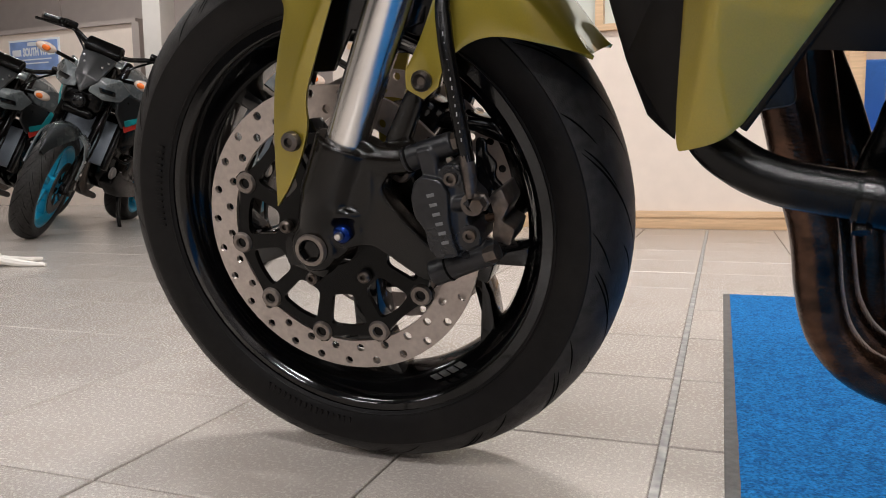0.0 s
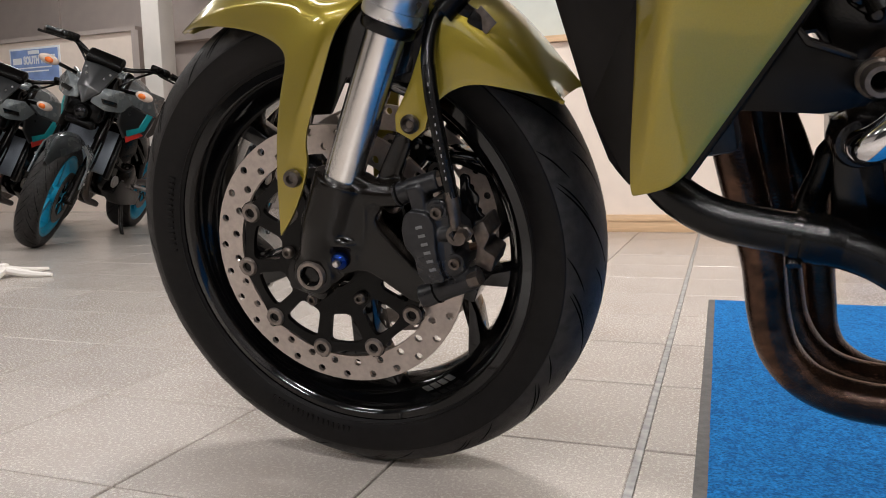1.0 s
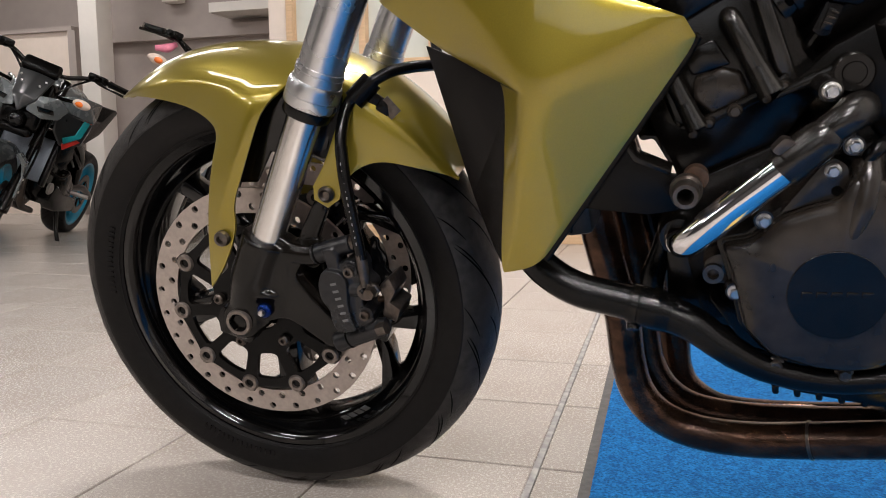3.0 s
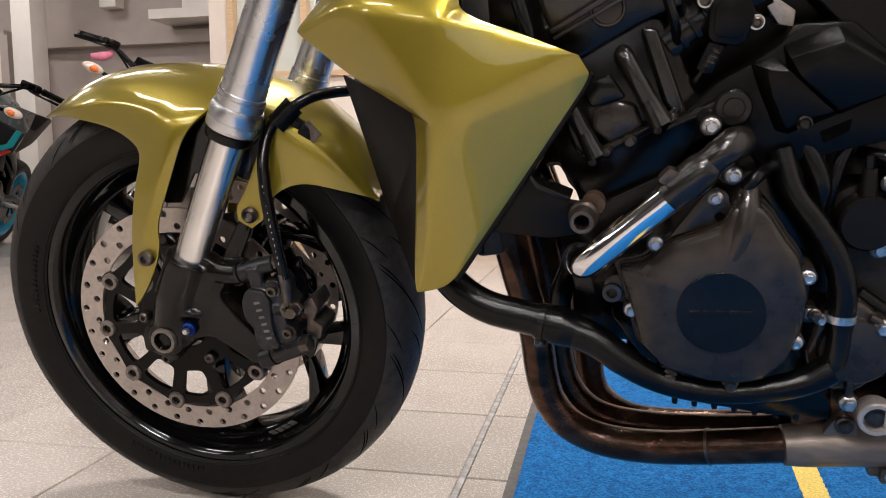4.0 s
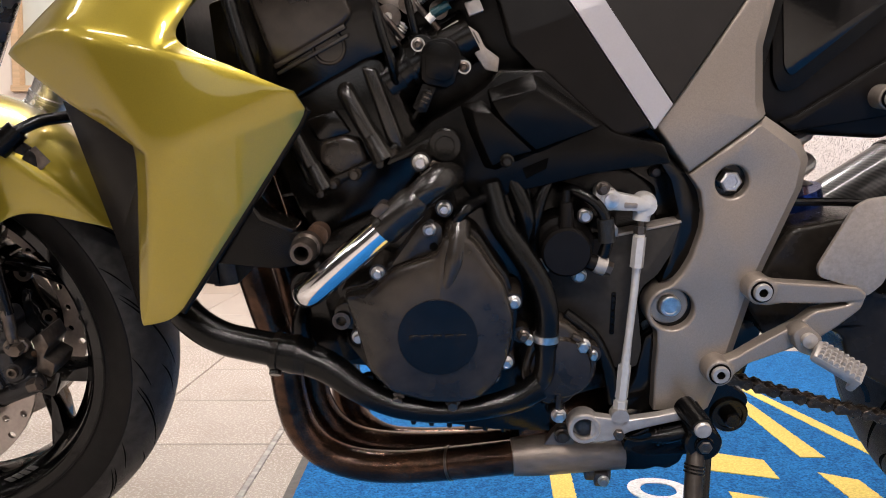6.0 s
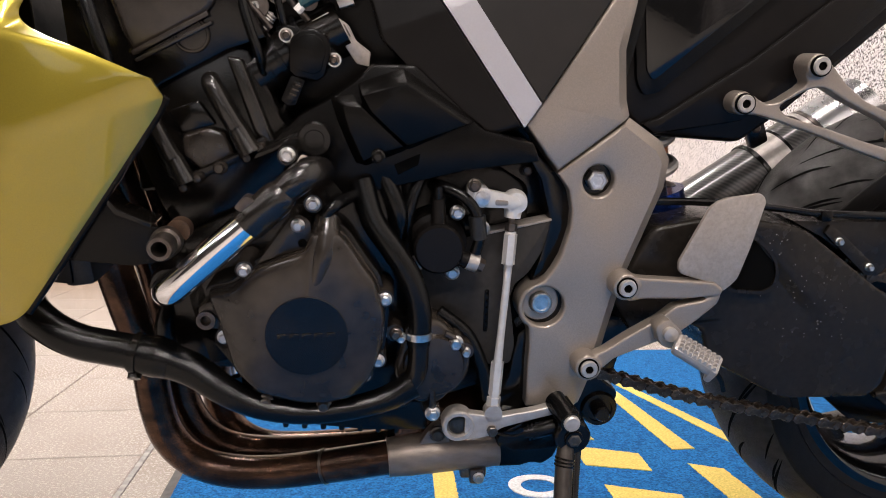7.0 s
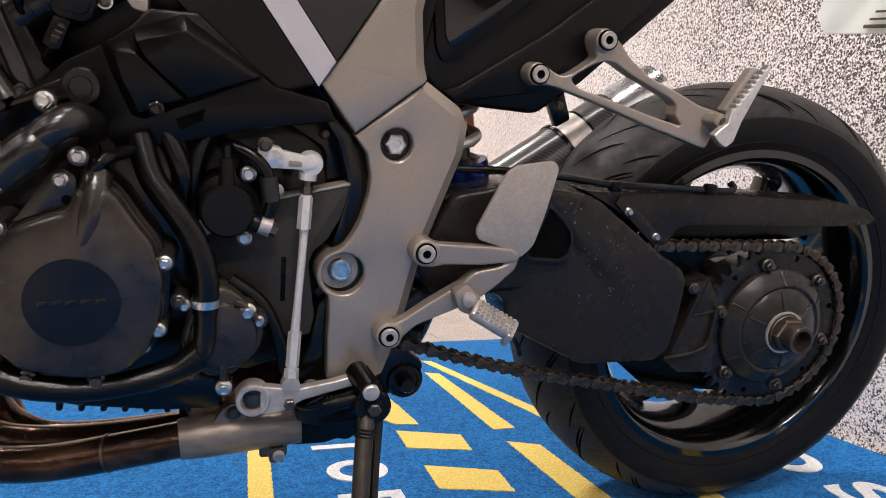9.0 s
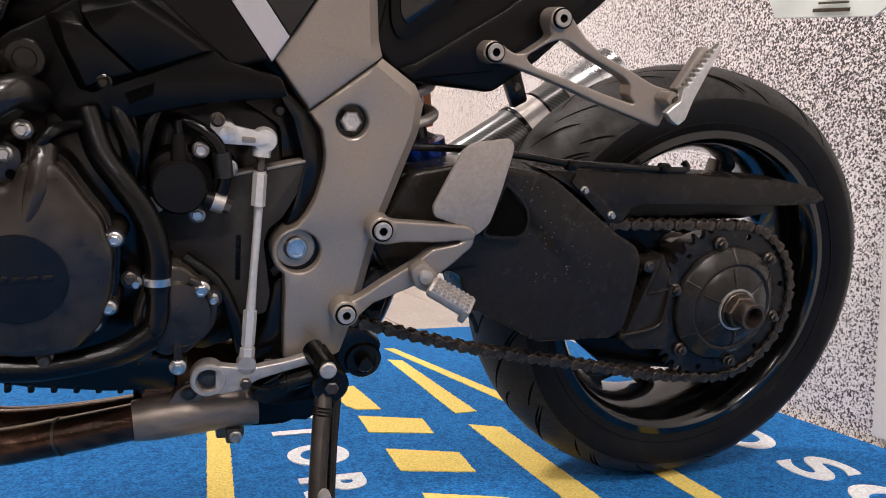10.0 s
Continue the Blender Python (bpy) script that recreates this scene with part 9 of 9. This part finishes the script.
    for pts, r in (([(0.50, -0.14, 0.66), (0.60, -0.17, 0.58), (0.70, -0.16, 0.54)], 0.008), ([(0.44, -0.12, 0.50), (0.52, -0.17, 0.47), (0.60, -0.18, 0.50)], 0.010), ([(0.62, -0.15, 0.64), (0.76, -0.17, 0.56), (0.86, -0.15, 0.52)], 0.012)):
        part("engine_hose", tube(pts, r, 10), HOSE, eng)
    part("horn", lathe([(0.0, -0.14), (0.034, -0.14), (0.036, -0.155), (0.015, -0.165), (0.0, -0.165)], (0.46, 0, 0.40), 20), ALLOY, root, "silver horn")
    # tank, shrouds, decals
    bm = bmesh.new()
    bmesh.ops.create_uvsphere(bm, u_segments=32, v_segments=18, radius=1)
    for v in bm.verts:
        x, y, z = v.co
        v.co = Vector((0.56 + 0.29 * x, 0.20 * y * (1 - 0.30 * max(0, x)), 0.885 + 0.135 * (z if z > 0 else z * 1.2) - 0.04 * x))
    part("fuel_tank", bm, BG_GREY, root, "storm grey fuel tank")
    for s in (-1, 1):
        tw = [(0.250, 0.120, 0.930), (0.37, 0.215, 0.965), (0.54, 0.262, 0.955), (0.60, 0.235, 0.850), (0.48, 0.262, 0.830), (0.32, 0.180, 0.855)]
        part("tank_wing", shell(mirror_pts(tw, s), [(0, 1, 5), (1, 4, 5), (1, 2, 3, 4)], 0.020, 0.014, 4, (0, -s, 0), 4), BG_GREY, root, "storm grey tank wing")
        sv = [(0.26, 0.130, 0.860), (0.32, 0.180, 0.850), (0.47, 0.258, 0.828), (0.56, 0.230, 0.780), (0.44, 0.236, 0.690), (0.31, 0.175, 0.670), (0.26, 0.140, 0.740)]
        part("tank_shroud", shell(mirror_pts(sv, s), [(0, 1, 6), (1, 2, 4, 5, 6), (2, 3, 4)], 0.014, 0.008, 3, (0, -s, 0), 5), BG_DARK, root, "dark graphite tank shroud")
        for name, m_, o, lab in (("teal_flash", TEAL, 0.0, "teal decal"), ("red_flash", RED, 0.034, "red decal")):
            pts = [(0.300 + o * 0.3, 0.716 - o), (0.372 + o * 0.9, 0.748 - o * 0.7), (0.402 + o, 0.838), (0.440 + o, 0.834), (0.412 + o, 0.738 - o * 0.6), (0.316 + o * 0.3, 0.684 - o)]
            flank = [0.176, 0.214, 0.229, 0.250, 0.236, 0.184]
            lv = [(x, s * (y + 0.003), z) for (x, z), y in zip(pts, flank)]
            part(name, shell(lv, [(0, 1, 4, 5), (1, 2, 3, 4)], 0.004, 0.001, 1, (0, -s, 0), 30), m_, root, lab)
        part("side_scoop", shell(mirror_pts([(0.34, 0.18, 0.68), (0.46, 0.205, 0.69), (0.52, 0.20, 0.60), (0.44, 0.185, 0.52), (0.37, 0.165, 0.56)], s), [(0, 1, 2, 4), (2, 3, 4)], 0.012, 0.008, 3, (0, -s, 0), 5), PLASTIC, root, "black side scoop")
        # face wings with a dark slit each
        mv = [(0.020, 0.030, 0.905), (0.085, 0.150, 0.930), (0.175, 0.195, 0.880), (0.125, 0.165, 0.815), (0.040, 0.105, 0.800), (-0.005, 0.035, 0.820), (0.030, 0.100, 0.880)]
        steered("headlight_wing", shell(mirror_pts(mv, s), [(0, 1, 6), (1, 2, 3, 6), (3, 4, 6), (4, 5, 0, 6)], 0.016, 0.008, 3, (1, -s * 0.3, 0), 4), BG_GREY, root, "storm grey headlamp wing")
        slit = [(0.008, 0.072, 0.858), (0.060, 0.142, 0.862), (0.075, 0.148, 0.838), (0.022, 0.086, 0.832)]
        steered("running_light", shell(mirror_pts(slit, s), [(0, 1, 2, 3)], 0.014, 0.003, 2, (1, 0, 0), 8), GLOSS_BLACK, root, "slim dark running light")
        steered("handlebar", tube([(0.27, 0, 1.035), (0.275, s * 0.10, 1.045), (0.30, s * 0.20, 1.085), (0.35, s * 0.30, 1.100), (0.39, s * 0.375, 1.095)], 0.0125, 12), CAST_BLACK, root, "black handlebar half")
        steered("grip", tube([(0.352, s * 0.300, 1.100), (0.365, s * 0.325, 1.0985), (0.405, s * 0.400, 1.092)], [0.021, 0.018, 0.018], 14), HOSE, root, "black rubber grip")
        steered("bar_end", lathe([(0.0, 0.0), (0.019, 0.0), (0.019, s * 0.012), (0.0, s * 0.014)], (0.406, s * 0.402, 1.092), 14), STEEL_DARK, root)
        steered("lever", tube([(0.305, s * 0.235, 1.090), (0.268, s * 0.265, 1.080), (0.262, s * 0.330, 1.072), (0.295, s * 0.405, 1.066)], [0.010, 0.008, 0.006, 0.008], 10), CAST_BLACK, root, "black hand lever")
        bm = bmesh.new()
        box(bm, (0.335, s * 0.262, 1.100), (0.05, 0.055, 0.05), pose(0, 0, 0, 0, 0, s * 25), bevel=0.014, seg=3)
        box(bm, (0.292, s * 0.225, 1.108), (0.055, 0.05, 0.034), pose(0, 0, 0, 0, 0, s * 20), bevel=0.010, seg=3)
        steered("switch_box", bm, PLASTIC, root)
        ind = steered("indicator", blob((0.105, s * 0.250, 0.945), (0.024, 0.050, 0.026), pose(0, 0, 0, 0, 0, s * 14)), LENS, root, "clear indicator with amber bulb")
        steered("bulb", blob((0.086, s * 0.243, 0.943), (0.014, 0.022, 0.015)), AMBER, ind)
        steered("indicator_stem", tube([(0.17, s * 0.12, 0.93), (0.13, s * 0.205, 0.942)], 0.010, 8), HOSE, ind)
        part("foot_peg", tube([(0.86, s * 0.14, 0.36), (0.87, s * 0.25, 0.36)], 0.014, 8), ALLOY, root, "alloy foot peg")
        part("frame_spar", tube([(0.30, s * 0.08, 0.88), (0.50, s * 0.17, 0.74), (0.80, s * 0.15, 0.60), (0.95, s * 0.12, 0.42)], 0.030, 12), CAST_BLACK, root)
        part("swingarm_leg", tube([(0.94, s * 0.10, 0.38), (1.15, s * 0.12, 0.37), (1.36, s * 0.12, 0.30)], 0.026, 12), CAST_BLACK, root)
    # face: dark centre mask, projector lamp, dash
    mv = [(-0.020, 0.0, 0.800), (0.010, 0.060, 0.880), (0.110, 0.088, 1.010), (0.125, 0.0, 1.020), (0.110, -0.088, 1.010), (0.010, -0.060, 0.880), (-0.005, 0.0, 0.895)]
    steered("front_mask", shell(mv, [(0, 1, 6), (1, 2, 3, 6), (3, 4, 5, 6), (5, 0, 6)], 0.03, 0.006, 3, (1, 0, 0), 5), BG_DARK, root, "angular dark front mask")
    lamp_o = steered("headlamp", lathe([(0.0, -0.03), (0.036, -0.03), (0.046, 0.0), (0.046, 0.06), (0.0, 0.06)], (0.045, 0, 0.755), 24, axis="x"), PLASTIC, root, "round projector headlamp")
    steered("lamp_lens", blob((0.016, 0, 0.755), (0.014, 0.030, 0.030)), GLOSS_BLACK, lamp_o)
    bm = bmesh.new()
    box(bm, (0.13, 0, 0.775), (0.15, 0.19, 0.12), bevel=0.03, seg=3)
    box(bm, (0.10, 0, 0.700), (0.10, 0.15, 0.05), bevel=0.02, seg=3)
    steered("lamp_housing", bm, PLASTIC, root)
    bm = bmesh.new()
    box(bm, (0.150, 0, 1.050), (0.050, 0.190, 0.085), pose(0, 0, 0, 0, 46, 0), bevel=0.018, seg=4)
    dash = steered("dash", bm, PLASTIC, root, "black instrument pod")
    bm = bmesh.new()
    box(bm, (0.172, 0, 1.066), (0.008, 0.150, 0.062), pose(0, 0, 0, 0, 46, 0), bevel=0.003)
    steered("dash_glass", bm, GLOSS_BLACK, dash)
    bm = bmesh.new()
    box(bm, (0.25, 0, 0.90), (0.13, 0.20, 0.16), bevel=0.02)
    part("headstock", bm, CAST_BLACK, root)
    for y, z in ((-0.045, 0.955), (0.045, 0.955), (-0.062, 0.985), (0.062, 0.985)):
        steered("mask_stud", blob((0.052 + 0.8 * (z - 0.955), y, z), (0.006, 0.006, 0.006), seg=10), ZINC, root)
    for pts, r in (([(0.31, 0.22, 1.09), (0.20, 0.10, 1.00), (0.22, 0.03, 0.86)], 0.006), ([(0.31, -0.22, 1.09), (0.21, -0.12, 0.98), (0.24, -0.04, 0.84)], 0.006), ([(0.30, 0.20, 1.08), (0.18, 0.05, 0.99), (0.20, -0.02, 0.85)], 0.005)):
        steered("control_cable", tube(pts, r, 8), HOSE, root)
    # seat, tail, stand, silencer
    bm = prism(rounded([(0.80, 0.87), (0.95, 0.80), (1.15, 0.82), (1.38, 0.93), (1.46, 0.91), (1.20, 0.74), (0.92, 0.66), (0.82, 0.72)], 0.03), -0.11, 0.11, 0.03, 3)
    part("seat_and_tail", bm, SOFT_BLACK, root, "black seat and tail")
    part("side_stand", tube([(0.70, -0.14, 0.28), (0.68, -0.18, 0.15), (0.65, -0.225, 0.075)], [0.014, 0.012, 0.012], 10), CAST_BLACK, root, "black side stand")
    part("silencer", tube([(0.86, 0.12, 0.22), (1.02, 0.15, 0.25), (1.18, 0.16, 0.30)], [0.04, 0.05, 0.045], 16), STEEL_DARK, root)
    return root


BIKE_A = Matrix.Translation((-3.06, 2.03, 0)) @ pose(0, 0, 0, 0, 0, 117) @ pose(0, 0, 0, 20.5, 0, 0)
pb = parked_bike()
pb.matrix_basis = BIKE_A
copy_thing(pb, Matrix.Translation((-0.86, 0.10, 0)) @ BIKE_A)
third = copy_thing(pb, Matrix.Translation((0.96, 0.16, 0)) @ BIKE_A)
PINK = material("pink_plastic", (0.75, 0.22, 0.32), 0.4, 0.0, 0.1, 60)
bm = tube([(0.300, 0.215, 1.075), (0.275, 0.245, 1.040), (0.272, 0.300, 1.020)], [0.014, 0.024, 0.014], 14)
part("lever_cover", bm, PINK, third, "pink plastic cover on the lever")

# ---- floor tiles and their joints ----
def tile_mesh(name, half):
    bm = bmesh.new()
    c = 0.0016
    lo = [bm.verts.new((x * half, y * half, -0.006)) for x, y in ((-1, -1), (1, -1), (1, 1), (-1, 1))]
    mid = [bm.verts.new((x * half, y * half, -c)) for x, y in ((-1, -1), (1, -1), (1, 1), (-1, 1))]
    hi = [bm.verts.new((x * (half - c), y * (half - c), 0)) for x, y in ((-1, -1), (1, -1), (1, 1), (-1, 1))]
    bm.faces.new(hi)
    for a, b in ((lo, mid), (mid, hi)):
        for i in range(4):
            j = (i + 1) % 4
            bm.faces.new((a[i], a[j], b[j], b[i]))
    bmesh.ops.recalc_face_normals(bm, faces=bm.faces)
    me = bpy.data.meshes.new(name)
    bm.to_mesh(me)
    bm.free()
    me.materials.append(TILE_MAT)
    return me


tile_me = tile_mesh("tile", TILE / 2)
tmp_v, tmp_f = [], []
tile_rng = random.Random(4)
for i in range(int(U0 / PITCH) - 1, int(U1 / PITCH) + 2):
    for j in range(int(V0 / PITCH) - 1, int(V1 / PITCH) + 2):
        cu, cv = (i + 0.5) * PITCH, (j + 0.5) * PITCH
        if not (U0 < cu < U1 + 0.1 and V0 - 0.1 < cv < V1 + 0.1):
            continue
        dz = tile_rng.uniform(-0.0004, 0.0004)
        w = 0.004 if i == 0 or i == -1 else 0.0
        if -3.9 < cu < 0.25 and -0.8 < cv < 3.0 or 0.2 < cu < 1.62 and 1.05 < cv < 2.9:
            o = new("tile", tile_me)
            o.parent = floor
            o.matrix_basis = Matrix.Translation((cu + (w / 2 if i == 0 else -w / 2), cv, dz)) @ Matrix.Diagonal(((TILE - w) / TILE, 1, 1, 1))
        else:
            k = len(tmp_v)
            h = TILE / 2
            tmp_v += [(cu - h, cv - h, dz), (cu + h, cv - h, dz), (cu + h, cv + h, dz), (cu - h, cv + h, dz)]
            tmp_v += [(x, y, -0.004) for x, y, z in tmp_v[k:k + 4]]
            tmp_f += [(k, k + 1, k + 2, k + 3)] + [(k + a, k + 4 + a, k + 4 + (a + 1) % 4, k + (a + 1) % 4) for a in range(4)]
me = bpy.data.meshes.new("far_tiles")
me.from_pydata(tmp_v, [], tmp_f)
me.materials.append(TILE_MAT)
far = new("far_tiles", me)
far.parent = floor
tagged(far, "beige speckled floor tiles farther off", kind="stuff")
slab("movement_joint", -0.005, 0.005, -1.0, CV - 0.03, -0.006, -0.0002, MASTIC, "pale grey sealed joint between tiles", parent=floor)
